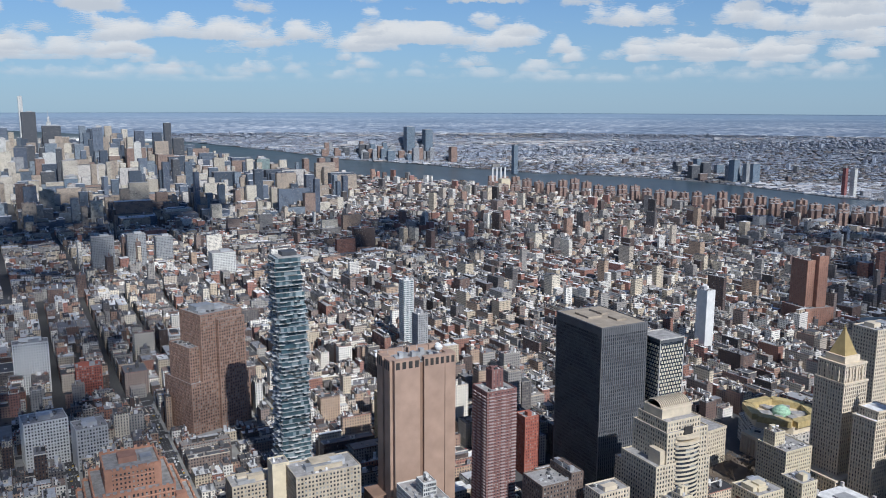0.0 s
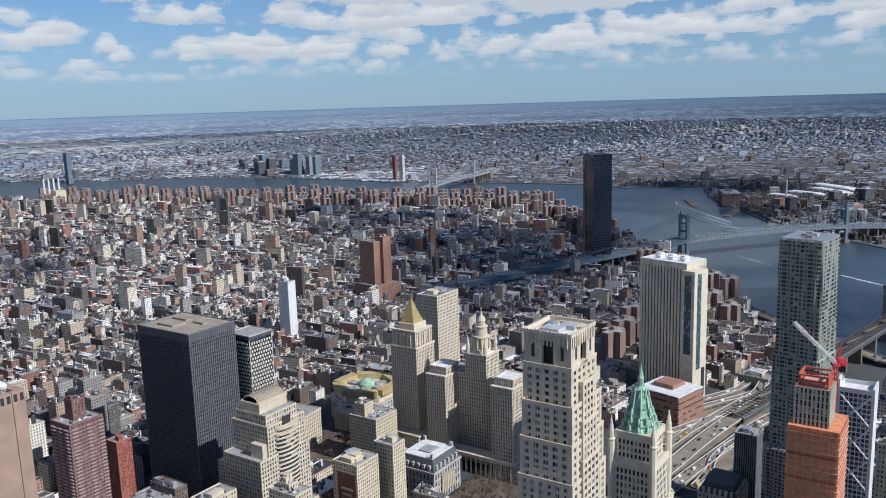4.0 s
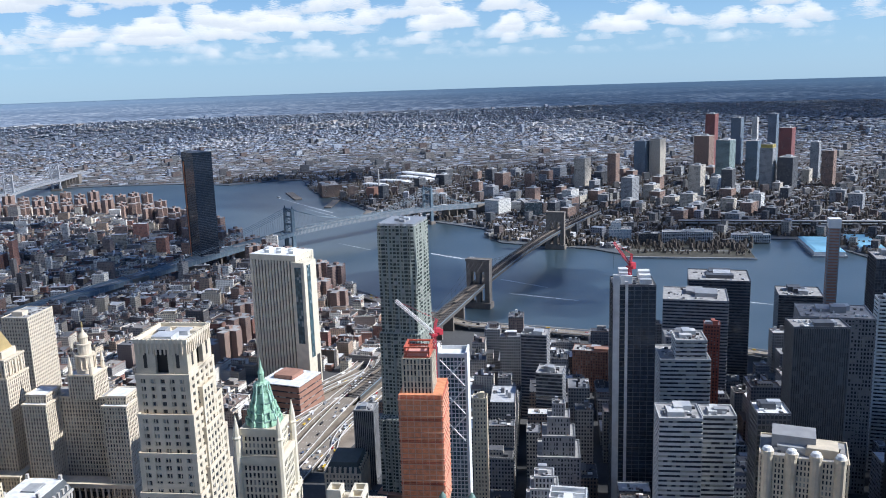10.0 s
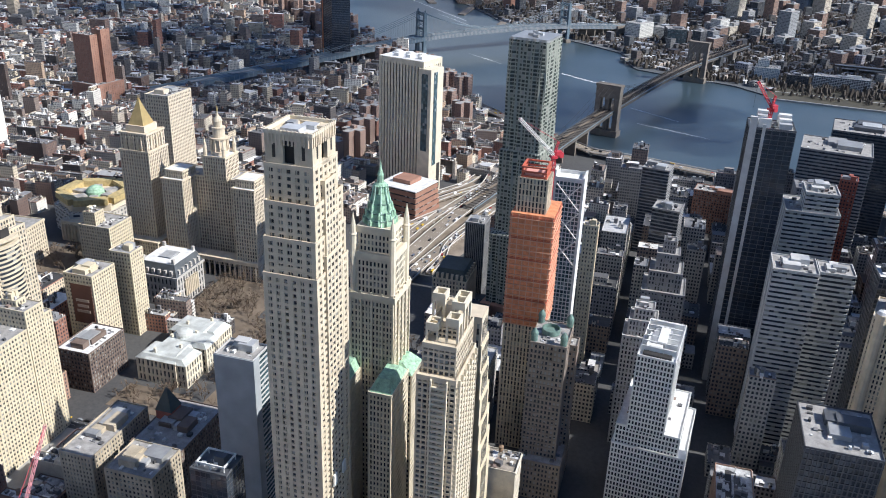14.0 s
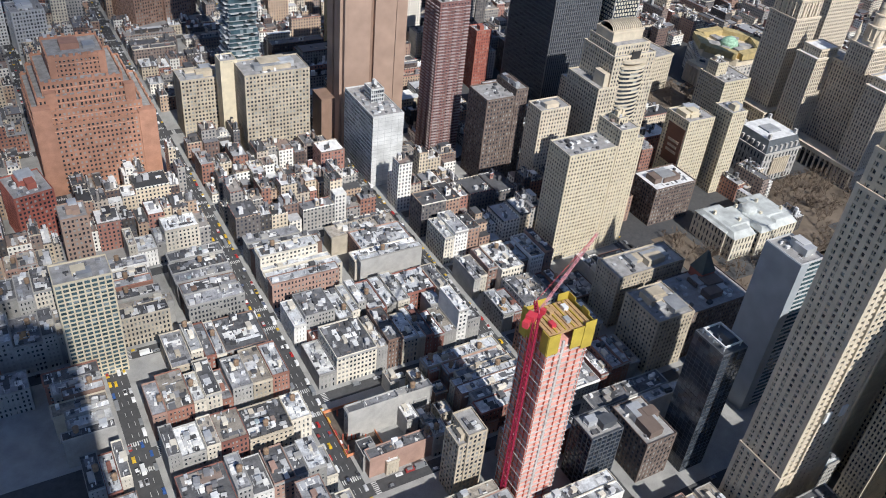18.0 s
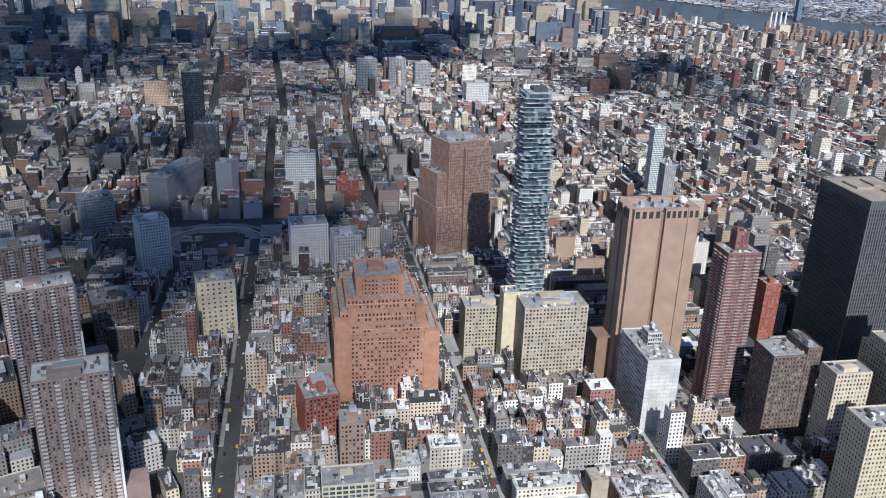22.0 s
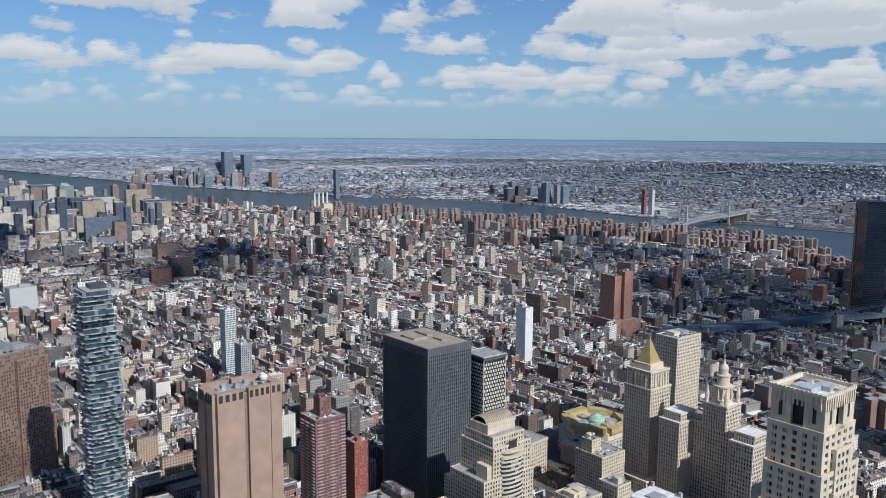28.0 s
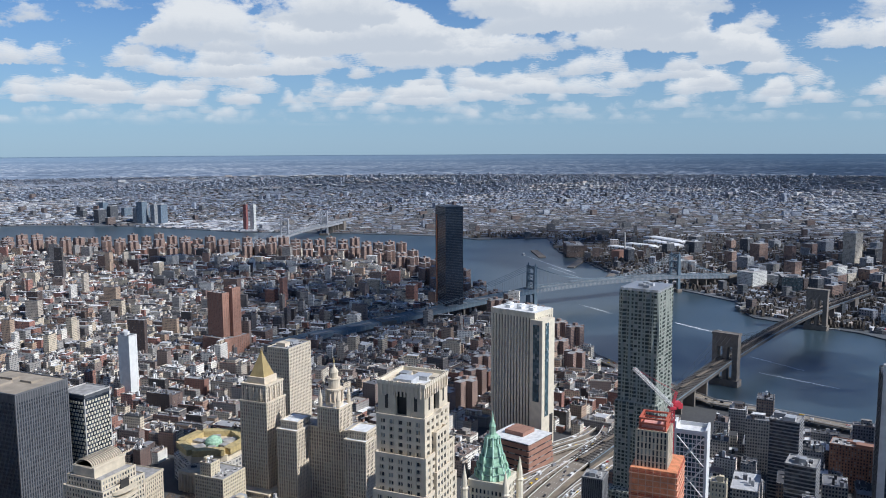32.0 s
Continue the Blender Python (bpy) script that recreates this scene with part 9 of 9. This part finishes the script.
def car_parts(kind, paint):
    lo, hi, w, l = {"car": (0.75, 1.45, 1.8, 4.5), "van": (1.1, 2.2, 2.0, 5.4), "lorry": (1.2, 3.2, 2.4, 8.0)}[kind]
    body = boxes_mesh("body", [(0, 0, 0.3, lo, w, l), (0, -0.2, lo, hi, w * 0.92, l * 0.55, 0, 0, 0, 0.86)] if kind == "car" else [(0, 0, 0.35, lo, w, l), (0, -l * 0.1, lo, hi, w, l * 0.76)], [paint])
    glass = boxes_mesh("windows", [(0, -0.2, lo + 0.08, hi - 0.1, w * 0.94, l * 0.48, 0, 0, 0, 0.88)] if kind == "car" else [(0, l * 0.32, lo, hi - 0.4, w * 0.9, l * 0.16, 0, 0, 0, 0.8)], [M_GLASS_BLACK])
    wheels = boxes_mesh("wheels", [(sx * (w / 2 - 0.1), sy * l * 0.31, 0.0, 0.62, 0.24, 0.62) for sx in (-1, 1) for sy in (-1, 1)], [M_DARK])
    return body, glass, wheels


PAINTS = [("white", (0.75, 0.75, 0.74)), ("black", (0.02, 0.02, 0.022)), ("grey", (0.22, 0.23, 0.24)), ("silver", (0.5, 0.5, 0.51)), ("red", (0.4, 0.03, 0.03)), ("blue", (0.04, 0.1, 0.28)), ("yellow", (0.65, 0.42, 0.03))]
FLEET = []
for n, c in PAINTS:
    paint = plain("car_paint_%s" % n, c, 0.3, vary=0.05)
    FLEET.append((n, "car", car_parts("car", paint)))
    if n in ("white", "grey"):
        FLEET.append((n, "van", car_parts("van", paint)))
        FLEET.append((n, "lorry", car_parts("lorry", paint)))


def park(x, y, z, head, pick):
    n, kind, (body, glass, wheels) = pick
    b = root(kind, "%s %s on the street" % (n, {"car": "saloon car", "van": "delivery van", "lorry": "box lorry"}[kind]), kind, x, y, z, head, "street traffic")
    for nm, me in (("body", body), ("window_band", glass)):
        mesh_part(nm, me, b)


for v in (-330, -240, -150, -60):
    for k in range(100):
        if RNG.random() < 0.6:
            parking.append((*uv_to_xy(150 + k * 9, v + RNG.choice((-4.5, 4.5, 1.5)), 31.5), 31.5))
for u in TU:
    for k in range(50):
        v = -400 + k * 7
        if RNG.random() < 0.45 and min(abs(v - q) for q in TV) > 12:
            parking.append((*uv_to_xy(u + RNG.choice((-2.6, 2.6)), v, 31.5), 121.5))
parking = [p for p in parking if math.hypot(p[0], p[1]) > 210 and east_of_greenwich(p[0], p[1]) and not kept(p[0], p[1], -6)]
RNG.shuffle(parking)
parking.sort(key=lambda p: math.hypot(p[0], p[1]) > 640)
rows = list(RAMP_TRAFFIC)
for x, y, hd in parking[230:]:
    big = RNG.random() < 0.15
    rows.append((x, y, 0.25, 1.9 if big else 0.85, 2.0, 5.6 if big else 4.4, hd))
    rows.append((x, y, 1.9 if big else 0.85, 2.5 if big else 1.45, 1.75, 3.6 if big else 2.3, hd, 0, 0, 0.88))
tagged(part("street_traffic", rows, [fabric_roof("mixed_car_paints", [(0.72, 0.72, 0.71), (0.03, 0.03, 0.033), (0.2, 0.21, 0.22), (0.5, 0.5, 0.51), (0.05, 0.05, 0.06), (0.3, 0.04, 0.04), (0.6, 0.4, 0.04), (0.8, 0.8, 0.8), (0.1, 0.12, 0.18)])]), "many parked and moving cars along far streets", "cars", "", "stuff")
for x, y, hd in parking[:230]:
    park(x, y, 0.02, hd, RNG.choice(FLEET))
for pts, w, n in ROADS[:3]:
    for k in range(20):
        i = RNG.randrange(len(pts) - 1)
        p, q = pts[i], pts[i + 1]
        c = along(p, q, RNG.random())
        L = math.hypot(q[0] - p[0], q[1] - p[1])
        o = (RNG.randrange(n) + 0.5) * w / n - w / 2
        park(c[0] + (q[1] - p[1]) / L * o, c[1] - (q[0] - p[0]) / L * o, c[2] + 0.02, math.degrees(math.atan2(q[0] - p[0], q[1] - p[1])), RNG.choice(FLEET))
